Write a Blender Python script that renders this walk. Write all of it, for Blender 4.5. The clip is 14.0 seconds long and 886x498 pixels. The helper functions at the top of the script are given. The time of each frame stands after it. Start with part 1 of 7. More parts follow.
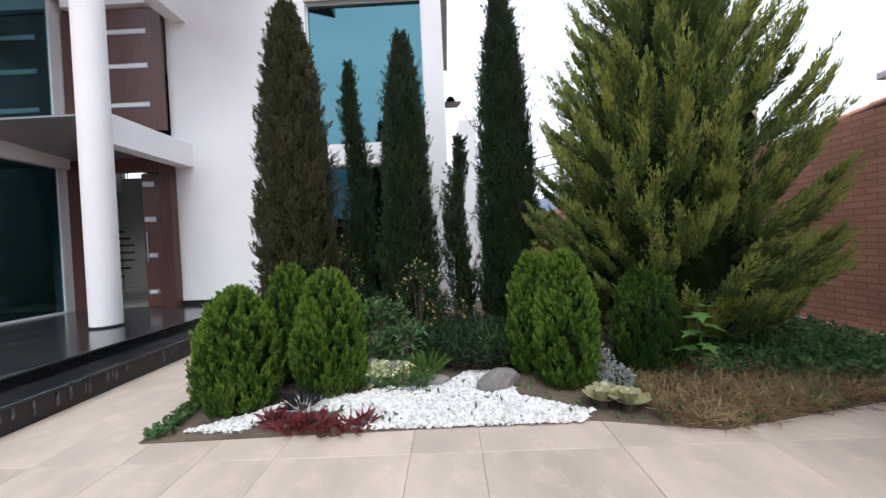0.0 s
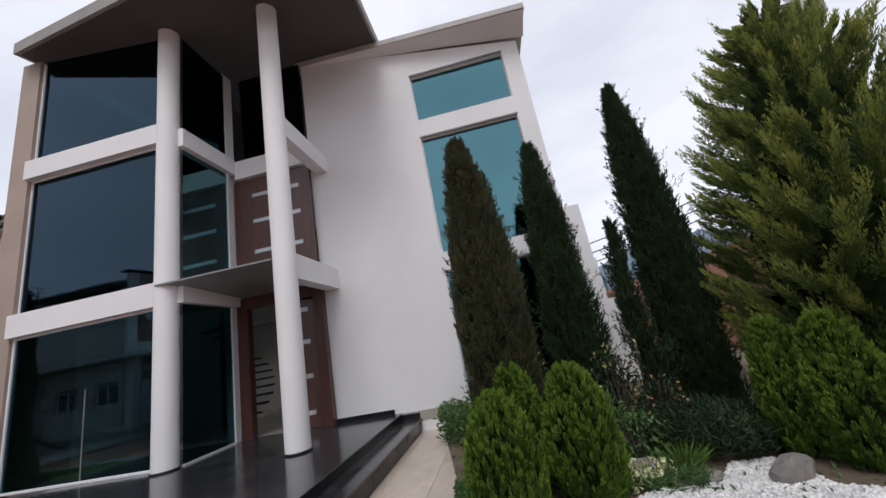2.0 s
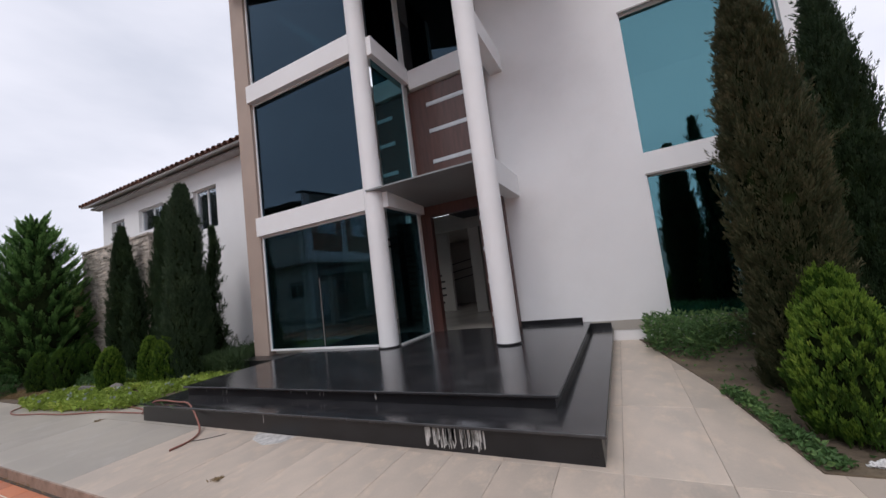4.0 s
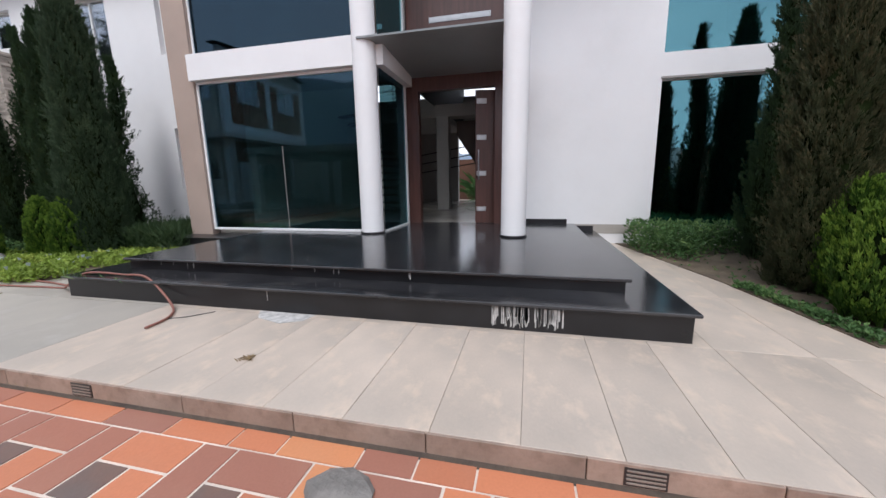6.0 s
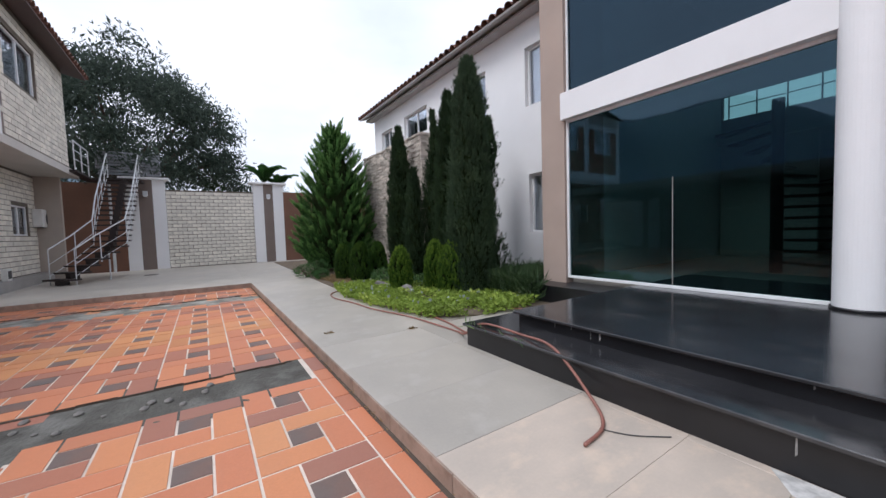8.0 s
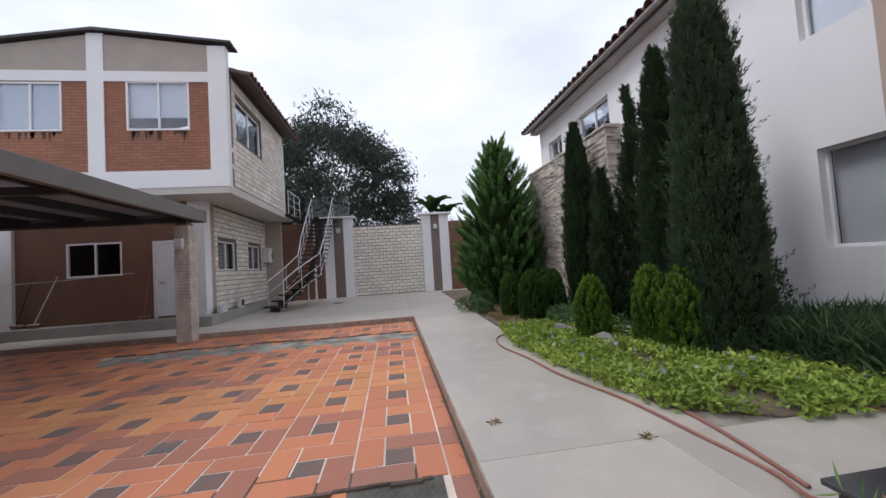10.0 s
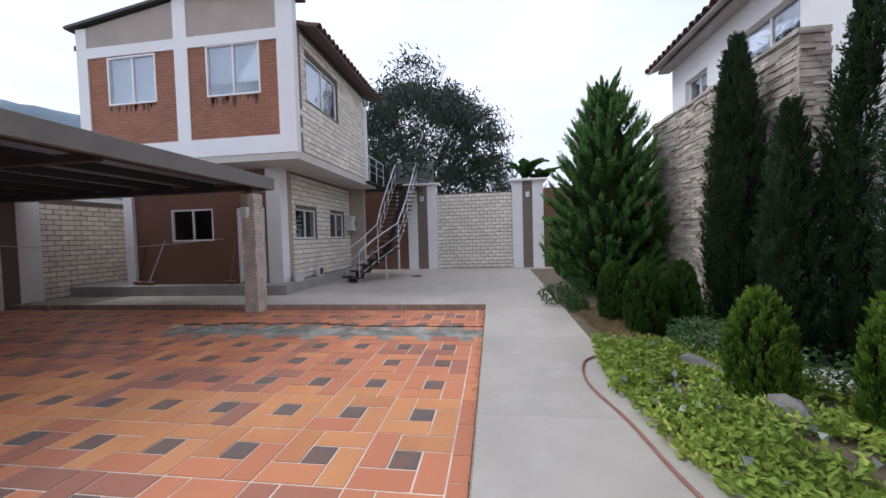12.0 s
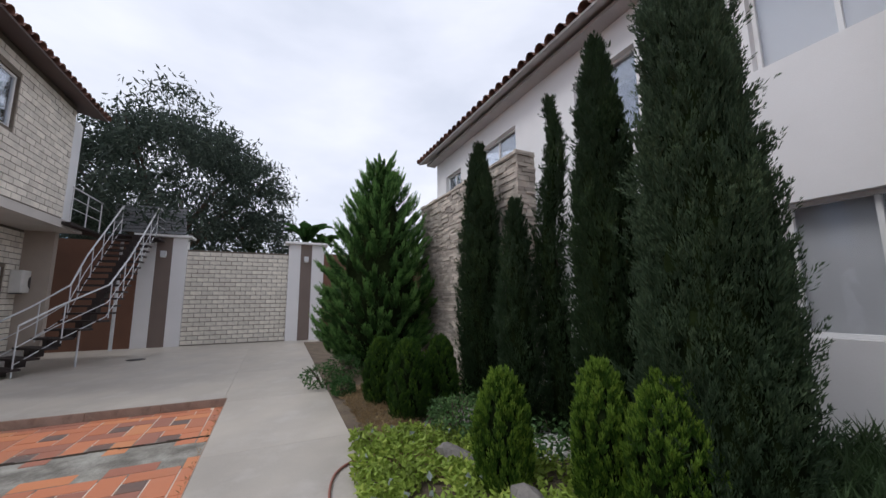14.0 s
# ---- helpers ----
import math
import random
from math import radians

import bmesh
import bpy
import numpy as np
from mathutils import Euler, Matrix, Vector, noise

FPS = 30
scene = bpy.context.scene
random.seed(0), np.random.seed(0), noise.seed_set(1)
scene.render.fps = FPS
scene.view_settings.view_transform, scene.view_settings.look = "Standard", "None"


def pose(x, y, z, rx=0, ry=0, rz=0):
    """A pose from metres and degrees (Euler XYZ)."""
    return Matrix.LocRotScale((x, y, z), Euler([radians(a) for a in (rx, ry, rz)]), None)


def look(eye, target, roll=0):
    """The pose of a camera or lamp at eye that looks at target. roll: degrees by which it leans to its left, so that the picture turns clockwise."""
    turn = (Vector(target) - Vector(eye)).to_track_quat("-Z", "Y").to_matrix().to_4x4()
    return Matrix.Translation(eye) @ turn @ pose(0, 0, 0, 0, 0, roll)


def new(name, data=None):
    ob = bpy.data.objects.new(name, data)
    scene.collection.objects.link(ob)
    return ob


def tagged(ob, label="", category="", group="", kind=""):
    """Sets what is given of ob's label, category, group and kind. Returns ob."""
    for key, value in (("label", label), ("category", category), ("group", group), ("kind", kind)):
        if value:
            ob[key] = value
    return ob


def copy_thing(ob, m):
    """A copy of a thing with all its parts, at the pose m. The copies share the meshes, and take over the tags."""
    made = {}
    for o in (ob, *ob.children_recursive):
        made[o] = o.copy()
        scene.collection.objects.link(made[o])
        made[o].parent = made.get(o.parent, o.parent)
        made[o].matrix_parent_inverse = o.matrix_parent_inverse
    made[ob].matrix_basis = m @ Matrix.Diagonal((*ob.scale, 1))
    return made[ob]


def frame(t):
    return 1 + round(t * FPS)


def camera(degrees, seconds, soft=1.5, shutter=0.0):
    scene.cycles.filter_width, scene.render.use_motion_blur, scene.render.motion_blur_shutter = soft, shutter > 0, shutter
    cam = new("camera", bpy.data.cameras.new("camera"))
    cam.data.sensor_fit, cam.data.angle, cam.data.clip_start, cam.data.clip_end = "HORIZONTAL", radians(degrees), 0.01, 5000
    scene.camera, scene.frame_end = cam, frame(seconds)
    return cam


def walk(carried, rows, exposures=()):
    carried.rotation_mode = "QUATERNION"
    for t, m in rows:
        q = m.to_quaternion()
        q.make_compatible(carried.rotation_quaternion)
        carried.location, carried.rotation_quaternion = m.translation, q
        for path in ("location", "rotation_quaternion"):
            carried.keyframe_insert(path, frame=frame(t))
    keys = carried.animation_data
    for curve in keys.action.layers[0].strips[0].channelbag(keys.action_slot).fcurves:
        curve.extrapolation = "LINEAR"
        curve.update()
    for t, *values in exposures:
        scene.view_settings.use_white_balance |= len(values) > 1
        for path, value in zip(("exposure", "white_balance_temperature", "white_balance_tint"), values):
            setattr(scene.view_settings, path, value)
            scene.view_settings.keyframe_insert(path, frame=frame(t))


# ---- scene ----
cam = camera(101.9, 14.0)
PATH = [
    (0, (0.249, 0.177, 1.411), (0.216, 2.176, 1.377), -2.6),
    (0.5, (0.003, 0.085, 1.419), (0.452, 2.034, 1.416), -3.9),
    (1, (-0.355, 0.038, 1.528), (0.237, 1.943, 1.662), -6.8),
    (1.5, (-0.935, -0.047, 1.644), (-0.813, 1.89, 2.126), -8.0),
    (2, (-1.452, -0.195, 1.628), (-1.685, 1.73, 2.116), -10.6),
    (2.5, (-2.026, -0.231, 1.639), (-2.459, 1.523, 2.497), -13.2),
    (3, (-2.393, -0.376, 1.547), (-3.031, 1.328, 2.378), -10.0),
    (3.5, (-2.688, -0.456, 1.63), (-3.506, 1.333, 1.99), -6.1),
    (3.7, (-2.867, -0.386, 1.597), (-3.738, 1.393, 1.875), -6.9),
    (5.8, (-4.489, -0.347, 1.262), (-4.925, 1.574, 0.919), -1.3),
    (6, (-4.691, -0.328, 1.255), (-5.151, 1.584, 0.89), -0.9),
    (6.5, (-5.25, -0.245, 1.301), (-6.072, 1.541, 0.937), -3.4),
    (7, (-5.833, -0.113, 1.247), (-7.083, 1.423, 0.965), -3.9),
    (7.5, (-6.336, 0.015, 1.261), (-7.813, 1.35, 1.079), -2.6),
    (8, (-6.727, 0.194, 1.307), (-8.392, 1.299, 1.204), -1.8),
    (8.5, (-7.15, 0.345, 1.315), (-8.895, 1.322, 1.332), -4.2),
    (9, (-7.606, 0.444, 1.317), (-9.466, 1.17, 1.441), -3.8),
    (9.2, (-7.801, 0.485, 1.296), (-9.714, 1.065, 1.364), -4.1),
    (11.3, (-9.691, 1.271, 1.466), (-11.688, 1.317, 1.57), -1.6),
    (11.5, (-9.834, 1.319, 1.523), (-11.834, 1.311, 1.55), -1.5),
    (12, (-10.226, 1.401, 1.52), (-12.206, 1.13, 1.448), -1.6),
    (12.5, (-10.565, 1.53, 1.51), (-12.49, 0.988, 1.54), -1.4),
    (13, (-10.809, 1.704, 1.62), (-12.618, 0.895, 1.89), -0.3),
    (13.5, (-10.891, 1.727, 1.599), (-12.861, 1.852, 1.923), -1.1),
    (14, (-10.9, 1.833, 1.597), (-12.692, 2.677, 1.875), -0.4),
]
EXPOSURES = [(0, 0.75, 6280, 10), (1, 0.40, 6360, 10), (1.5, 0.20, 6480, 11), (2.0, 0.05, 6540, 12), (2.5, -0.16, 6640, 13), (3, -0.41, 6820, 14), (3.5, -0.24, 6700, 14), (6, 0.55, 6310, 11), (6.5, 0.53, 6280, 11), (7, 0.38, 6240, 11), (8, 0.42, 6220, 11), (9, 0.24, 6370, 13), (11.5, 0.35, 6150, 12), (12.5, 0.38, 6060, 12), (13, 0.10, 6060, 11), (14, 0.10, 6380, 12)]
walk(cam, [(t, look(eye, target, roll)) for t, eye, target, roll in PATH], EXPOSURES)

# ---- world and sun: a bright overcast sky ----
world = bpy.data.worlds.new("overcast_sky")
scene.world = world
world.use_nodes = True
wn, wl = world.node_tree.nodes, world.node_tree.links
wn.clear()
SUN_AZ, SUN_EL = radians(176), radians(53)
sky = wn.new("ShaderNodeTexSky")
sky.sky_type, sky.sun_disc = 'NISHITA', False
sky.sun_elevation, sky.sun_rotation = SUN_EL, SUN_AZ
tc = wn.new("ShaderNodeTexCoord")
mp = wn.new("ShaderNodeMapping")
mp.inputs["Scale"].default_value = (1.0, 1.0, 2.6)
cn = wn.new("ShaderNodeTexNoise")
cn.inputs["Scale"].default_value, cn.inputs["Detail"].default_value, cn.inputs["Roughness"].default_value = 1.7, 5, 0.5
cr = wn.new("ShaderNodeValToRGB")
cr.color_ramp.elements[0].position, cr.color_ramp.elements[0].color = 0.33, (0.70, 0.75, 0.86, 1)
cr.color_ramp.elements[1].position, cr.color_ramp.elements[1].color = 0.62, (0.95, 0.98, 1.08, 1)
bg_sky, bg_cloud, mix, wout = wn.new("ShaderNodeBackground"), wn.new("ShaderNodeBackground"), wn.new("ShaderNodeMixShader"), wn.new("ShaderNodeOutputWorld")
bg_sky.inputs["Strength"].default_value = 0.1
bg_cloud.inputs["Strength"].default_value = 1.0
mix.inputs[0].default_value = 0.92
wl.new(tc.outputs["Generated"], mp.inputs[0])
wl.new(mp.outputs[0], cn.inputs["Vector"])
wl.new(cn.outputs[0], cr.inputs[0])
wl.new(sky.outputs[0], bg_sky.inputs[0])
wl.new(cr.outputs[0], bg_cloud.inputs[0])
wl.new(bg_sky.outputs[0], mix.inputs[1])
wl.new(bg_cloud.outputs[0], mix.inputs[2])
wl.new(mix.outputs[0], wout.inputs[0])

sun_data = bpy.data.lights.new("sun", 'SUN')
sun_data.energy, sun_data.angle, sun_data.color = 1.3, radians(25), (1.0, 0.99, 0.98)
sun = new("sun", sun_data)
sun.matrix_world = look((-3, -11, 20), (-4, 4, 0))


# ---- materials ----
def mat(name, color, rough=0.7, vary=0.12, scale=3.0, fine=40.0, bump=0.15, metal=0.0, random_vary=0.0, hue=None, spec=0.5, island=False, coat=0.0, stain=None, stretch=None):
    """A procedural surface: base colour, a large and a fine variation, relief; hue: a second colour that the large variation leans to;
    stain: (colour, amount, scale) blotches of dirt."""
    m = bpy.data.materials.new(name)
    m.use_nodes = True
    n, l = m.node_tree.nodes, m.node_tree.links
    b = n["Principled BSDF"]
    b.inputs["Roughness"].default_value = rough
    b.inputs["Metallic"].default_value = metal
    b.inputs["Specular IOR Level"].default_value = spec
    b.inputs["Coat Weight"].default_value = coat
    co = n.new("ShaderNodeTexCoord")
    src = co.outputs["Object"]
    if stretch:
        mpn = n.new("ShaderNodeMapping")
        mpn.inputs["Scale"].default_value = stretch
        l.new(src, mpn.inputs[0])
        src = mpn.outputs[0]
    big = n.new("ShaderNodeTexNoise")
    big.inputs["Scale"].default_value, big.inputs["Detail"].default_value = scale, 4
    l.new(src, big.inputs["Vector"])
    small = n.new("ShaderNodeTexNoise")
    small.inputs["Scale"].default_value, small.inputs["Detail"].default_value = fine, 5
    l.new(src, small.inputs["Vector"])
    c2 = hue or tuple(v * (1 - 2.2 * vary) for v in color)
    ramp = n.new("ShaderNodeValToRGB")
    ramp.color_ramp.elements[0].position, ramp.color_ramp.elements[1].position = 0.32, 0.68
    ramp.color_ramp.elements[0].color, ramp.color_ramp.elements[1].color = (*c2, 1), (*color, 1)
    l.new(big.outputs[0], ramp.inputs[0])
    hsv = n.new("ShaderNodeHueSaturation")
    mr = n.new("ShaderNodeMapRange")
    mr.inputs[3].default_value, mr.inputs[4].default_value = 1 - vary, 1 + vary
    l.new(small.outputs[0], mr.inputs[0])
    l.new(mr.outputs[0], hsv.inputs["Value"])
    l.new(ramp.outputs[0], hsv.inputs["Color"])
    last = hsv.outputs[0]
    if random_vary:
        info = n.new("ShaderNodeNewGeometry" if island else "ShaderNodeObjectInfo")
        h2, mr2 = n.new("ShaderNodeHueSaturation"), n.new("ShaderNodeMapRange")
        mr2.inputs[3].default_value, mr2.inputs[4].default_value = 1 - random_vary, 1 + random_vary
        l.new(info.outputs["Random Per Island" if island else "Random"], mr2.inputs[0])
        l.new(mr2.outputs[0], h2.inputs["Value"])
        l.new(last, h2.inputs["Color"])
        last = h2.outputs[0]
    if stain:
        st, sr, sm = n.new("ShaderNodeTexNoise"), n.new("ShaderNodeValToRGB"), n.new("ShaderNodeMixRGB")
        st.inputs["Scale"].default_value, st.inputs["Detail"].default_value, st.inputs["Roughness"].default_value = stain[2], 6, 0.65
        sr.color_ramp.elements[0].position, sr.color_ramp.elements[1].position = 0.5, 0.75
        sr.color_ramp.elements[1].color = (stain[1],) * 3 + (1,)
        l.new(src, st.inputs["Vector"])
        l.new(st.outputs[0], sr.inputs[0])
        l.new(sr.outputs[0], sm.inputs[0])
        l.new(last, sm.inputs[1])
        sm.inputs[2].default_value = (*stain[0], 1)
        last = sm.outputs[0]
    l.new(last, b.inputs["Base Color"])
    if bump:
        bp = n.new("ShaderNodeBump")
        bp.inputs["Strength"].default_value, bp.inputs["Distance"].default_value = bump, 0.02
        l.new(small.outputs[0], bp.inputs["Height"])
        l.new(bp.outputs[0], b.inputs["Normal"])
    rr = n.new("ShaderNodeMapRange")
    rr.inputs[3].default_value, rr.inputs[4].default_value = max(0.02, rough * 0.8), min(1, rough * 1.2)
    l.new(big.outputs[0], rr.inputs[0])
    l.new(rr.outputs[0], b.inputs["Roughness"])
    return m


def glass_mat(name, tint, gloss_tint, least, most):
    """Tinted, partly mirrored window glass."""
    m = bpy.data.materials.new(name)
    m.use_nodes = True
    n, l = m.node_tree.nodes, m.node_tree.links
    n.clear()
    out, tr, gl, mx, fr, rg = (n.new(k) for k in ("ShaderNodeOutputMaterial", "ShaderNodeBsdfTransparent", "ShaderNodeBsdfGlossy", "ShaderNodeMixShader", "ShaderNodeFresnel", "ShaderNodeMapRange"))
    tr.inputs[0].default_value = (*tint, 1)
    gl.inputs["Color"].default_value = (*gloss_tint, 1)
    gl.inputs["Roughness"].default_value = 0.015
    fr.inputs[0].default_value = 1.5
    rg.inputs[1].default_value, rg.inputs[2].default_value = 0.04, 0.6
    rg.inputs[3].default_value, rg.inputs[4].default_value = least, most
    l.new(fr.outputs[0], rg.inputs[0])
    l.new(rg.outputs[0], mx.inputs[0])
    l.new(tr.outputs[0], mx.inputs[1])
    l.new(gl.outputs[0], mx.inputs[2])
    l.new(mx.outputs[0], out.inputs[0])
    return m


def leaf_mat(name, color, tip, vary=0.35, rough=0.6):
    """Foliage: each spray between two greens, a little light let through."""
    m = bpy.data.materials.new(name)
    m.use_nodes = True
    n, l = m.node_tree.nodes, m.node_tree.links
    b = n["Principled BSDF"]
    b.inputs["Roughness"].default_value = rough
    b.inputs["Specular IOR Level"].default_value = 0.3
    geo, ramp = n.new("ShaderNodeNewGeometry"), n.new("ShaderNodeValToRGB")
    ramp.color_ramp.elements[0].color = (*(v * (1 - vary) for v in color), 1)
    ramp.color_ramp.elements[1].color = (*tip, 1)
    mid = ramp.color_ramp.elements.new(0.6)
    mid.color = (*color, 1)
    co, big, mixn = n.new("ShaderNodeTexCoord"), n.new("ShaderNodeTexNoise"), n.new("ShaderNodeMath")
    big.inputs["Scale"].default_value, big.inputs["Detail"].default_value = 2.5, 3
    l.new(co.outputs["Object"], big.inputs["Vector"])
    mixn.operation = 'MULTIPLY_ADD'
    mixn.inputs[1].default_value = 0.5
    sub = n.new("ShaderNodeMath")
    sub.operation = 'MULTIPLY_ADD'
    sub.inputs[1].default_value, sub.inputs[2].default_value = 1.4, -0.45
    l.new(big.outputs[0], sub.inputs[0])
    l.new(geo.outputs["Random Per Island"], mixn.inputs[0])
    l.new(sub.outputs[0], mixn.inputs[2])
    l.new(mixn.outputs[0], ramp.inputs[0])
    l.new(ramp.outputs[0], b.inputs["Base Color"])
    trn, mx = n.new("ShaderNodeBsdfTranslucent"), n.new("ShaderNodeMixShader")
    mx.inputs[0].default_value = 0.35
    l.new(ramp.outputs[0], trn.inputs[0])
    l.new(b.outputs[0], mx.inputs[1])
    l.new(trn.outputs[0], mx.inputs[2])
    l.new(mx.outputs[0], n["Material Output"].inputs[0])
    return m


WHITE = mat("white_stucco", (0.80, 0.79, 0.79), 0.85, 0.03, 0.7, 90, 0.12, stain=((0.62, 0.61, 0.59), 0.25, 0.8))
TAN = mat("tan_stucco", (0.40, 0.31, 0.26), 0.85, 0.05, 1.5, 90, 0.12)
BEIGE = mat("beige_stucco", (0.42, 0.36, 0.31), 0.85, 0.06, 1.5, 80, 0.12)
BROWN_WALL = mat("brown_stucco", (0.20, 0.10, 0.065), 0.85, 0.1, 1.2, 70, 0.15)
TAUPE = mat("taupe_stucco", (0.20, 0.155, 0.135), 0.85, 0.06, 1.5, 80, 0.1)
CONCRETE = mat("grey_concrete", (0.33, 0.31, 0.29), 0.8, 0.1, 2.0, 50, 0.2, stain=((0.2, 0.19, 0.18), 0.4, 1.5))
PALE_CONCRETE = mat("pale_concrete", (0.52, 0.50, 0.48), 0.85, 0.08, 1.5, 60, 0.12, stain=((0.34, 0.32, 0.30), 0.5, 1.2))
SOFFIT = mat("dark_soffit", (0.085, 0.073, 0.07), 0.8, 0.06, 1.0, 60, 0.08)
# Tops are paler than the risers: dust, and sky sheen put into the colour.
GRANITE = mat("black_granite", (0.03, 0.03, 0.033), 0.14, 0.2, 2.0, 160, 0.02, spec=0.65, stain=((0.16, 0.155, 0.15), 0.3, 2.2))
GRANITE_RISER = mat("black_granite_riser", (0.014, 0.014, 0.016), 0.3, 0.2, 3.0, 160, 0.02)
LIME_FAINT = mat("faint_lime_streak", (0.20, 0.20, 0.205), 0.8, 0.3, 14, 60, 0.1, hue=(0.06, 0.06, 0.06))
LIME = mat("lime_streak", (0.62, 0.60, 0.575), 0.8, 0.2, 14, 60, 0.1)
SLAB = mat("beige_porcelain_slab", (0.56, 0.465, 0.385), 0.40, 0.06, 1.6, 45, 0.04, hue=(0.43, 0.37, 0.315), random_vary=0.09, stain=((0.73, 0.575, 0.445), 0.8, 2.4), stretch=(1.5, 0.9, 1))
SLAB_GREY = mat("grey_porcelain_slab", (0.475, 0.43, 0.37), 0.42, 0.06, 1.1, 45, 0.05, hue=(0.375, 0.342, 0.30), random_vary=0.06, stain=((0.52, 0.49, 0.45), 0.7, 1.7))
KERB = mat("kerb_slab", (0.36, 0.27, 0.215), 0.7, 0.14, 3, 50, 0.15, random_vary=0.12, stain=((0.12, 0.085, 0.06), 0.7, 5))
JOINT = mat("dirt_joint", (0.34, 0.295, 0.25), 0.95, 0.2, 5, 60, 0.3)
GROUT = mat("pale_grout", (0.76, 0.66, 0.57), 0.9, 0.12, 4, 70, 0.2, stain=((0.30, 0.20, 0.15), 0.6, 1.1))


def tile_mat(name, island):
    """Fired clay tiles from orange to brown, with a few dark ones."""
    m = mat(name, (0.5, 0.2, 0.1), 0.55, 0.1, 2.2, 70, 0.08, stain=((0.40, 0.25, 0.17), 0.22, 1.2))
    n, l = m.node_tree.nodes, m.node_tree.links
    info = n.new("ShaderNodeNewGeometry" if island else "ShaderNodeObjectInfo")
    rp = n.new("ShaderNodeValToRGB")
    rp.color_ramp.interpolation = 'LINEAR'
    rp.color_ramp.elements[0].color, rp.color_ramp.elements[1].color = (0.31, 0.135, 0.095, 1), (0.60, 0.26, 0.115, 1)
    for at, c in ((0.20, (0.37, 0.145, 0.092)), (0.34, (0.49, 0.175, 0.088)), (0.7, (0.56, 0.20, 0.098)), (0.9, (0.59, 0.225, 0.10))):
        rp.color_ramp.elements.new(at).color = (*c, 1)
    l.new(info.outputs["Random Per Island" if island else "Random"], rp.inputs[0])
    for nd in n:
        if nd.bl_idname == "ShaderNodeHueSaturation":
            for lk in list(nd.inputs["Color"].links):
                l.remove(lk)
            l.new(rp.outputs[0], nd.inputs["Color"])
            break
    return m


TILE_ISLAND, TILE_OBJ = tile_mat("clay_tile_far", True), tile_mat("clay_tile", False)
TILE_DARK = mat("dark_clay_tile", (0.12, 0.10, 0.092), 0.55, 0.12, 3, 70, 0.1, hue=(0.19, 0.105, 0.078), stain=((0.26, 0.15, 0.11), 0.4, 1.3))
TILE_OCHRE = mat("ochre_clay_tile", (0.60, 0.265, 0.105), 0.55, 0.12, 2.2, 70, 0.08, random_vary=0.12, island=True, hue=(0.54, 0.215, 0.09), stain=((0.40, 0.25, 0.17), 0.3, 1.2))
ROOF_CLAY = mat("clay_roof_tile", (0.20, 0.095, 0.068), 0.85, 0.15, 3, 60, 0.2, random_vary=0.3, island=True, stain=((0.06, 0.05, 0.047), 0.85, 2.5))
ROOF_ORANGE = mat("orange_roof_tile", (0.62, 0.22, 0.12), 0.8, 0.12, 3, 60, 0.2, random_vary=0.2, island=True)
EAVE = mat("dark_eave", (0.13, 0.095, 0.088), 0.8, 0.1, 3, 60, 0.1)
EAVE_GREY = mat("grey_eave", (0.48, 0.46, 0.455), 0.85, 0.08, 2, 60, 0.1)


def sheet_mat(name):
    """A ribbed plastic roof sheet that lets part of the daylight through."""
    m = mat(name, (0.45, 0.45, 0.46), 0.5, 0.06, 2, 40, 0.02)
    n, l = m.node_tree.nodes, m.node_tree.links
    tr, mx = n.new("ShaderNodeBsdfTransparent"), n.new("ShaderNodeMixShader")
    tr.inputs[0].default_value = (0.55, 0.57, 0.60, 1)
    mx.inputs[0].default_value = 0.38
    l.new(n["Principled BSDF"].outputs[0], mx.inputs[1])
    l.new(tr.outputs[0], mx.inputs[2])
    l.new(mx.outputs[0], n["Material Output"].inputs[0])
    return m


CREAM_BRICK = mat("cream_brick", (0.78, 0.73, 0.64), 0.85, 0.08, 5, 60, 0.2, random_vary=0.10)
CREAM_BRICK_ISLAND = mat("cream_brick_far", (0.76, 0.70, 0.61), 0.85, 0.08, 5, 60, 0.2, random_vary=0.12, island=True)
MORTAR = mat("brick_mortar", (0.17, 0.14, 0.11), 0.95, 0.15, 4, 70, 0.2)


def coursed_mat(name, color, mortar, width, height, turn):
    """Fine brickwork seen from afar, courses level; turn: the wall runs along y instead of x."""
    m = mat(name, color, 0.85, 0.1, 1.3, 50, 0.2, stain=(tuple(v * 0.55 for v in color), 0.35, 1.6))
    n, l = m.node_tree.nodes, m.node_tree.links
    co, sep, com, br, mx = (n.new(k) for k in ("ShaderNodeTexCoord", "ShaderNodeSeparateXYZ", "ShaderNodeCombineXYZ", "ShaderNodeTexBrick", "ShaderNodeMixRGB"))
    l.new(co.outputs["Object"], sep.inputs[0])
    l.new(sep.outputs[1 if turn else 0], com.inputs[0])
    l.new(sep.outputs[2], com.inputs[1])
    l.new(com.outputs[0], br.inputs["Vector"])
    br.inputs["Scale"].default_value = 1.0
    br.inputs["Brick Width"].default_value, br.inputs["Row Height"].default_value, br.inputs["Mortar Size"].default_value = width, height, 0.011
    br.inputs["Color1"].default_value, br.inputs["Color2"].default_value, br.inputs["Mortar"].default_value = (1, 1, 1, 1), (0.82, 0.8, 0.8, 1), (*mortar, 1)
    bs = n["Principled BSDF"]
    old = bs.inputs["Base Color"].links[0].from_socket
    mx.blend_type = 'MULTIPLY'
    mx.inputs[0].default_value = 1
    l.new(old, mx.inputs[1])
    l.new(br.outputs[0], mx.inputs[2])
    l.new(mx.outputs[0], bs.inputs["Base Color"])
    return m


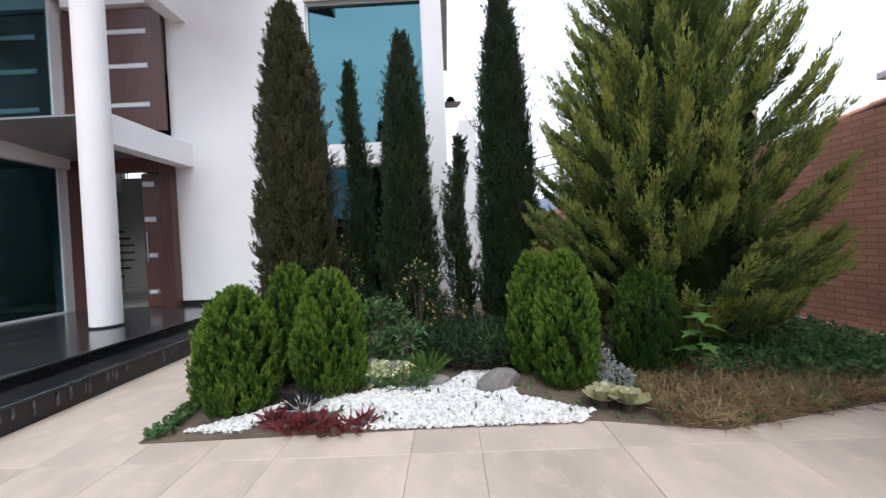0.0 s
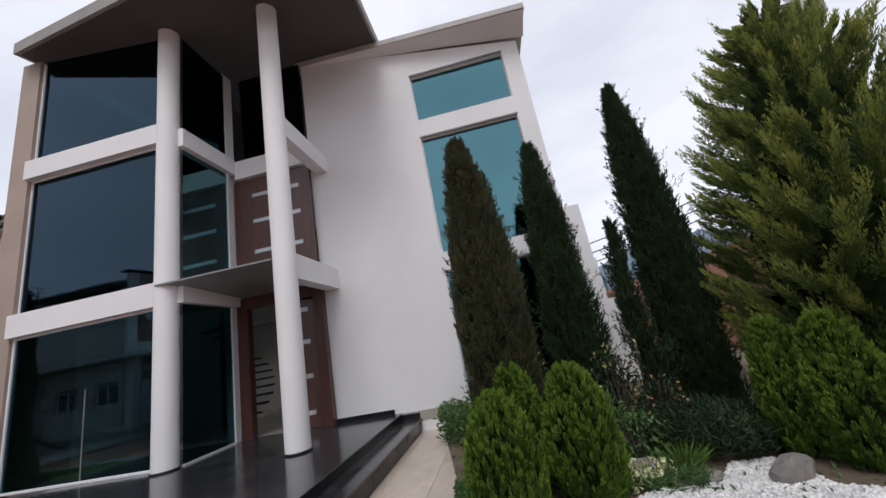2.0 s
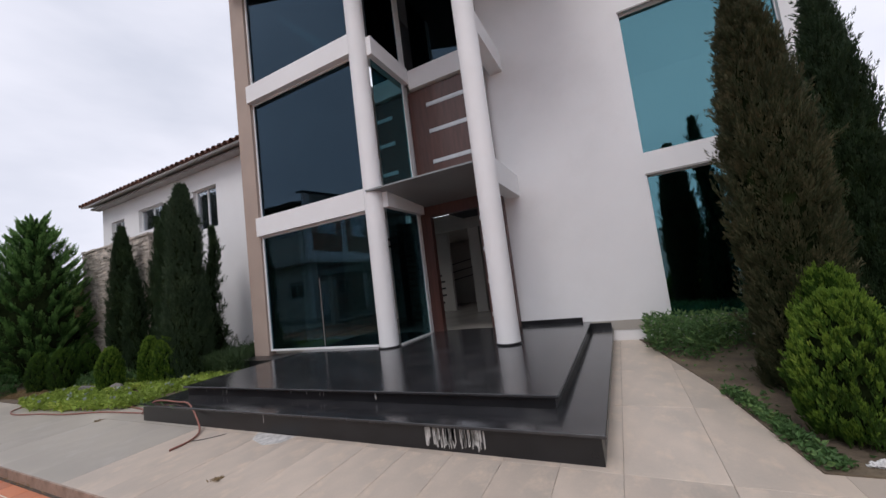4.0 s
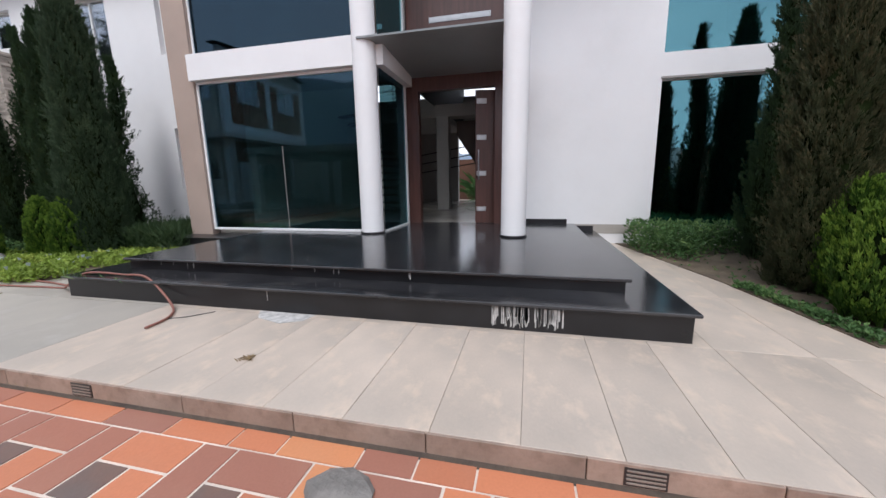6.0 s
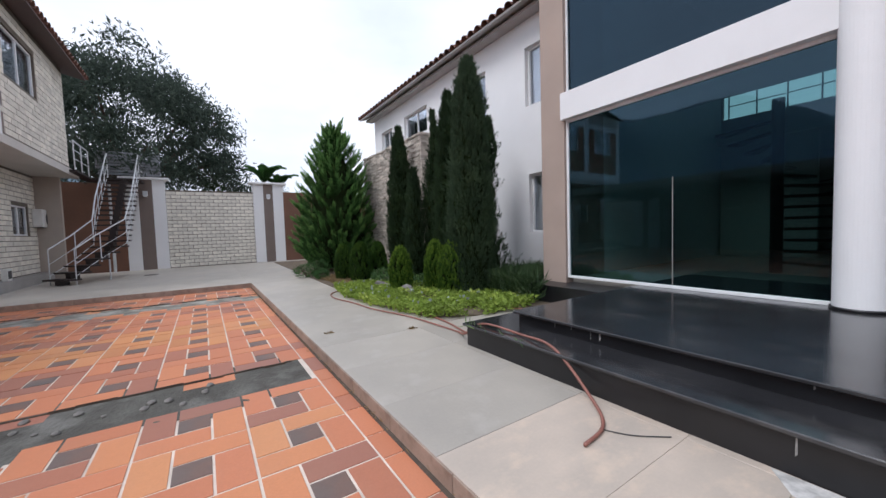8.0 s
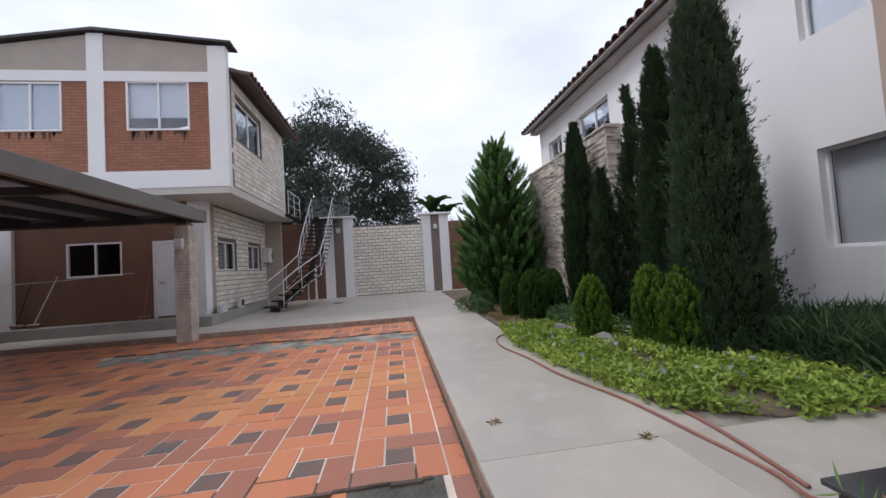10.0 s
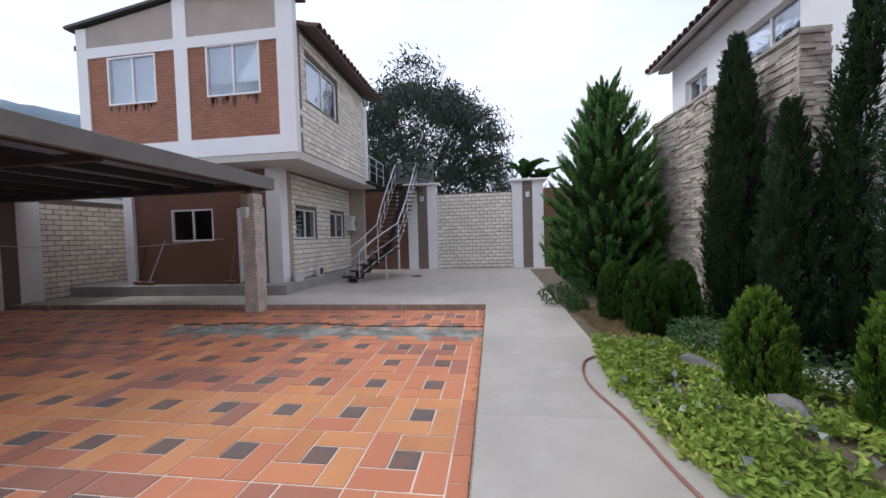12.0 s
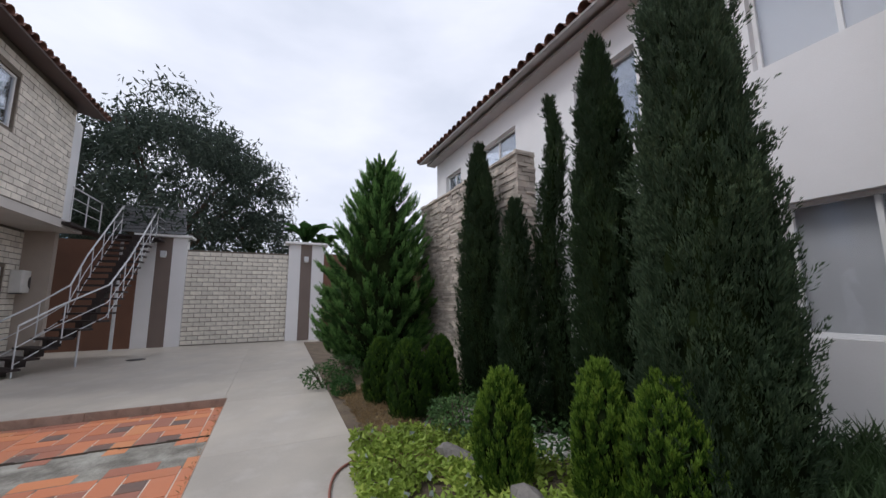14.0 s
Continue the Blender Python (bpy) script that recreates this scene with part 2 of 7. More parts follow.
ORANGE_BRICK = coursed_mat("orange_brick", (0.37, 0.165, 0.10), (0.72, 0.66, 0.62), 0.28, 0.085, True)
RED_BRICK = coursed_mat("red_brick", (0.54, 0.27, 0.18), (0.66, 0.6, 0.55), 0.27, 0.09, True)
STONE = mat("stacked_stone", (0.53, 0.47, 0.405), 0.9, 0.16, 4, 40, 0.4, random_vary=0.32, island=True)
STONE_GREY = mat("grey_rock", (0.26, 0.24, 0.22), 0.9, 0.2, 6, 40, 0.5)
WOOD = mat("dark_red_wood", (0.105, 0.044, 0.034), 0.4, 0.15, 2, 30, 0.05, stretch=(8, 8, 0.8), coat=0.2)
STEEL = mat("brushed_steel", (0.55, 0.55, 0.56), 0.35, 0.08, 8, 120, 0.03, metal=1.0)
PALE_METAL = mat("pale_metal", (0.62, 0.63, 0.65), 0.45, 0.06, 6, 80, 0.03)
WHITE_FRAME = mat("white_frame", (0.78, 0.78, 0.78), 0.5, 0.03, 4, 60, 0.02)
DARK_METAL = mat("dark_metal", (0.035, 0.032, 0.032), 0.5, 0.12, 4, 60, 0.04)
GATE_METAL = mat("grey_gate_metal", (0.055, 0.05, 0.052), 0.45, 0.1, 3, 60, 0.04)
RUST_STEEL = mat("dark_red_steel", (0.028, 0.016, 0.014), 0.6, 0.2, 5, 60, 0.1)
POLY = sheet_mat("translucent_sheet")
CARPORT = mat("grey_fascia", (0.20, 0.19, 0.17), 0.7, 0.12, 1.5, 50, 0.1, stain=((0.12, 0.12, 0.09), 0.5, 1.2))
INTERIOR = mat("interior_wall", (0.50, 0.48, 0.45), 0.8, 0.05, 1, 50, 0.05)
# Interior wall turned near-black: the dimness of unlit rooms is in the colour.
INTERIOR_UNLIT = mat("interior_unlit", (0.06, 0.06, 0.062), 0.7, 0.1, 1, 50, 0.05)
MARBLE = mat("hall_floor", (0.42, 0.39, 0.35), 0.2, 0.06, 1.5, 50, 0.01)
CURTAIN = mat("pale_blind", (0.80, 0.82, 0.86), 0.9, 0.04, 3, 60, 0.05)
BLIND_GREY = mat("grey_blind", (0.60, 0.60, 0.61), 0.9, 0.04, 3, 60, 0.05)
HOSE = mat("red_rubber_hose", (0.30, 0.125, 0.095), 0.5, 0.1, 6, 60, 0.02)
SOIL = mat("garden_soil", (0.095, 0.07, 0.05), 0.95, 0.3, 3, 30, 0.8, hue=(0.15, 0.115, 0.075))
PEBBLE = mat("white_pebble", (0.66, 0.65, 0.63), 0.6, 0.06, 6, 60, 0.1, random_vary=0.28, island=True)
BARK = mat("bark", (0.10, 0.07, 0.05), 0.95, 0.25, 6, 40, 0.6)
# Woodland green shifted to blue: the air's haze is painted into the hills.
HILL = mat("hazy_wooded_hill", (0.10, 0.145, 0.18), 0.95, 0.2, 0.012, 0.12, 0.0, hue=(0.14, 0.19, 0.25))
EARTH = mat("outer_ground", (0.20, 0.19, 0.13), 0.95, 0.2, 0.05, 2, 0.2)
PORCELAIN = mat("off_white_plastic", (0.7, 0.69, 0.66), 0.45, 0.04, 6, 60, 0.02)
YELLOW = mat("yellow_paint", (0.45, 0.30, 0.08), 0.7, 0.15, 6, 50, 0.1)
TEAL = glass_mat("teal_mirror_glass", (0.10, 0.28, 0.31), (0.27, 0.59, 0.66), 0.36, 0.9)
NAVY = glass_mat("dark_blue_glass", (0.10, 0.20, 0.22), (0.28, 0.42, 0.55), 0.10, 0.72)
SALON = glass_mat("ground_floor_glass", (0.34, 0.50, 0.50), (0.28, 0.42, 0.55), 0.10, 0.6)
CLEAR = glass_mat("clear_dark_glass", (0.30, 0.40, 0.41), (0.8, 0.95, 0.97), 0.10, 0.8)
PANE = glass_mat("window_pane", (0.97, 0.98, 0.99), (0.85, 0.88, 0.92), 0.06, 0.8)
CYPRESS = leaf_mat("cypress_leaf", (0.030, 0.058, 0.024), (0.065, 0.11, 0.04))
CYPRESS_GREY = leaf_mat("grey_green_cypress_leaf", (0.045, 0.078, 0.04), (0.10, 0.15, 0.075))
CYPRESS_BROWN = leaf_mat("dry_cypress_leaf", (0.062, 0.075, 0.035), (0.14, 0.135, 0.07))
CEDAR_GOLD = leaf_mat("golden_cypress_leaf", (0.14, 0.205, 0.068), (0.23, 0.29, 0.095), 0.4)
GOLD_TIP = leaf_mat("golden_new_growth", (0.29, 0.35, 0.085), (0.50, 0.50, 0.14), 0.35)
CYPRESS_DRY = leaf_mat("dry_cypress_tip", (0.085, 0.085, 0.042), (0.16, 0.14, 0.075))
CYPRESS_PALE = leaf_mat("pale_cypress_tip", (0.065, 0.105, 0.055), (0.12, 0.17, 0.09))
# Yellow-green thuja tips, also brightened as if lit from above.
THUJA_TIP = leaf_mat("thuja_tip", (0.16, 0.27, 0.035), (0.32, 0.44, 0.07), 0.4)
CEDAR_GREEN = leaf_mat("green_cypress_leaf", (0.05, 0.125, 0.035), (0.10, 0.21, 0.06), 0.45)
GREEN_TIP = leaf_mat("green_new_growth", (0.15, 0.31, 0.085), (0.25, 0.42, 0.13), 0.4)
# Thuja body green, darkened to carry the shade on the sides.
THUJA = leaf_mat("thuja_leaf", (0.06, 0.135, 0.018), (0.24, 0.36, 0.05), 0.6)
THUJA_DARK = leaf_mat("dark_thuja_leaf", (0.04, 0.09, 0.02), (0.12, 0.20, 0.04), 0.5)
VINE = leaf_mat("lime_leaf", (0.29, 0.40, 0.07), (0.55, 0.60, 0.15), 0.55)
SHRUB = leaf_mat("shrub_leaf", (0.09, 0.18, 0.06), (0.25, 0.36, 0.12), 0.5)
RED_LEAF = leaf_mat("red_leaf", (0.20, 0.045, 0.05), (0.36, 0.10, 0.09), 0.6)
SILVER = leaf_mat("silver_leaf", (0.35, 0.40, 0.38), (0.6, 0.65, 0.62), 0.3)
SUCCULENT = mat("succulent_leaf", (0.58, 0.62, 0.36), 0.5, 0.12, 9, 60, 0.05, hue=(0.50, 0.46, 0.26))
DRY_GRASS = leaf_mat("dry_grass_leaf", (0.30, 0.21, 0.11), (0.46, 0.36, 0.19), 0.5)
FAR_TREE = leaf_mat("far_tree_leaf", (0.05, 0.072, 0.055), (0.11, 0.14, 0.10), 0.4)
PALM = leaf_mat("banana_leaf", (0.06, 0.15, 0.04), (0.16, 0.28, 0.09), 0.4)
# Near-black crown filler: the shade between the sprays is put into its colour.
CORE = mat("crown_depth_shade", (0.016, 0.026, 0.008), 1.0, 0.3, 8, 60, 0.3, spec=0.05)


# ---- building helpers ----
def box(bm, x0, x1, y0, y1, z0, z1, bevel=0.0):
    """Adds a box; bevel rounds its edges by one cut."""
    m = Matrix.LocRotScale(((x0 + x1) / 2, (y0 + y1) / 2, (z0 + z1) / 2), None, (abs(x1 - x0), abs(y1 - y0), abs(z1 - z0)))
    g = bmesh.ops.create_cube(bm, size=1, matrix=m)
    if bevel:
        es = list({e for v in g["verts"] for e in v.link_edges})
        bmesh.ops.bevel(bm, geom=es, offset=bevel, segments=1, affect='EDGES')
    return bm


def solid(*b, bevel=0.0):
    return box(bmesh.new(), *b, bevel=bevel)


def cone(bm, p, q, r0, r1, n=16, caps=True):
    """A round bar from p to q."""
    p, q = Vector(p), Vector(q)
    d = q - p
    rot = d.to_track_quat('Z', 'Y').to_matrix().to_4x4()
    bmesh.ops.create_cone(bm, cap_ends=caps, segments=n, radius1=r0, radius2=r1, depth=d.length, matrix=Matrix.Translation((p + q) / 2) @ rot)
    return bm


def bar(p, q, r, n=10):
    return cone(bmesh.new(), p, q, r, r, n)


def sheet(bm, pts):
    bm.faces.new([bm.verts.new(p) for p in pts])
    return bm


def prism(bm, pts, way):
    """A flat polygon pushed along a vector."""
    way = Vector(way)
    a = [bm.verts.new(p) for p in pts]
    b = [bm.verts.new(Vector(p) + way) for p in pts]
    bm.faces.new(a)
    bm.faces.new(b[::-1])
    for i in range(len(a)):
        j = (i + 1) % len(a)
        bm.faces.new((a[j], a[i], b[i], b[j]))
    bmesh.ops.recalc_face_normals(bm, faces=bm.faces)
    return bm


def part(name, bm, material, parent=None, label="", smooth=False):
    """Links a bmesh as one mesh object, under a thing or a part where one is given."""
    me = bpy.data.meshes.new(name)
    bm.to_mesh(me)
    bm.free()
    me.materials.append(material)
    if smooth:
        me.polygons.foreach_set("use_smooth", [True] * len(me.polygons))
    ob = new(name, me)
    if parent:
        ob.parent = parent
    if label:
        ob["label"] = label
    return ob


def thing(name, label, category, at=(0, 0, 0), group="", kind=""):
    ob = new(name)
    ob.location = at
    return tagged(ob, label, category, group, kind)


def structure(name, bm, material, label, category, smooth=False):
    return tagged(part(name, bm, material, smooth=smooth), label, category, kind="structure")


def wall(bm, axis, a0, a1, t0, t1, z0, z1, holes=()):
    """A wall along x or y, from a0 to a1, of thickness t0..t1, with openings (a, b, low, high) cut through."""
    cuts = sorted({a0, a1, *(v for h in holes for v in h[:2])})
    for i in range(len(cuts) - 1):
        a, b = cuts[i], cuts[i + 1]
        gaps = sorted((h[2], h[3]) for h in holes if h[0] <= a + 1e-6 and h[1] >= b - 1e-6)
        low = z0
        for g0, g1 in gaps + [(z1, z1)]:
            if g0 > low + 1e-6:
                if axis == "x":
                    box(bm, a, b, t0, t1, low, g0)
                else:
                    box(bm, t0, t1, a, b, low, g0)
            low = max(low, g1)
    return bm


def from_arrays(name, verts, faces, material, parent=None, smooth=False):
    """A mesh from numpy arrays of vertices and of faces of one length."""
    me = bpy.data.meshes.new(name)
    n, k = len(faces), faces.shape[1]
    me.vertices.add(len(verts))
    me.vertices.foreach_set("co", np.asarray(verts, dtype=np.float32).ravel())
    me.loops.add(n * k)
    me.loops.foreach_set("vertex_index", np.asarray(faces, dtype=np.int32).ravel())
    me.polygons.add(n)
    me.polygons.foreach_set("loop_start", np.arange(0, n * k, k, dtype=np.int32))
    me.update(calc_edges=True)
    me.polygons.foreach_set("use_smooth", np.full(n, smooth, dtype=bool))
    me.materials.append(material)
    ob = new(name, me)
    if parent:
        ob.parent = parent
    return ob


def tube(points, r, n=8):
    """A bent round bar through the points."""
    bm = bmesh.new()
    rings = []
    pts = [Vector(p) for p in points]
    for i, p in enumerate(pts):
        d = (pts[min(i + 1, len(pts) - 1)] - pts[max(i - 1, 0)]).normalized()
        s = d.cross(Vector((0, 0, 1)))
        s = s.normalized() if s.length > 1e-3 else Vector((1, 0, 0))
        u = s.cross(d)
        rr = r[i] if isinstance(r, (list, tuple)) else r
        rings.append([bm.verts.new(p + (s * math.cos(a) + u * math.sin(a)) * rr) for a in (2 * math.pi * k / n for k in range(n))])
    for a, b in zip(rings, rings[1:]):
        for k in range(n):
            bm.faces.new((a[k], a[(k + 1) % n], b[(k + 1) % n], b[k]))
    bm.faces.new(rings[0][::-1])
    bm.faces.new(rings[-1])
    return bm


def curve_points(keys, steps=10):
    """Points on a smooth line through the keys."""
    k = [Vector(p) for p in keys]
    out = []
    for i in range(len(k) - 1):
        p0, p1, p2, p3 = k[max(i - 1, 0)], k[i], k[i + 1], k[min(i + 2, len(k) - 1)]
        for s in range(steps):
            t = s / steps
            out.append(0.5 * ((2 * p1) + (p2 - p0) * t + (2 * p0 - 5 * p1 + 4 * p2 - p3) * t * t + (3 * p1 - p0 - 3 * p2 + p3) * t ** 3))
    return out + [k[-1]]


# ---- foliage helpers ----
def unit(v):
    return v / np.maximum(np.linalg.norm(v, axis=1, keepdims=True), 1e-6)


def blades(name, base, way, length, width, material, parent, rng, bend=0.0):
    """Many flat tapered blades, each with a fold: base points, directions, lengths, widths."""
    n = len(base)
    way = unit(way)
    side = unit(np.cross(way, rng.normal(size=(n, 3))))
    nrm = np.cross(side, way)
    length, width = np.asarray(length).reshape(-1, 1) * np.ones((n, 1)), np.asarray(width).reshape(-1, 1) * np.ones((n, 1))
    mid = base + way * length * 0.45 + nrm * width * 0.35
    tip = base + way * length + np.array([0, 0, -1.0]) * bend * length
    v = np.stack([base, mid + side * width * 0.5, tip, mid - side * width * 0.5], 1).reshape(-1, 3)
    i = np.arange(n)[:, None] * 4
    return from_arrays(name, v, np.concatenate([i + np.array([[0, 1, 2]]), i + np.array([[0, 2, 3]])], 0), material, parent)


def lathe_core(name, at, profile, height, material, parent, rng, n=20, rough=0.08):
    """The filled inside of a crown, made dark as its shaded depth: profile gives the radius at each tenth of the
    height.
    """
    k = len(profile)
    ang = np.linspace(0, 2 * math.pi, n, endpoint=False)
    v = []
    for j, r in enumerate(profile):
        rr = r * (1 + rng.normal(0, rough, n))
        v.append(np.stack([at[0] + rr * np.cos(ang), at[1] + rr * np.sin(ang), np.full(n, at[2] + height * j / (k - 1))], 1))
    v = np.concatenate(v)
    f = [[j * n + i, j * n + (i + 1) % n, (j + 1) * n + (i + 1) % n, (j + 1) * n + i] for j in range(k - 1) for i in range(n)]
    return from_arrays(name, v, np.array(f), material, parent, True)


def radius_at(profile, u):
    return np.interp(u, np.linspace(0, 1, len(profile)), profile)


def lumps(rng, ang, u, amount, k=9):
    """A wavy outline: sums of waves round and up the crown."""
    out = np.zeros_like(ang)
    for _ in range(k):
        out += np.cos(ang * rng.integers(1, 6) + u * rng.uniform(4, 26) + rng.uniform(0, 6.3))
    return 1 + amount * out / math.sqrt(k)


# ---- ground, walkways, kerbs ----
KERB_Y, COURT_X, COURT_Z = 1.245, -18.12, -0.13
structure("ground", solid(-700, 700, -700, 700, -1.2, -0.3), EARTH, "dull green-brown earth around the plot", "ground")
structure("pavement_bed", solid(COURT_X + 0.02, 8.5, KERB_Y + 0.02, 9.0, -0.29, -0.006), JOINT, "dark dirt joints under the walkway slabs", "ground")
structure("forecourt_bed", solid(-30, COURT_X - 0.02, -12, 9.0, -0.29, -0.012), JOINT, "dark joints under the grey forecourt slabs", "ground")
structure("court_bed", solid(COURT_X, 12, -14, KERB_Y, -0.29, COURT_Z - 0.0035), GROUT, "pale grout under the clay tiles", "ground")

# ---- the main house ----
YF, YW = 5.57, 7.37          # glass front, white wall
ZP, ZS = 0.39, 0.25          # platform, lower step


def steps():
    t = thing("granite_steps", "black polished granite entrance platform with one step, lime streaks on it", "steps", kind="structure")
    part("platform_top", solid(-9.62, -3.79, 3.02, 7.36, ZP - 0.03, ZP, bevel=0.006), GRANITE, t)
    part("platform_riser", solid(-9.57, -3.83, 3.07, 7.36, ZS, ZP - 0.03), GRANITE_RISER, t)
    part("step_top", solid(-9.99, -3.40, 2.59, 7.36, ZS - 0.03, ZS, bevel=0.006), GRANITE, t)
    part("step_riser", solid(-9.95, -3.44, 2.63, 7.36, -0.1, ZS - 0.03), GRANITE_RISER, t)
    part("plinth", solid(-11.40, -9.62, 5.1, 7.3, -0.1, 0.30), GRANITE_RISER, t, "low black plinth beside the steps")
    rng = np.random.default_rng(5)
    for x0, x1, n, y, za, zb in ((-4.98, -4.40, 80, 2.627, 0.02, 0.205), (-7.30, -7.22, 2, 2.627, 0.08, 0.21), (-9.2, -8.55, 5, 3.067, 0.27, 0.355), (-7.3, -6.5, 4, 3.067, 0.28, 0.355), (-5.95, -5.8, 2, 3.067, 0.26, 0.355)):
        bm = bmesh.new()
        for _ in range(n):
            x, w = rng.uniform(x0, x1), rng.uniform(0.004, 0.018)
            z = rng.uniform(za, za + (zb - za) * 0.6)
            prism(bm, [(x, y, z), (x + w, y, z + 0.01), (x + w * 0.8, y, zb), (x + 0.1 * w, y, zb)], (0, -0.002, 0))
        part("lime_stain", bm, LIME, t, "white lime streaks")
    for x, y0, y1, n, za, zb in ((-3.437, 2.75, 6.4, 34, 0.03, 0.20), (-3.827, 3.2, 6.0, 9, 0.29, 0.35)):
        bm = bmesh.new()
        for _ in range(n):
            y, w = rng.uniform(y0, y1), rng.uniform(0.008, 0.035)
            z = rng.uniform(za, za + (zb - za) * 0.8)
            prism(bm, [(x, y, z), (x, y + w, z + 0.02), (x, y + w * 0.8, zb), (x, y + 0.1 * w, zb)], (0.002, 0, 0))
        part("lime_stain", bm, LIME_FAINT, t, "white lime streaks")
    part("lime_spill", prism(bmesh.new(), [(-7.32, 2.62, 0.0), (-7.2, 2.45, 0.0), (-6.9, 2.36, 0.0), (-6.72, 2.46, 0.0), (-6.68, 2.62, 0.0)], (0, 0, 0.003)), LIME, t, "white lime crust on the slabs")
    return t


steps()

bm = bmesh.new()
wall(bm, "x", -5.24, 0.30, YW, YW + 0.25, -0.05, 8.1, [(-2.41, -0.10, 6.80, 8.055), (-2.41, -0.10, 3.48, 6.32), (-2.41, -0.10, 0.36, 3.04)])
prism(bm, [(-5.24, YW, 8.1), (0.30, YW, 8.1), (0.30, YW, 8.25), (-5.24, YW, 9.30)], (0, 0.25, 0))
structure("wall_tower", bm, WHITE, "tall plain white stucco wall with three stacked windows", "wall")
structure("wall_tower_side", solid(0.05, 0.30, YW + 0.25, 16, -0.05, 8.2), WHITE, "white stucco side wall", "wall")
bm = bmesh.new()
prism(bm, [(-5.4, 7.36, 9.28), (0.52, 6.70, 8.46), (0.52, 16, 8.9), (-5.4, 16, 9.6)], (0, 0, 0.14))
structure("roof_tower", bm, PALE_CONCRETE, "thin sloping concrete roof slab with a pale edge", "roof")
structure("trim_soffit", prism(bmesh.new(), [(-5.30, 7.36, 9.26), (0.50, 6.74, 8.44), (0.50, 7.36, 8.30)], (0, 0, 0.015)), WHITE, "white underside of the roof overhang", "trim")


def glazing(name, x0, x1, z0, z1, y, glass, cols=(), rows=(), frame=WHITE_FRAME, w=0.035, label="large fixed window of teal mirror glass", backing=None):
    """A window in a wall along x: frame bars and one pane for each field."""
    t = thing(name, label, "window", kind="structure")
    xs, zs = [x0, *cols, x1], [z0, *rows, z1]
    for a, b, c, d in ((x0, x0 + w, z0, z1), (x1 - w, x1, z0, z1), (x0 + w, x1 - w, z0, z0 + w), (x0 + w, x1 - w, z1 - w, z1)):
        part("window_frame", solid(a, b, y - 0.03, y + 0.03, c, d, bevel=0.004), frame, t)
    for x in cols:
        part("mullion", solid(x - w / 2, x + w / 2, y - 0.025, y + 0.025, z0 + w, z1 - w, bevel=0.004), frame, t)
    for z in rows:
        part("transom", solid(x0 + w, x1 - w, y - 0.02, y + 0.02, z - w / 2, z + w / 2, bevel=0.004), frame, t)
    for i in range(len(xs) - 1):
        for j in range(len(zs) - 1):
            p = part("pane", solid(xs[i] + 0.01, xs[i + 1] - 0.01, y - 0.004, y + 0.004, zs[j] + 0.01, zs[j + 1] - 0.01), glass, t)
            p.visible_shadow = False
    if backing:
        part("blind", solid(x0 + 0.01, x1 - 0.01, y + 0.10, y + 0.12, z0 + 0.01, z1 - 0.01), backing, t, "drawn pale blind")
    return t


glazing("window_1", -2.41, -0.10, 6.80, 8.055, YW + 0.12, TEAL, w=0.02)
glazing("window_2", -2.41, -0.10, 3.48, 6.32, YW + 0.12, TEAL, w=0.02)
glazing("window_3", -2.41, -0.10, 0.36, 3.04, YW + 0.12, TEAL, w=0.02)
bm = bmesh.new()
for z0, z1 in ((6.80, 8.055), (3.48, 6.32), (0.36, 3.04)):
    box(bm, -2.43, -0.08, YW - 0.012, YW + 0.02, z1, z1 + 0.035)
structure("trim_window_heads", bm, CONCRETE, "thin grey drip edges over the windows", "trim")
bm = solid(-5.2, -3.94, YW - 0.02, YW, ZP, ZP + 0.09)
box(bm, -3.94, -3.43, YW - 0.02, YW, ZS, ZS + 0.10)
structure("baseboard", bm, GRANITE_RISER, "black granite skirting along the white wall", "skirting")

# front: tan fin, beams, columns
structure("wall_fin", solid(-11.37, -10.86, YF, 6.75, 0.28, 9.75), TAN, "tan stucco fin wall at the end of the glass front", "wall")
structure("wall_fin_side", box(solid(-11.37, -10.86, 6.75, 12.5, -0.05, 9.6), -11.37, -10.86, 12.5, 16, -0.05, 3.6), WHITE, "white side wall behind the fin", "wall")
bm = solid(-10.885, -7.40, 5.50, 5.86, 3.17, 3.62)
box(bm, -7.40, -7.08, 5.62, 7.12, 3.17, 3.56)
structure("beam_lower", bm, WHITE, "white stucco beam across the glass front", "beam")
bm = solid(-10.885, -7.40, 5.50, 5.86, 6.58, 7.02)
box(bm, -7.40, -7.08, 5.62, 7.12, 6.45, 6.85)
box(bm, -7.10, -5.24, 7.12, 7.42, 6.32, 6.80)
structure("beam_upper", bm, WHITE, "white stucco beam under the top windows", "beam")
structure("brace_lower", solid(-5.10, -4.82, 5.5, 7.37, 3.16, 3.62), WHITE, "white beam from the column to the wall", "beam")
structure("brace_upper", solid(-5.10, -4.82, 5.5, 7.37, 6.05, 6.47), WHITE, "upper white beam from the column to the wall", "beam")
structure("post_inner", solid(-7.40, -7.24, 7.0, 7.30, ZP, 9.4), WHITE, "slim white stucco post beside the entrance", "post")


def column(x, y, top):
    t = thing("column", "round white stucco column with a black base ring", "column", (x, y, ZP), "entrance columns", "structure")
    part("shaft", cone(bmesh.new(), (0, 0, 0.03), (0, 0, top - ZP), 0.195, 0.195, 40), WHITE, t, smooth=False)
    part("base_ring", cone(bmesh.new(), (0, 0, 0), (0, 0, 0.03), 0.213, 0.213, 40), GRANITE_RISER, t)
    for p in t.children[0].data.polygons:
        p.use_smooth = abs(p.normal.z) < 0.5
    return t


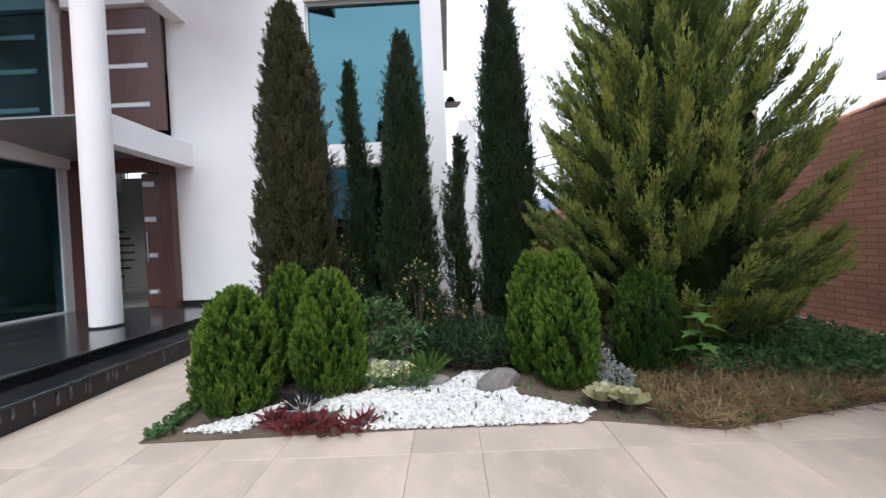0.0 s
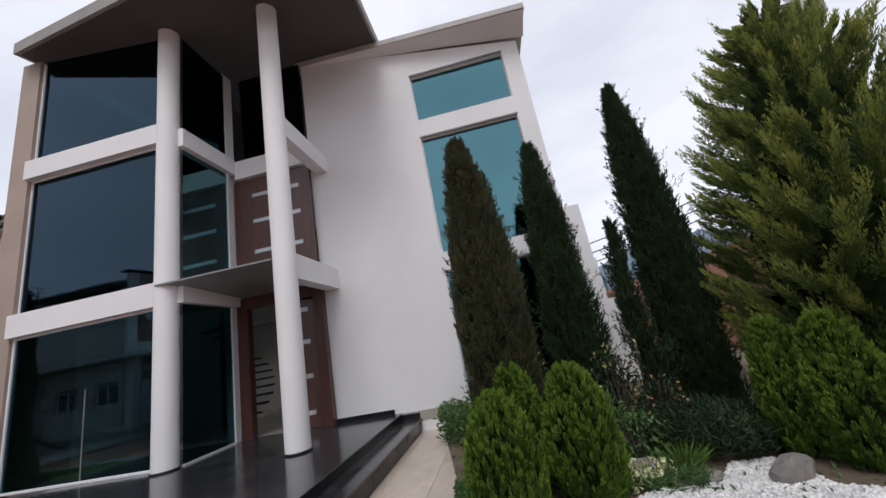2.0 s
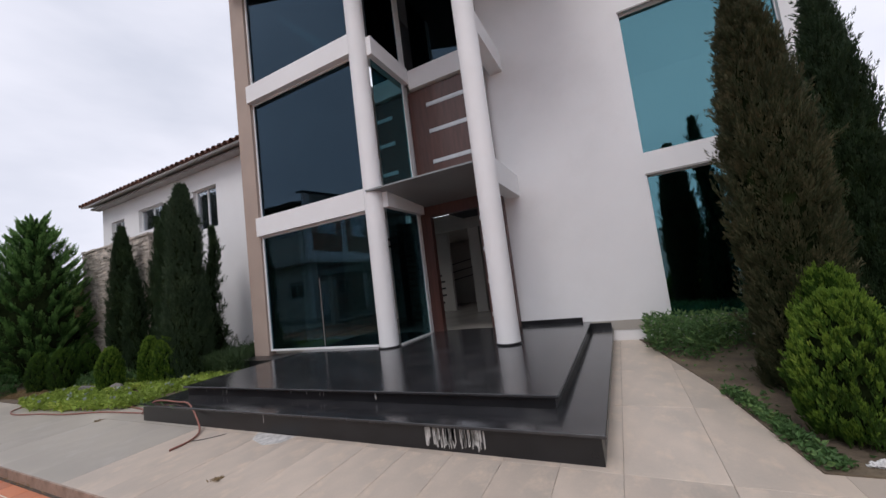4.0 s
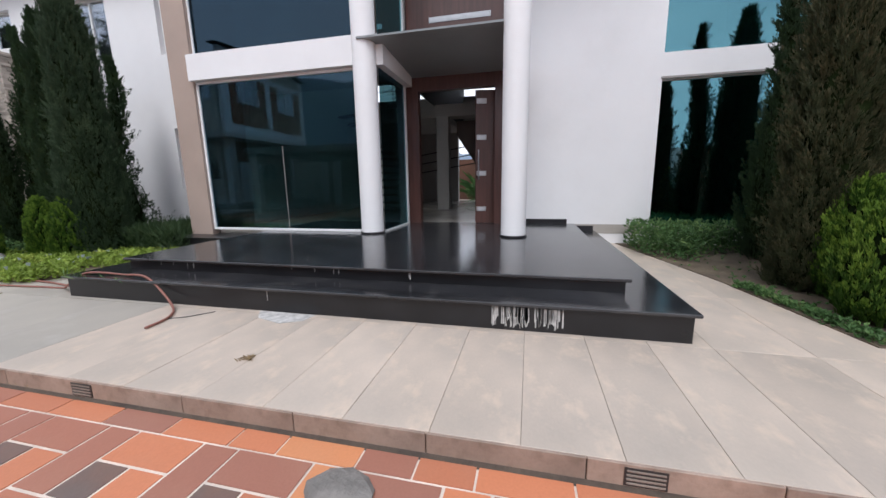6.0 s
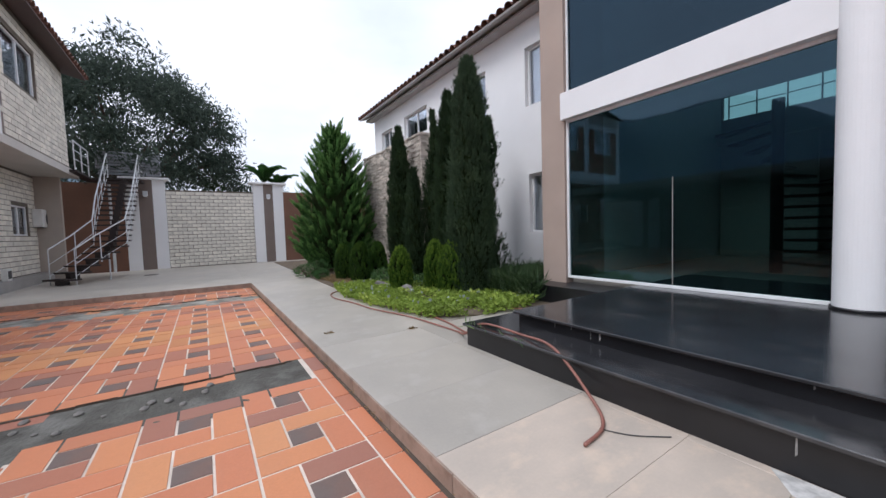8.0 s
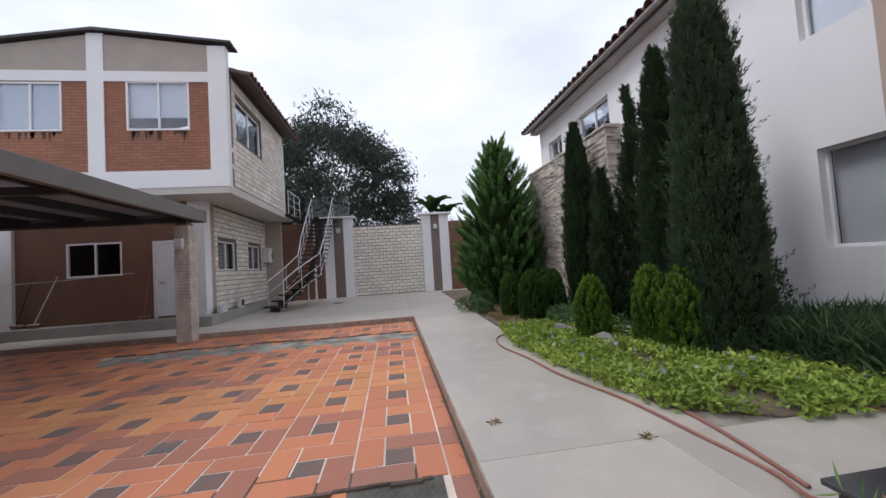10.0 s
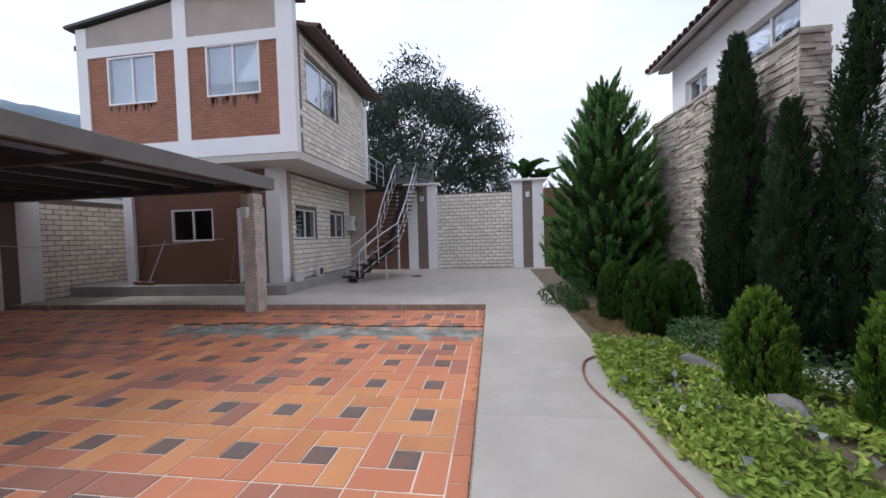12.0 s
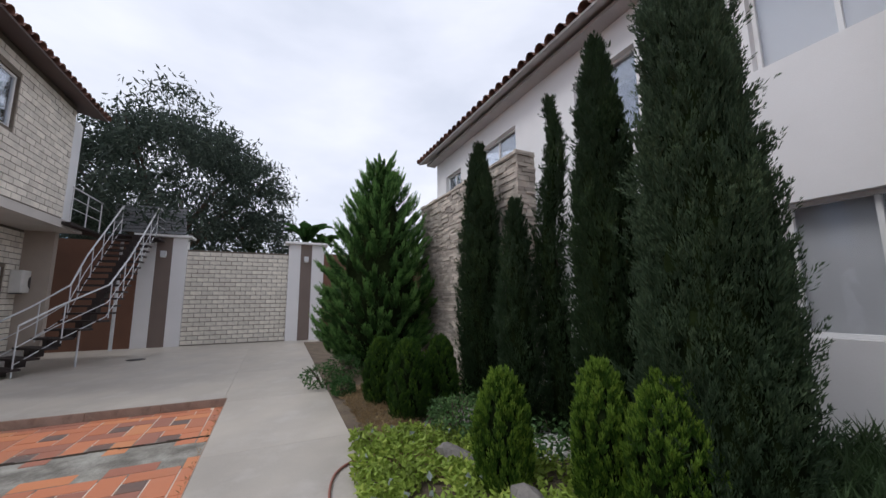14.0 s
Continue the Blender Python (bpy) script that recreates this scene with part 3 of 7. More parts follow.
def soffit_z(x, y):
    return 9.04 - 0.125 * (x + 4.95) + 0.18 * (y - 5.45)


column(-7.39, 5.58, soffit_z(-7.39, 5.58) + 0.05)
column(-4.93, 5.47, soffit_z(-4.93, 5.47) + 0.05)

outline = [(-11.2, 5.26), (-2.92, 3.66), (-3.04, 7.36), (-3.04, 16), (-11.2, 16)]
structure("roof_main", prism(bmesh.new(), [(x, y, soffit_z(x, y) + 0.006) for x, y in outline], (0, 0, 0.30)), CONCRETE, "large slanting grey concrete roof slab", "roof")
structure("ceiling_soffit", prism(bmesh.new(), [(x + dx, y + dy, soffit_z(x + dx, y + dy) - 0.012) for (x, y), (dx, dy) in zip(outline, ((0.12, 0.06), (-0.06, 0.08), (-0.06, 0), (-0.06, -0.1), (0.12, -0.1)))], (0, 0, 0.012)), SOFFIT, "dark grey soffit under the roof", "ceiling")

glazing("window_4", -10.86, -7.50, ZP, 3.17, YF + 0.08, SALON, w=0.045, label="large dark ground floor window, staircase behind")
part("glass_joint", solid(-9.134, -9.126, YF + 0.06, YF + 0.075, ZP + 0.045, 1.95), CONCRETE, bpy.data.objects["window_4"], "thin pale joint rod")
glazing("window_5", -10.86, -7.50, 3.62, 6.58, YF + 0.10, NAVY, w=0.035, label="large dark blue mirror window of the first floor")
t = thing("window_6", "dark blue mirror window under the slanting roof", "window", kind="structure")
p = part("pane", prism(bmesh.new(), [(-10.86, YF + 0.1, 7.02), (-7.5, YF + 0.1, 7.02), (-7.5, YF + 0.1, soffit_z(-7.5, YF) - 0.02), (-10.86, YF + 0.1, soffit_z(-10.86, YF) - 0.02)], (0, 0.008, 0)), NAVY, t)
p.visible_shadow = False
part("window_frame", solid(-10.86, -10.82, YF + 0.07, YF + 0.13, 7.02, 9.7), WHITE_FRAME, t)


def side_glass(name, y0, y1, z0, z1, x, glass):
    t = thing(name, "narrow side window of dark teal glass beside the entrance", "window", kind="structure")
    p = part("pane", solid(x - 0.004, x + 0.004, y0, y1, z0, z1), glass, t)
    p.visible_shadow = False
    part("window_frame", solid(x - 0.03, x + 0.03, y1 - 0.04, y1, z0, z1), WHITE_FRAME, t)
    part("window_frame", solid(x - 0.03, x + 0.03, y0, y1 - 0.04, z0, z0 + 0.03), WHITE_FRAME, t)


side_glass("window_7", 5.75, 7.02, ZP, 3.17, -7.22, SALON)
side_glass("window_8", 5.75, 7.02, 3.58, 6.45, -7.22, TEAL)
side_glass("window_9", 5.75, 7.02, 6.86, 9.3, -7.22, NAVY)
t = thing("window_10", "dark window over the entrance under the roof", "window", kind="structure")
p = part("pane", solid(-7.0, -5.26, 7.30, 7.308, 6.80, 9.3), NAVY, t)
p.visible_shadow = False

# entrance: wood surround, slotted panel above, open pivot door
bm = wall(bmesh.new(), "x", -7.24, -5.18, 7.20, 7.36, ZP, 3.36, [(-6.98, -5.40, ZP, 3.10)])
structure("door_surround", bm, WOOD, "dark red-brown wooden door surround", "door frame")


def slotted(name, label, at, turn, w, h, slots, x0, x1):
    t = thing(name, label, "door" if "door" in name else "panel", at, kind="structure")
    t.rotation_euler[2] = turn
    part("leaf", solid(0, w, -0.03, 0.03, 0, h, bevel=0.005), WOOD, t)
    for z in slots:
        slot = part("steel_slot", solid(x0, x1, -0.042, 0.042, z - 0.05, z + 0.05, bevel=0.004), STEEL, t, "brushed steel slot")
        part("slot_glass", solid(x0 + 0.03, x1 - 0.03, -0.046, 0.046, z - 0.03, z + 0.03), PALE_METAL, slot, "pale glass strip")
    return t


slotted("door_1", "narrow dark wooden door leaf with four steel slots", (-5.80, 7.27, ZP + 0.005), radians(14), 0.41, 2.66, (0.30, 1.03, 1.75, 2.45), 0.02, 0.22)
part("pull_handle", bar((0.06, -0.06, 0.9), (0.06, -0.06, 1.5), 0.015), STEEL, bpy.data.objects["door_1"], "steel pull handle")
slotted("panel_over_door", "dark wooden wall panel with three steel slots", (-7.2, 7.24, 3.88), 0, 1.99, 2.40, (0.52, 1.28, 1.95), 0.48, 1.70)

# entrance canopy: thin grey sheet
structure("canopy", prism(bmesh.new(), [(-7.42, 5.36, 3.50), (-5.12, 5.36, 3.50), (-5.12, 7.2, 3.36), (-7.1, 7.2, 3.36)], (0, 0, 0.03)), mat("canopy_sheet", (0.22, 0.235, 0.24), 0.3, 0.05, 2, 40, 0.01), "thin grey glass canopy over the entrance", "canopy")

# inside
structure("floor_hall", solid(-10.85, -0.1, 7.36, 17, 0.2, ZP - 0.01), MARBLE, "polished pale hall floor", "floor")
structure("floor_salon", solid(-10.85, -7.25, 5.75, 7.36, 0.2, ZP - 0.006), MARBLE, "polished pale floor behind the glass", "floor")
bm = solid(-4.9, 0.05, 7.62, 16, 3.40, 3.60)
box(bm, -10.85, -7.60, 5.9, 7.7, 3.40, 3.60)
box(bm, -10.85, -7.60, 12.0, 16, 3.40, 3.60)
box(bm, -7.60, -4.9, 11.0, 11.6, 3.25, 3.60)
structure("ceiling_hall", bm, INTERIOR, "plain ceiling of the ground floor", "ceiling")
structure("ceiling_first", box(solid(-10.85, -7.66, 7.45, 12.36, 6.6, 6.8), -7.66, 0.05, 7.45, 16, 6.6, 6.8), INTERIOR, "plain ceiling of the first floor", "ceiling")
bm = wall(bmesh.new(), "x", -11.3, -7.66, 16, 16.25, -0.05, 3.6, [(-7.85, -7.66, 0.3, 3.4)])
wall(bm, "x", -7.66, 0.3, 16, 16.25, -0.05, 9.2, [(-7.66, -6.5, 0.3, 3.4), (-7.6, -5.6, 4.9, 5.4)])
structure("wall_rear", bm, INTERIOR, "rear house wall with an open garden door", "wall")
structure("wall_salon_rear", wall(bmesh.new(), "x", -10.85, -7.66, 12.36, 12.5, 3.6, 9.2, [(-10.83, -8.0, 4.1, 6.4)]), INTERIOR, "inner wall with a wide opening to the sky", "wall")
structure("wall_inner", solid(-4.9, -4.75, 7.65, 16, ZP, 6.7), INTERIOR_UNLIT, "inner wall beside the hall, coloured near-black as unlit", "wall")
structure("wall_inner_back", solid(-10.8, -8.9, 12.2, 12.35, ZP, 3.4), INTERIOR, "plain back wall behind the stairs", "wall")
structure("wall_inner_up", solid(-4.75, 0.0, 11, 11.15, 3.6, 9.0), INTERIOR_UNLIT, "back wall of the upper rooms, coloured near-black as unlit", "wall")
structure("wall_inner_side", solid(-7.66, -7.60, 7.65, 16, 3.6, 9.0), INTERIOR_UNLIT, "wall beside the tall hall, coloured near-black as unlit", "wall")
structure("pillar_hall", solid(-7.58, -7.20, 11.05, 11.4, ZP, 3.25), INTERIOR, "square grey pillar in the hall", "pillar")
structure("post_hall", solid(-6.36, -6.26, 11.5, 11.6, ZP, 3.25), INTERIOR, "slim grey post in the hall", "post")
structure("wall_stair_soffit", prism(bmesh.new(), [(-7.12, 12.0, 2.80), (-6.52, 12.0, 1.90), (-5.0, 12.0, 1.90), (-5.0, 12.0, 3.25), (-7.12, 12.0, 3.25)], (0, 0.12, 0)), TAUPE, "brown-grey slanting underside of an upper stair", "wall")
curtain = part("curtain", solid(-6.3, -5.2, 15.8, 15.84, 0.9, 2.5), BLIND_GREY)
tagged(curtain, "pale grey curtain on the rear wall of the hall", "curtain", kind="structure")
structure("ground_rear", solid(-14, 4, 16.25, 40, -0.29, 0.2), SLAB, "pale paving behind the house", "ground")
structure("wall_plot_rear", solid(-16, 8, 22, 22.3, -0.3, 2.6), BROWN_WALL, "brown plot wall behind the house", "wall")


def inner_stairs():
    t = thing("inner_staircase", "dark open-tread staircase behind the glass", "staircase")
    for i in range(14):
        a = radians(-30 + 14 * i)
        c, s = math.cos(a), math.sin(a)
        bm = prism(bmesh.new(), [(-8.75 + 0.1 * c, 8.6 + 0.1 * s, 0.55 + 0.19 * i), (-8.75 + 1.15 * c + 0.13 * s, 8.6 + 1.15 * s - 0.13 * c, 0.55 + 0.19 * i), (-8.75 + 1.15 * c - 0.13 * s, 8.6 + 1.15 * s + 0.13 * c, 0.55 + 0.19 * i)], (0, 0, 0.05))
        part("tread", bm, DARK_METAL, t)
    part("pole", bar((-8.75, 8.6, ZP - 0.01), (-8.75, 8.6, 3.4), 0.09), DARK_METAL, t)


inner_stairs()
t = thing("balustrade", "slim steel balustrade on the upper hall floor", "railing", (-9.2, 12.43, 4.1))
for x in (-1.5, -0.9, -0.3, 0.3, 0.9, 1.5):
    part("post", bar((x, 0, 0), (x, 0, 0.95), 0.018, 8), STEEL, t)
for z in (0.35, 0.65, 0.95):
    part("rail", bar((-1.5, 0, z), (1.5, 0, z), 0.014, 8), STEEL, t)

# ---- west wing ----
WX0, WX1, WY = -21.7, -11.37, 6.72
holes = [(-12.83, -11.45, 4.17, 5.52), (-12.76, -11.45, 1.20, 2.58), (-15.5, -14.25, 4.18, 5.55), (-18.95, -17.3, 4.75, 5.60), (-21.0, -20.0, 4.75, 5.50), (-18.2, -16.85, 1.3, 2.75)]
structure("wall_wing", wall(bmesh.new(), "x", WX0, WX1, WY, WY + 0.22, -0.1, 6.42, holes), WHITE, "white stucco wall of the two-storey side wing", "wall")
structure("wall_wing_end", solid(WX0, WX0 + 0.22, WY + 0.22, 16, -0.1, 6.4), WHITE, "white end wall of the wing", "wall")
for i, (a, b, c, d) in enumerate(holes):
    glazing(f"window_{11 + i}", a, b, c, d, WY + 0.14, PANE, cols=((a + b) / 2,), w=0.045, label="aluminium sliding window with a drawn grey blind" if i in (0, 1) else "white aluminium sliding window, dark inside", backing=BLIND_GREY if i in (0, 1, 5) else None)
structure("wall_wing_inner", solid(WX0 + 0.3, WX1 - 0.05, 8.6, 8.75, -0.1, 6.3), INTERIOR_UNLIT, "inner wall of the wing, coloured near-black as unlit", "wall")


def tile_roof(name, x0, x1, y_eave, z_eave, y_ridge, z_ridge, label, pitch=0.27, r=0.105, thick=0.05, clay=ROOF_CLAY, under=None):
    """A clay roof: a slab and rows of half-round tiles, each row a run of short overlapping barrels."""
    t = thing(name, label, "roof", kind="structure")
    part("deck", prism(bmesh.new(), [(x0, y_eave, z_eave), (x1, y_eave, z_eave), (x1, y_ridge, z_ridge), (x0, y_ridge, z_ridge)], (0, 0, thick)), under or EAVE, t)
    d = Vector((0, y_ridge - y_eave, z_ridge - z_eave))
    run = d.length
    d.normalize()
    up = Vector((1, 0, 0)).cross(d)
    if up.z < 0:
        up = -up
    n, segs, v, f = int((x1 - x0) / pitch), max(1, int(run / 0.38)), [], []
    for i in range(n):
        x = x0 + pitch * (i + 0.5)
        for s in range(segs):
            p0 = Vector((x, y_eave, z_eave + thick)) + d * (run * s / segs - (0.07 if s == 0 else 0.02))
            p1 = Vector((x, y_eave, z_eave + thick)) + d * (run * (s + 1) / segs)
            k = len(v)
            for p, rr in ((p0, r * 1.12), (p1, r * 0.92)):
                for a in range(6):
                    g = math.pi * a / 5
                    v.append(p + Vector((1, 0, 0)) * math.cos(g) * rr + up * math.sin(g) * rr)
            f += [[k + a, k + a + 1, k + 7 + a, k + 6 + a] for a in range(5)]
    ob = from_arrays("roof_tiles", np.array([tuple(p) for p in v]), np.array(f), clay, t, True)
    tagged(ob, kind="stuff")
    return t


tile_roof("roof_wing", -22.05, -11.38, 6.18, 6.20, 11.5, 7.9, "old brown clay tile roof with a grey eave", under=EAVE_GREY)
structure("trim_wing_eave", solid(-21.9, -11.4, 6.42, WY, 6.14, 6.21), EAVE_GREY, "grey plastered eave of the wing", "eave")

# ---- boundary at the east gate ----
GX = 5.62
structure("wall_east", solid(GX + 0.12, GX + 0.37, 4.45, 30, -0.3, 2.87), RED_BRICK, "red brick plot wall", "wall")


def pier(name, x0, x1, ys, top, label, cap=0.16):
    """A pier of white, taupe and white bands under one cap; ys: the three bands' edges along y."""
    t = thing(name, label, "pier", kind="structure")
    for i, (a, b) in enumerate(zip(ys, ys[1:])):
        part("band", solid(x0 + (0.02 if i % 2 else 0), x1 - (0.02 if i % 2 else 0), a, b, -0.05, top), TAUPE if i % 2 else WHITE, t, "taupe middle band" if i % 2 else "white band")
    part("cap", solid(x0 - cap, x1 + cap, ys[0] - cap, ys[-1] + cap, top, top + 0.09, bevel=0.01), WHITE, t)
    return t


pier("pier_east", GX, GX + 0.5, (3.14, 3.63, 4.03, 4.45), 3.12, "white gate pier with a taupe middle band")


def entrance_gate():
    t = thing("sliding_gate", "dark grey slatted steel gate, closed", "gate", (GX + 0.15, 0, -0.02))
    part("gate_frame", solid(-0.03, 0.03, 3.03, 3.13, 0, 2.95), GATE_METAL, t)
    part("gate_frame", solid(-0.03, 0.03, -2.6, 3.03, 2.85, 2.95), GATE_METAL, t)
    part("gate_frame", solid(-0.03, 0.03, -2.6, 3.03, 0, 0.1), GATE_METAL, t)
    for i in range(24):
        z = 0.12 + i * 0.113
        part("slat", prism(bmesh.new(), [(-0.03, -2.6, z), (0.02, -2.6, z + 0.012), (0.03, -2.6, z + 0.122), (-0.004, -2.6, z + 0.122)], (0, 5.63, 0)), GATE_METAL, t)
    return t


entrance_gate()
structure("wall_south_east", solid(GX, GX + 0.4, -14, -2.65, -0.3, 3.2), RED_BRICK, "red brick plot wall beyond the gate", "wall")
structure("wall_south", solid(-26, GX, -14.4, -14, -0.3, 3.4), WHITE, "plain plot wall behind the court", "wall")

t = thing("gate_roof", "white framed canopy with pale panels over the gate", "canopy")
part("roof_panel", solid(3.18, 5.4, -1.5, 2.28, 3.66, 3.69), POLY, t)
for a in ((3.03, 3.18, -1.5, 2.42), (4.2, 4.32, -1.5, 2.28), (5.4, 5.6, -1.5, 2.42)):
    part("roof_frame", solid(*a, 3.6, 3.85), WHITE, t)
part("roof_frame", solid(3.18, 5.4, 2.28, 2.42, 3.6, 3.85), WHITE, t)
for y in (-1.4, 2.2):
    part("support", solid(5.45, 5.55, y - 0.05, y + 0.05, -0.14, 3.6), WHITE, t)

# white walls behind the tower
bm = solid(0.62, 1.0, 8.7, 9.2, -0.1, 4.28)
box(bm, 0.3, 1.1, 8.9, 9.3, -0.1, 2.9)
box(bm, 0.3, 1.4, 9.1, 14, -0.1, 1.9)
structure("wall_behind_tower", bm, WHITE, "stepped white stucco wall behind the tower", "wall")
tile_roof("roof_behind", 0.05, 0.72, 9.4, 4.95, 12, 5.8, "small brown clay tile roof edge behind the tower")

# ---- west gate wall ----
WGX = -26.95
bm = solid(WGX - 0.2, WGX - 0.02, -1.12, 2.35, -0.1, 3.5)
gate_wall = structure("wall_gate_west", bm, MORTAR, "cream brick infill wall between two piers", "wall")
pier("pier_west", WGX - 0.3, WGX + 0.12, (-2.50, -2.04, -1.56, -1.12), 3.9, "white pier with a taupe middle band, lamp on it")
pier("pier_north", WGX - 0.3, WGX + 0.12, (2.35, 2.80, 3.24, 3.72), 3.9, "white pier with a taupe middle band, wall lamp on it")
structure("wall_west_north", solid(WGX - 0.2, WGX, 3.72, 12, -0.1, 3.55), BROWN_WALL, "reddish brown plot wall", "wall")
structure("wall_west_recess", solid(WGX - 0.2, WGX, -12, -2.50, -0.1, 3.7), BROWN_WALL, "dark brown wall behind the stairs", "wall")

# ---- guest house ----
HX, HXL, HY0, HY1, HYL = -18.94, -19.95, -9.9, -3.48, -4.62
t = structure("guest_house_slab", solid(-25.2, HX - 0.02, HY0, HY1 - 0.01, 3.62, 3.84), mat("pale_soffit", (0.56, 0.52, 0.48), 0.85, 0.06, 1.5, 60, 0.1), "pale grey concrete floor slab of the guest house", "slab")
win_up = [(-5.98, -4.44, 5.36, 6.70), (-8.98, -7.48, 5.36, 6.66)]
bm = wall(bmesh.new(), "y", -9.56, -3.94, HX - 0.22, HX - 0.03, 3.84, 6.75, win_up)
structure("wall_guest_front", bm, ORANGE_BRICK, "orange brick front panels of the upper floor", "wall")
bm = prism(bmesh.new(), [(HX - 0.03, -9.88, 6.75), (HX - 0.03, -3.52, 6.75), (HX - 0.03, -3.52, 7.68), (HX - 0.03, -6.68, 7.98), (HX - 0.03, -9.88, 7.48)], (-0.19, 0, 0))
structure("wall_guest_gable", bm, BEIGE, "beige stucco gable panels", "wall")
bm = solid(HX - 0.2, HX, -9.9, -3.94, 3.80, 4.26)
box(bm, HX - 0.2, HX, -3.94, -3.48, 3.80, 7.70)
box(bm, HX - 0.06, HX, -6.88, -6.49, 4.26, 7.98)
box(bm, HX - 0.2, HX, -9.9, -9.57, 4.26, 7.5)
for a, b in ((-9.57, -6.88), (-6.49, -3.94)):
    box(bm, HX - 0.06, HX, a, b, 6.68, 6.96)
structure("trim_guest_frame", bm, WHITE, "white stucco posts and bands framing the front", "trim")
bm = prism(bmesh.new(), [(HX + 0.1, -10.15, 7.50), (HX + 0.1, -6.68, 8.02), (HX + 0.1, -3.3, 7.74), (HX + 0.1, -3.3, 7.80), (HX + 0.1, -6.68, 8.09), (HX + 0.1, -10.15, 7.57)], (-0.5, 0, 0))
structure("trim_guest_cap", bm, DARK_METAL, "thin dark metal cap on the gable", "trim")
tile_roof("roof_guest", -24.6, HX - 0.25, -3.0, 7.02, -6.68, 7.85, "dark clay tile roof with overhanging eave")
structure("roof_guest_back", prism(bmesh.new(), [(-24.6, -6.68, 7.85), (HX - 0.25, -6.68, 7.85), (HX - 0.25, -10.3, 7.1), (-24.6, -10.3, 7.1)], (0, 0, 0.12)), ROOF_CLAY, "far slope of the clay roof", "roof")
bm = wall(bmesh.new(), "x", -24.0, HX - 0.2, HY1 - 0.2, HY1 - 0.022, 3.84, 7.1, [(-21.56, -19.56, 5.33, 6.54)])
side_up = structure("wall_guest_side", bm, MORTAR, "cream brick side wall of the upper floor", "wall")
bm = solid(-25.2, -24.0, HY1 - 0.5, HY1 - 0.3, 3.84, 7.0)
structure("trim_guest_corner", solid(HX - 0.32, HX - 0.2, HY1 - 0.02, HY1, 3.84, 7.05), TAUPE, "narrow taupe band at the corner of the brick side", "trim")
structure("wall_guest_landing", bm, WHITE, "white wall beside the upper landing", "wall")
bm = solid(-25.2, -25.0, HY0, HY1 - 0.5, -0.1, 7.2)
box(bm, -25.0, HX - 0.2, HY0, HY0 + 0.2, 3.62, 7.2)
box(bm, -25.0, HXL - 0.25, HY0, HY0 + 0.2, -0.1, 3.62)
structure("wall_guest_back", bm, BEIGE, "plain back walls of the guest house", "wall")
low = [(-8.22, -6.82, 1.57, 2.53), (-6.02, -5.16, 0.34, 2.5)]
structure("wall_guest_low", wall(bmesh.new(), "y", -9.75, -5.08, HXL - 0.2, HXL, -0.1, 3.62, low), BROWN_WALL, "brown stucco wall of the ground floor", "wall")
structure("post_guest", solid(HXL - 0.35, HXL + 0.02, -5.08, -4.63, 0.27, 3.62), WHITE, "white stucco corner post", "post")
structure("post_guest_left", solid(HXL - 0.02, HXL + 0.1, -9.75, -9.45, 0.0, 3.62), WHITE, "white stucco post beside the plot wall", "post")
low_s = [(-22.06, -20.75, 1.56, 2.52), (-24.41, -23.14, 1.56, 2.52)]
side_low = structure("wall_guest_low_side", wall(bmesh.new(), "x", -25.2, HXL - 0.55, HYL - 0.2, HYL - 0.022, 0.0, 3.62, low_s), MORTAR, "cream brick side wall of the ground floor", "wall")
structure("pilaster_guest", solid(HXL - 0.55, HXL - 0.35, HYL - 0.2, HYL, 0.27, 3.62), TAN, "narrow tan pilaster", "wall")
structure("floor_guest_plinth", solid(-25.2, -19.45, -11.3, -4.28, -0.1, 0.28), CONCRETE, "raised grey concrete plinth", "floor")


def glazing_y(name, y0, y1, z0, z1, x, glass, label, cols=(), w=0.05, backing=None, back_low=None):
    t = thing(name, label, "window", kind="structure")
    ys = [y0, *cols, y1]
    for a, b, c, d in ((y0, y0 + w, z0, z1), (y1 - w, y1, z0, z1), (y0 + w, y1 - w, z0, z0 + w), (y0 + w, y1 - w, z1 - w, z1)):
        part("window_frame", solid(x - 0.04, x + 0.04, a, b, c, d, bevel=0.004), WHITE_FRAME, t)
    for y in cols:
        part("mullion", solid(x - 0.03, x + 0.03, y - w / 2, y + w / 2, z0 + w, z1 - w, bevel=0.004), WHITE_FRAME, t)
    for a, b in zip(ys, ys[1:]):
        p = part("pane", solid(x - 0.004, x + 0.004, a + 0.01, b - 0.01, z0 + 0.01, z1 - 0.01), glass, t)
        p.visible_shadow = False
    if backing:
        part("blind", solid(x - 0.12, x - 0.10, y0 + 0.01, y1 - 0.01, back_low or z0 + 0.01, z1 - 0.01), backing, t, "pale roller blind")
    return t


glazing_y("window_20", *win_up[0], HX - 0.06, PANE, "white window with a half-drawn blind", cols=(-5.2,), backing=CURTAIN, back_low=5.75)
glazing_y("window_21", *win_up[1], HX - 0.06, PANE, "white window with a drawn blind", cols=(-8.2,), backing=CURTAIN)
glazing_y("window_22", *low[0], HXL - 0.04, PANE, "white aluminium window, dark inside", cols=(-7.5,))
glazing("window_23", -21.56, -19.56, 5.33, 6.54, HY1 - 0.1, PANE, cols=(-20.6,), w=0.05, label="white sliding window with a pale blind")
part("blind", solid(-21.5, -19.6, HY1 - 0.22, HY1 - 0.2, 5.35, 6.5), CURTAIN, bpy.data.objects["window_23"], "pale blind")
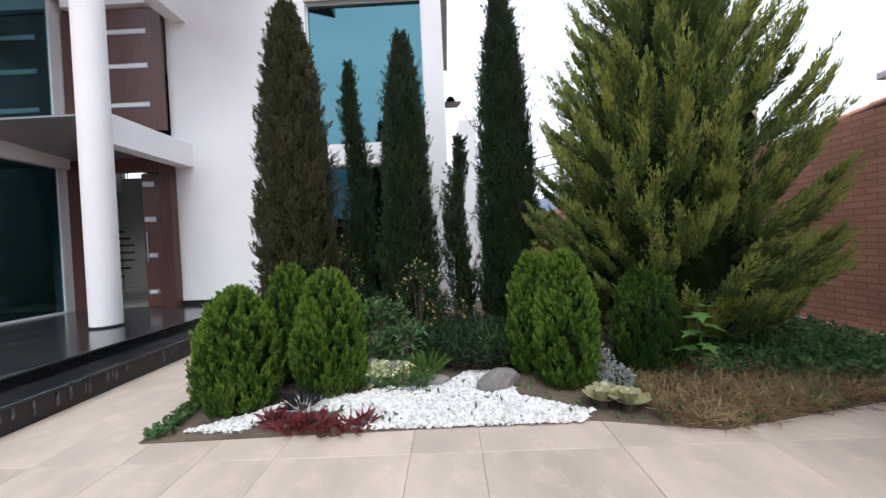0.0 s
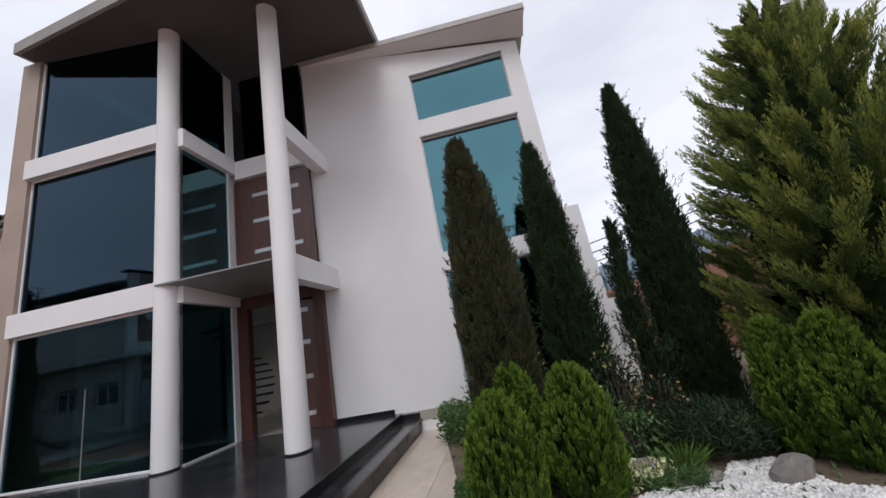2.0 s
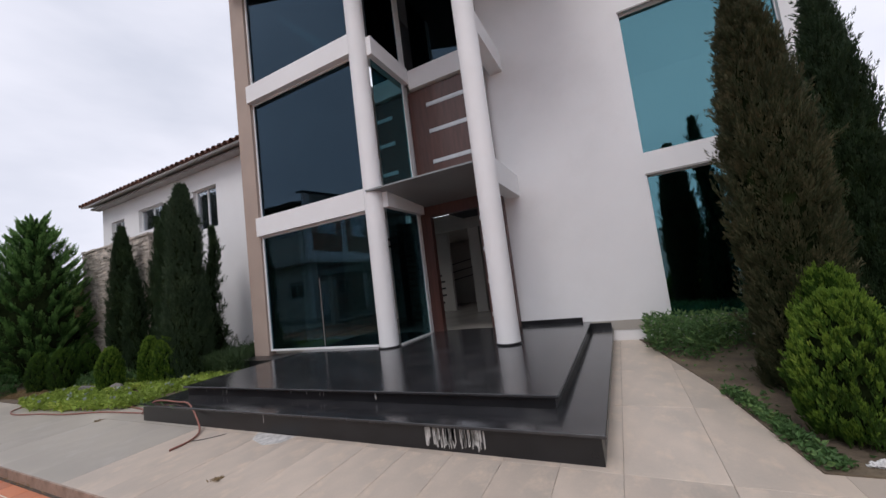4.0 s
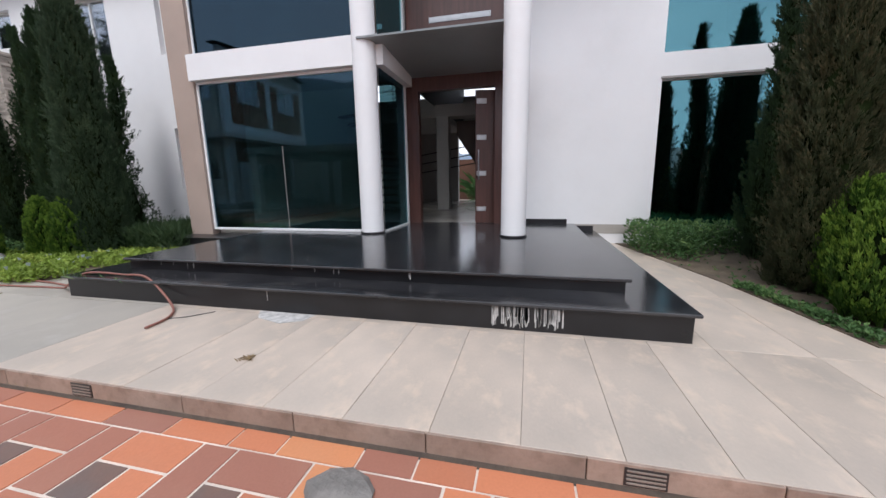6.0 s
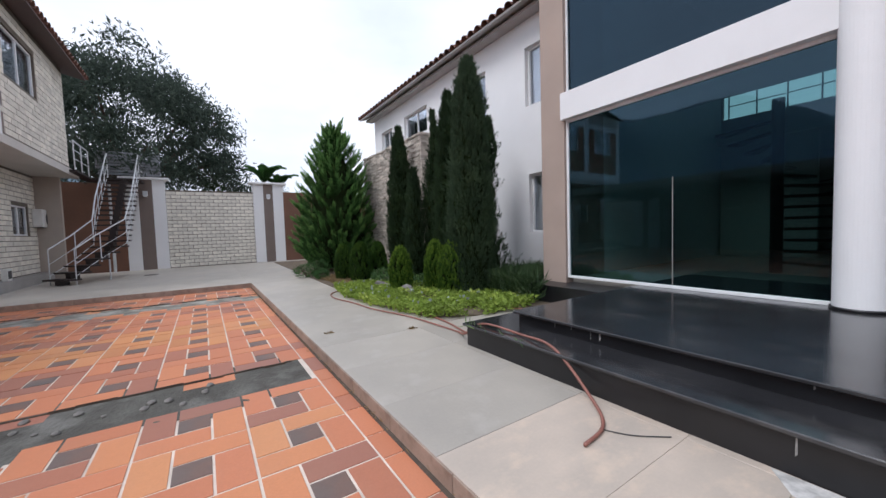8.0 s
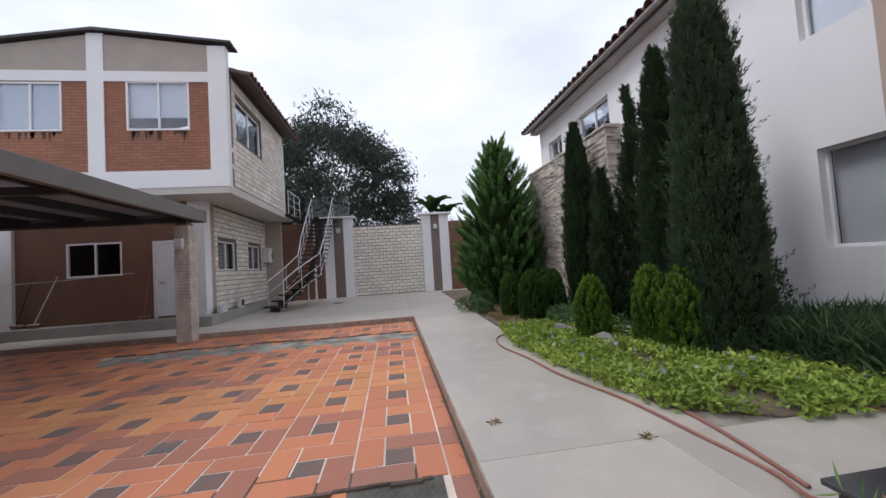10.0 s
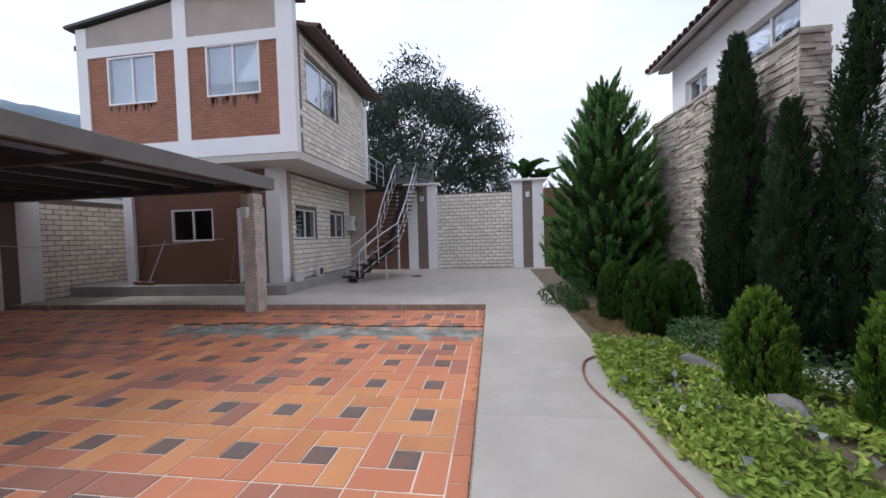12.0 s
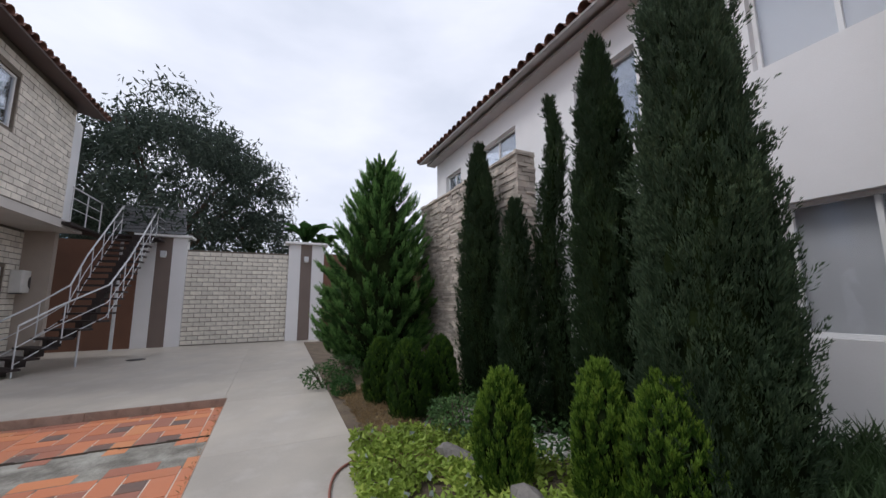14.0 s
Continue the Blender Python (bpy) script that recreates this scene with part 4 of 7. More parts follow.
for i, (a, b, c, d) in enumerate(low_s):
    glazing(f"window_{24 + i}", a, b, c, d, HYL - 0.1, PANE, cols=((a + b) / 2,), w=0.05, label="white aluminium window, dark inside")
DRIP = mat("damp_streak", (0.10, 0.055, 0.04), 0.9, 0.2, 8, 60, 0.1)
rng = random.Random(17)
for y0, y1, z0, _ in win_up:
    bm = bmesh.new()
    for _ in range(16):
        y, w, h = rng.uniform(y0, y1 - 0.1), rng.uniform(0.03, 0.13), rng.uniform(0.05, 0.30)
        prism(bm, [(HX - 0.03, y, z0 - 0.02), (HX - 0.03, y + w, z0 - 0.02), (HX - 0.03, y + w * 0.7, z0 - 0.02 - h * 0.8), (HX - 0.03, y + w * 0.3, z0 - 0.02 - h)], (0.003, 0, 0))
    part("damp_stain", bm, DRIP, bpy.data.objects["wall_guest_front"], "dark damp streaks under the window")
structure("wall_guest_inner", solid(-23.5, -23.4, -9.6, -5, 0.3, 7.0), INTERIOR_UNLIT, "inner wall of the guest house, coloured near-black as unlit", "wall")
t = thing("door_2", "pale blue-white glazed door with a white frame", "door", kind="structure")
for a, b, c, d in ((-6.02, -5.94, 0.3, 2.5), (-5.24, -5.16, 0.3, 2.5), (-5.94, -5.24, 2.42, 2.5)):
    part("door_frame", solid(HXL - 0.1, HXL + 0.02, a, b, c, d), WHITE_FRAME, t)
part("leaf", solid(HXL - 0.07, HXL - 0.02, -5.94, -5.24, 0.3, 2.42), CURTAIN, t)
part("handle", bar((HXL + 0.03, -5.85, 1.3), (HXL + 0.03, -5.72, 1.3), 0.014), STEEL, t, "steel lever handle")

# ---- carport and south-west plot wall ----
t = thing("carport", "grey carport roof on dark purlins with a stone post", "carport")
part("fascia", solid(-18.5, -5.5, -4.0, -3.88, 2.76, 3.06, bevel=0.01), CARPORT, t)
part("end_fascia", solid(-18.5, -18.4, -11.4, -4.0, 2.76, 3.06), CARPORT, t)
part("roof_sheet", solid(-18.4, -5.5, -11.4, -4.0, 2.98, 3.0), POLY, t, "translucent grey roof sheet")
for i in range(7):
    y = -4.35 - i * 1.15
    part("purlin", solid(-18.4, -5.5, y - 0.05, y + 0.05, 2.82, 2.975), DARK_METAL, t)
for x in (-17.9, -14.6, -11.3, -8.0):
    part("rafter", solid(x - 0.06, x + 0.06, -11.35, -4.02, 2.70, 2.815), DARK_METAL, t)


def stone_post(x, y):
    p = thing("stone_post", "square post clad in pale stacked stone", "post", (x, y, COURT_Z))
    rng = random.Random(3)
    z = 0
    part("core", solid(-0.13, 0.13, -0.13, 0.13, 0, 2.8), MORTAR, p)
    while z < 2.72:
        h = rng.uniform(0.05, 0.09)
        for s in range(4):
            a = -0.16
            while a < 0.12:
                w = min(rng.uniform(0.12, 0.3), 0.16 - a)
                o = rng.uniform(0.15, 0.18)
                q = [(a, -o), (a + w, -o), (a + w, -0.125), (a, -0.125)]
                c, d = math.cos(s * math.pi / 2), math.sin(s * math.pi / 2)
                xs, ys = [c * u - d * v for u, v in q], [d * u + c * v for u, v in q]
                part("stone", solid(min(xs) + 0.002, max(xs) - 0.002, min(ys) + 0.002, max(ys) - 0.002, z + 0.003, min(z + h, 2.75) - 0.003), STONE, p)
                a += w
        z += h
    part("cap", solid(-0.1, 0.1, -0.1, 0.1, 2.75, 2.9), DARK_METAL, p)
    return p


stone_post(-17.98, -4.14)
structure("wall_plot_west", solid(-25, -21.8, -11.9, -11.5, -0.1, 3.4), BROWN_WALL, "brown wall behind the guest house", "wall")
side_plot = structure("wall_plot_brick", solid(-21.8, -18.9, -11.75, -11.522, -0.1, 2.95), MORTAR, "cream brick plot wall under the carport", "wall")
structure("wall_plot_brown", solid(-17.42, -6, -11.75, -11.5, -0.3, 2.95), mat("dark_brown_stucco", (0.095, 0.05, 0.04), 0.85, 0.12, 1.2, 70, 0.15, stain=((0.05, 0.035, 0.03), 0.5, 1.1)), "dark brown plot wall under the carport", "wall")
for a, b, m in ((-18.90, -18.38, WHITE), (-18.38, -18.02, TAUPE), (-18.02, -17.42, WHITE)):
    structure("pier_plot", solid(a, b, -11.75, -11.42 if m is WHITE else -11.45, -0.2, 2.95), m, "white pier band of the plot wall" if m is WHITE else "taupe pier band of the plot wall", "pier")

# ---- stone-clad garden wall ----
structure("wall_stone_core", solid(-19.95, -15.65, 5.47, 5.8, -0.1, 4.05), MORTAR, "core of the stone-clad garden wall", "wall")

# ---- hills and distance ----


def hills(name, r, base, amp, seed, a0, a1, label):
    rng = np.random.default_rng(seed)
    n, k = 90, 10
    ang = np.radians(np.linspace(a0, a1, n))
    h = base + amp * sum(np.sin(ang * f + rng.uniform(0, 6.3)) / (1 + 0.25 * f) for f in (2, 3, 5, 8, 13, 21))
    h *= np.sin(np.linspace(0.15, math.pi - 0.15, n)) ** 0.4
    h = np.maximum(h, 4)
    v = []
    for j in range(k):
        u = j / (k - 1)
        rr = r + 160 * u
        v.append(np.stack([rr * np.cos(ang) - 8, rr * np.sin(ang), -2 + h * (1 - (1 - u) ** 2) + rng.normal(0, 1.2, n) * (u > 0)], 1))
    v = np.concatenate(v)
    f = np.array([[j * n + i, j * n + i + 1, (j + 1) * n + i + 1, (j + 1) * n + i] for j in range(k - 1) for i in range(n - 1)])
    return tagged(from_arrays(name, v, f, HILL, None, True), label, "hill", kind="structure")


hills("backdrop_hills_west", 620, 172, 40, 3, 185, 275, "wooded hills under cloud, blue distance haze in their colour")
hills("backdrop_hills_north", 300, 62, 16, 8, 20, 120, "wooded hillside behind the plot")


# ---- garden beds ----
def bed(name, pts, z, material, label):
    return structure(name, prism(bmesh.new(), [(x, y, -0.2) for x, y in pts], (0, 0, 0.2 + z)), material, label, "garden bed")


EAST = [(-2.15, 2.82), (1.30, 2.92), (2.15, 2.72), (3.6, 3.04), (5.6, 3.10), (5.65, 9.0), (0.3, 9.0), (0.3, 7.34), (-3.0, 7.34), (-2.38, 4.6)]
WEST = [(-26.0, 3.0), (-18.15, 2.82), (-13.6, 2.72), (-11.35, 2.95), (-10.95, 3.6), (-10.9, 4.42), (-10.7, 5.08), (-11.42, 5.08), (-11.42, 6.70), (-26.0, 6.70)]
bed("bed_east", EAST, 0.012, SOIL, "dark soil of the front garden bed")
bed("bed_west", WEST, 0.012, SOIL, "dry brown soil of the side garden bed")


def inside(x, y, poly):
    r = np.zeros(len(x), dtype=bool)
    for (ax, ay), (bx, by) in zip(poly, poly[1:] + poly[:1]):
        hit = ((ay > y) != (by > y)) & (x < (bx - ax) * (y - ay) / (by - ay + 1e-12) + ax)
        r ^= hit
    return r


def scatter(poly, n, rng):
    p = np.array(poly)
    lo, hi = p.min(0), p.max(0)
    q = rng.uniform(lo, hi, (n * 4, 2))
    q = q[inside(q[:, 0], q[:, 1], list(poly))]
    return q[:n]


def east(x, y):
    """The front bed's own grid on the plan: its front edge runs a little askew."""
    return 0.88 * x - 0.42, 2.86 + 0.9 * (y - 3.03 - 0.13 * (x + 1))


def east_poly(pts):
    return [east(*p) for p in pts]


# ---- conifers ----
UP = np.array([0, 0, 1.0])


def sprays(foot, way, length, girth, per, blade, rng, curl=0.3, tip=(0.5, 0.8)):
    """Pointed sprays: each a spine of short overlapping shoots, slimmer towards its end. Gives the shoots of the body and of the tips."""
    k = len(foot)
    way = unit(way)
    q = rng.beta(1.0, 0.95, (k, per))
    L = np.asarray(length).reshape(-1, 1) * np.ones((k, 1))
    spine = foot[:, None] + way[:, None] * (L * q)[..., None] + UP * (curl * L * q ** 2)[..., None]
    d = way[:, None] + UP * (2 * curl * q)[..., None]
    d = d / np.linalg.norm(d, axis=2, keepdims=True)
    side = np.cross(d, rng.normal(size=(k, per, 3)))
    side = side / np.maximum(np.linalg.norm(side, axis=2, keepdims=True), 1e-6)
    g = np.asarray(girth).reshape(-1, 1) * (1 - q) ** 0.65 + 0.003
    base = spine + side * (g * rng.uniform(0.2, 1.0, (k, per)))[..., None]
    out = d + side * rng.uniform(0.12, 0.5, (k, per, 1)) + UP * 0.1
    ln = blade * rng.uniform(0.7, 1.3, (k, per)) * (1.15 - 0.45 * q)
    far = q > (rng.uniform(*tip, (k, 1)) if len(tip) == 2 else np.asarray(tip).reshape(-1, 1)) + rng.normal(0, 0.08, (k, per))
    return [(base[m], out[m], ln[m]) for m in (~far, far)]


def dress(t, sets, material, tips, rng, slim=(0.19, 0.30)):
    """Turns shoots into the two meshes of a crown."""
    for (b, w, ln), m, name in ((sets[0], material, "crown"), (sets[1], tips, "new_growth")):
        blades(name, b, w, ln, ln * rng.uniform(*slim, len(ln)), m, t, rng)


def cypress(x, y, h, r, material, seed, n=1500, wild=0.10, profile=(0.75, 0.95, 1.0, 1.0, 0.97, 0.92, 0.84, 0.72, 0.56, 0.34, 0.07), label="tall slim dark green cypress", lean=0.0, core=0.80, tuft_size=0.2, blade=0.058, tips=None, per=30, twist=0.0):
    """A column of upright tufts hugging a dark core, ragged at its edge; twist: how far the stem winds."""
    rng = np.random.default_rng(seed)
    t = thing("cypress", label, "tree", (x, y, 0.0), "columnar cypresses")
    prof = [p * r for p in profile]
    part("trunk", cone(bmesh.new(), (0, 0, 0), (0, 0, h * 0.7), 0.07, 0.02, 8), BARK, t)
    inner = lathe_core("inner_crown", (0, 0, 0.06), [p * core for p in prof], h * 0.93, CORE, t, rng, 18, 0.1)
    ph = rng.uniform(0, 6.28)

    def wind(u):
        return np.stack([twist * np.sin(9 * u + ph) + lean * u * h, twist * np.cos(7 * u + ph), 0 * u], -1)
    for v in inner.data.vertices:
        v.co += Vector(wind(np.array(max(0.0, v.co.z / h))))
    u = np.clip((np.arange(n) + rng.uniform(0, 1, n)) / n, 0, 1) ** 1.08
    ang = np.arange(n) * 2.39996 + rng.normal(0, 0.35, n)
    lum = lumps(np.random.default_rng(seed + 50), ang, u, wild) * lumps(np.random.default_rng(seed + 51), ang * 2, u * 3, wild * 0.7)
    rad = radius_at(prof, u) * lum * rng.uniform(0.72, 0.98, n)
    out = np.stack([np.cos(ang), np.sin(ang), np.zeros(n)], 1)
    L = tuft_size * rng.uniform(0.55, 1.25, n) * np.clip(0.55 + 0.45 * radius_at(prof, u) / r, 0.4, 1)
    stray = rng.uniform(0, 1, n) > 0.95
    L = np.where(stray, L * 1.45, L)
    foot = out * rad[:, None] + UP * (0.03 + u * h * 0.965 - 0.45 * L)[:, None] + wind(u)
    foot[:, 2] = np.maximum(foot[:, 2], 0.02)
    way = UP + out * np.where(stray, rng.uniform(0.7, 1.3, n), rng.uniform(0.15, 0.6, n))[:, None] + rng.normal(0, 0.2, (n, 3))
    dress(t, sprays(foot, way, L, L * rng.uniform(0.16, 0.26, n), per, blade, rng, 0.12, (0.55, 0.9)), material, tips or material, rng)
    return t


def feathery(x, y, h, r, material, seed, plumes=520, label="broad feathery conifer", profile=(0.72, 0.95, 1.0, 1.0, 0.96, 0.88, 0.78, 0.65, 0.49, 0.29, 0.05), tips=None, lean=0.0, size=0.5, twigs=16, per=34, blade=0.07):
    """A cone of broad boughs that reach out and curl upwards, each set with pointed side sprays, with dark gaps between."""
    rng = np.random.default_rng(seed)
    t = thing("feathery_conifer", label, "tree", (x, y, 0.0))
    prof = [p * r for p in profile]
    part("trunk", cone(bmesh.new(), (0, 0, 0), (lean * 0.8, 0, h * 0.92), 0.13, 0.02, 10), BARK, t)
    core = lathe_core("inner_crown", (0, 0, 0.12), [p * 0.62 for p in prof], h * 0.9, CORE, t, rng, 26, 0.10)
    for v in core.data.vertices:
        v.co.x += lean * (v.co.z / h) ** 2
    n = plumes
    u = 0.01 + 0.98 * ((np.arange(n) + rng.uniform(0, 1, n)) / n) ** 1.3
    ang = np.arange(n) * 2.39996 + rng.normal(0, 0.3, n)
    R = radius_at(prof, u) * lumps(np.random.default_rng(seed + 3), ang, u, 0.05)
    L = size * rng.uniform(0.7, 1.3, n) * (0.42 + 0.58 * np.minimum(1.0, R / (0.6 * r)))
    out = np.stack([np.cos(ang), np.sin(ang), np.zeros(n)], 1)
    side = np.stack([-np.sin(ang), np.cos(ang), np.zeros(n)], 1)
    rise = rng.uniform(-0.05, 0.32, n) + 0.8 * u ** 1.7
    way = unit(out + side * rng.normal(0, 0.4, (n, 1)) + UP * rise[:, None])
    z = u * h * 0.95 + 0.10
    foot = out * np.maximum(0.0, R * rng.uniform(0.90, 1.08, n) - 0.78 * L)[:, None] + UP * np.maximum(0.05, z - 0.5 * L * rise)[:, None]
    foot[:, 0] += lean * (z / h) ** 2
    curl = rng.uniform(0.22, 0.5, n)
    # the bough's own end, then its side sprays
    q = np.concatenate([np.full((n, 1), 0.55), rng.uniform(0.12, 0.88, (n, twigs - 1))], 1)
    f2 = foot[:, None] + way[:, None] * (L[:, None] * q)[..., None] + UP * (curl[:, None] * L[:, None] * q ** 2)[..., None]
    d2 = way[:, None] + UP * (2 * curl[:, None] * q)[..., None]
    flank = np.cross(way, UP)[:, None] * rng.uniform(-0.62, 0.62, (n, twigs))[..., None] * (1.1 - 0.7 * q)[..., None] + UP * rng.uniform(-0.05, 0.30, (n, twigs))[..., None]
    flank[:, 0] *= 0.1
    l2 = L[:, None] * (0.48 - 0.22 * q) * rng.uniform(0.8, 1.2, (n, twigs))
    l2[:, 0] = L * 0.5
    l2 = l2.ravel()
    dress(t, sprays(f2.reshape(-1, 3), (d2 + flank).reshape(-1, 3), l2, l2 * 0.13, per, blade, rng, 0.3, (1.0 - 0.85 * q + rng.normal(0, 0.1, q.shape)).ravel()), material, tips or material, rng, (0.17, 0.26))
    return t


def globe(x, y, h, r, material, seed, n=420, label="clipped egg-shaped bright green thuja", tips=None, per=40):
    """A clipped egg of upright flame-shaped sprays with dark gaps between them."""
    rng = np.random.default_rng(seed)
    t = thing("thuja", label, "shrub", (x, y, 0.0), "clipped thujas")
    prof = [p * r for p in (0.72, 0.90, 1.0, 1.03, 1.02, 0.98, 0.92, 0.82, 0.68, 0.49, 0.16)]
    part("stem", cone(bmesh.new(), (0, 0, 0), (0, 0, 0.3), 0.035, 0.03, 8), BARK, t)
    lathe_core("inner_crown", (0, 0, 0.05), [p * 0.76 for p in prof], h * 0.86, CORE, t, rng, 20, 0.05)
    u = ((np.arange(n) + rng.uniform(0, 1, n)) / n)
    ang = np.arange(n) * 2.39996 + rng.normal(0, 0.25, n)
    rad = radius_at(prof, u) * lumps(np.random.default_rng(seed + 9), ang, u * 0.6, 0.045) * rng.uniform(0.85, 0.96, n)
    out = np.stack([np.cos(ang), np.sin(ang), np.zeros(n)], 1)
    L = rng.uniform(0.10, 0.19, n) * (1 - 0.35 * u)
    foot = out * rad[:, None] + UP * np.maximum(0.02, 0.03 + u * h * 0.95 - 0.5 * L)[:, None]
    way = UP + out * rng.uniform(0.12, 0.42, (n, 1)) + rng.normal(0, 0.12, (n, 3))
    dress(t, sprays(foot, way, L, L * rng.uniform(0.17, 0.26, n), per, 0.05, rng, 0.05, (0.45, 0.8)), material, tips or THUJA_TIP, rng, (0.22, 0.34))
    return t


cypress(-1.56, 4.48, 4.42, 0.385, CYPRESS_BROWN, 1, 3600, 0.10, tips=CYPRESS_DRY, label="tall cypress with browning loose foliage", profile=(0.95, 1.0, 1.0, 1.0, 1.0, 0.98, 0.92, 0.81, 0.66, 0.46, 0.10), tuft_size=0.17)
cypress(-1.22, 6.08, 4.50, 0.25, CYPRESS, 2, 900, 0.26, label="thin twisted dark juniper spire", profile=(0.7, 1.0, 0.95, 0.9, 0.85, 0.7, 0.62, 0.5, 0.4, 0.25, 0.04), core=0.72, twist=0.05)
cypress(-0.37, 5.86, 4.80, 0.40, CYPRESS, 3, 2400, 0.09, profile=(1.05, 1.15, 1.0, 0.95, 0.9, 0.85, 0.79, 0.70, 0.55, 0.34, 0.07), tips=CYPRESS_GREY, tuft_size=0.24)
cypress(0.40, 5.38, 3.0, 0.19, CYPRESS, 4, 520, 0.34, label="small crooked dark juniper spire", profile=(0.4, 0.5, 0.8, 1.0, 0.75, 0.9, 0.6, 0.55, 0.45, 0.25, 0.05), core=0.6, twist=0.06)
cypress(1.16, 5.66, 5.42, 0.40, CYPRESS, 5, 2600, 0.06, label="tall dense blackish-green cypress", tuft_size=0.24)
feathery(3.02, 4.92, 5.5, 1.46, CEDAR_GOLD, 6, 520, "broad golden-green feathery conifer", tips=GOLD_TIP, lean=0.1, size=0.85)
for i, (x, y, h, r) in enumerate(((-1.70, 3.40, 1.07, 0.335), (-0.95, 3.68, 1.18, 0.325), (-1.50, 4.06, 1.24, 0.28), (1.33, 3.62, 1.27, 0.28), (1.12, 4.0, 1.26, 0.26))):
    globe(x, y, h, r, THUJA, 20 + i, 560)
globe(2.20, 3.82, 1.08, 0.30, THUJA_DARK, 27, 460, "clipped egg-shaped dark green thuja under the conifer", tips=THUJA)

cypress(-16.12, 5.0, 4.40, 0.36, CYPRESS, 31, 1900, 0.12)
cypress(-14.62, 4.62, 2.92, 0.22, CYPRESS, 32, 700, 0.2, tips=CYPRESS_GREY)
cypress(-14.41, 5.05, 4.40, 0.20, CYPRESS, 33, 800, 0.34, label="thin twisted dark juniper spire", profile=(1.2, 1.2, 1.1, 0.95, 0.9, 0.75, 0.7, 0.55, 0.4, 0.22, 0.04), core=0.62, twist=0.05)
cypress(-13.46, 4.90, 4.50, 0.34, CYPRESS, 34, 2200, 0.10)
cypress(-13.15, 5.75, 3.95, 0.24, CYPRESS, 37, 800, 0.34, label="thin twisted dark juniper spire", profile=(1.2, 1.3, 1.1, 1.0, 0.9, 0.8, 0.7, 0.55, 0.4, 0.22, 0.04), core=0.62, twist=0.06)
cypress(-12.45, 4.70, 4.80, 0.42, CYPRESS_GREY, 35, 4200, 0.10, profile=(0.95, 1.08, 1.10, 1.05, 1.0, 0.92, 0.85, 0.78, 0.66, 0.46, 0.10), tips=CYPRESS_PALE, label="large dense dark cypress, broad at its foot", tuft_size=0.18, blade=0.05)
feathery(-19.6, 4.2, 5.25, 1.34, CEDAR_GREEN, 36, 460, "bushy bright green feathery conifer", tips=GREEN_TIP, size=0.72, per=26)
for i, (x, y, h, r, m) in enumerate(((-13.62, 3.66, 0.97, 0.225, THUJA), (-13.02, 4.16, 1.10, 0.20, THUJA), (-12.55, 4.28, 1.08, 0.275, THUJA), (-16.6, 3.42, 0.98, 0.23, THUJA_DARK), (-15.75, 3.58, 1.04, 0.26, THUJA_DARK), (-15.95, 4.15, 1.04, 0.25, THUJA_DARK))):
    globe(x, y, h, r, m, 40 + i, 380, tips=THUJA_TIP if m is THUJA else THUJA)


# ---- low planting ----
def leaves(name, poly, n, size, material, seed, label, category, height=(0.03, 0.2), up=0.6, slim=0.6, mound=None, kind="stuff", patchy=0.0):
    """Low leafy cover over a patch of the bed."""
    rng = np.random.default_rng(seed)
    q = scatter(poly, n, rng)
    if patchy:
        q = q[[noise.noise(Vector((x * 2.1, y * 2.1, seed))) + 0.5 * noise.noise(Vector((x * 6, y * 6, seed))) + rng.uniform(-0.25, 0.25) > patchy for x, y in q]]
    n = len(q)
    z = rng.uniform(*height, n)
    if mound is not None:
        c = np.mean(np.array(poly), 0)
        d = np.linalg.norm(q - c, axis=1) / mound[0]
        z = mound[1] * np.sqrt(np.clip(1 - d ** 2, 0.02, 1)) * rng.uniform(0.35, 1.05, n)
    ob = blades(name, np.column_stack([q, z]), np.column_stack([rng.normal(0, 1, (n, 2)), rng.normal(up, 0.4, n)]), rng.uniform(0.7, 1.25, n) * size, size * slim * rng.uniform(0.8, 1.2, n), material, None, rng)
    return tagged(ob, label, category, kind=kind)


def disc(x, y, r, n=14):
    return [(x + r * math.cos(6.2832 * i / n), y + r * math.sin(6.2832 * i / n)) for i in range(n)]


def tuft(name, x, y, r, h, n, material, seed, label, category, wide=0.02, spread=0.8, group="", slim=None):
    """A clump of blades rising from one foot, on a short root."""
    rng = np.random.default_rng(seed)
    t = thing(name, label, category, (x, y, 0.0), group)
    part("root", cone(bmesh.new(), (0, 0, 0), (0, 0, 0.06), 0.05, 0.03, 7), BARK, t)
    a = rng.uniform(0, 6.2832, n)
    d = rng.uniform(0, 1, n) ** 0.5
    base = np.stack([np.cos(a) * d * r * 0.35, np.sin(a) * d * r * 0.35, rng.uniform(0.01, h * 0.25, n)], 1)
    way = np.stack([np.cos(a) * d * spread, np.sin(a) * d * spread, rng.uniform(0.35, 1.0, n)], 1)
    ln = rng.uniform(0.5, 1.0, n) * math.hypot(r, h) * 0.8
    blades("leaves", base, way, ln, ln * slim if slim else wide, material, t, rng, bend=0.15)
    return t


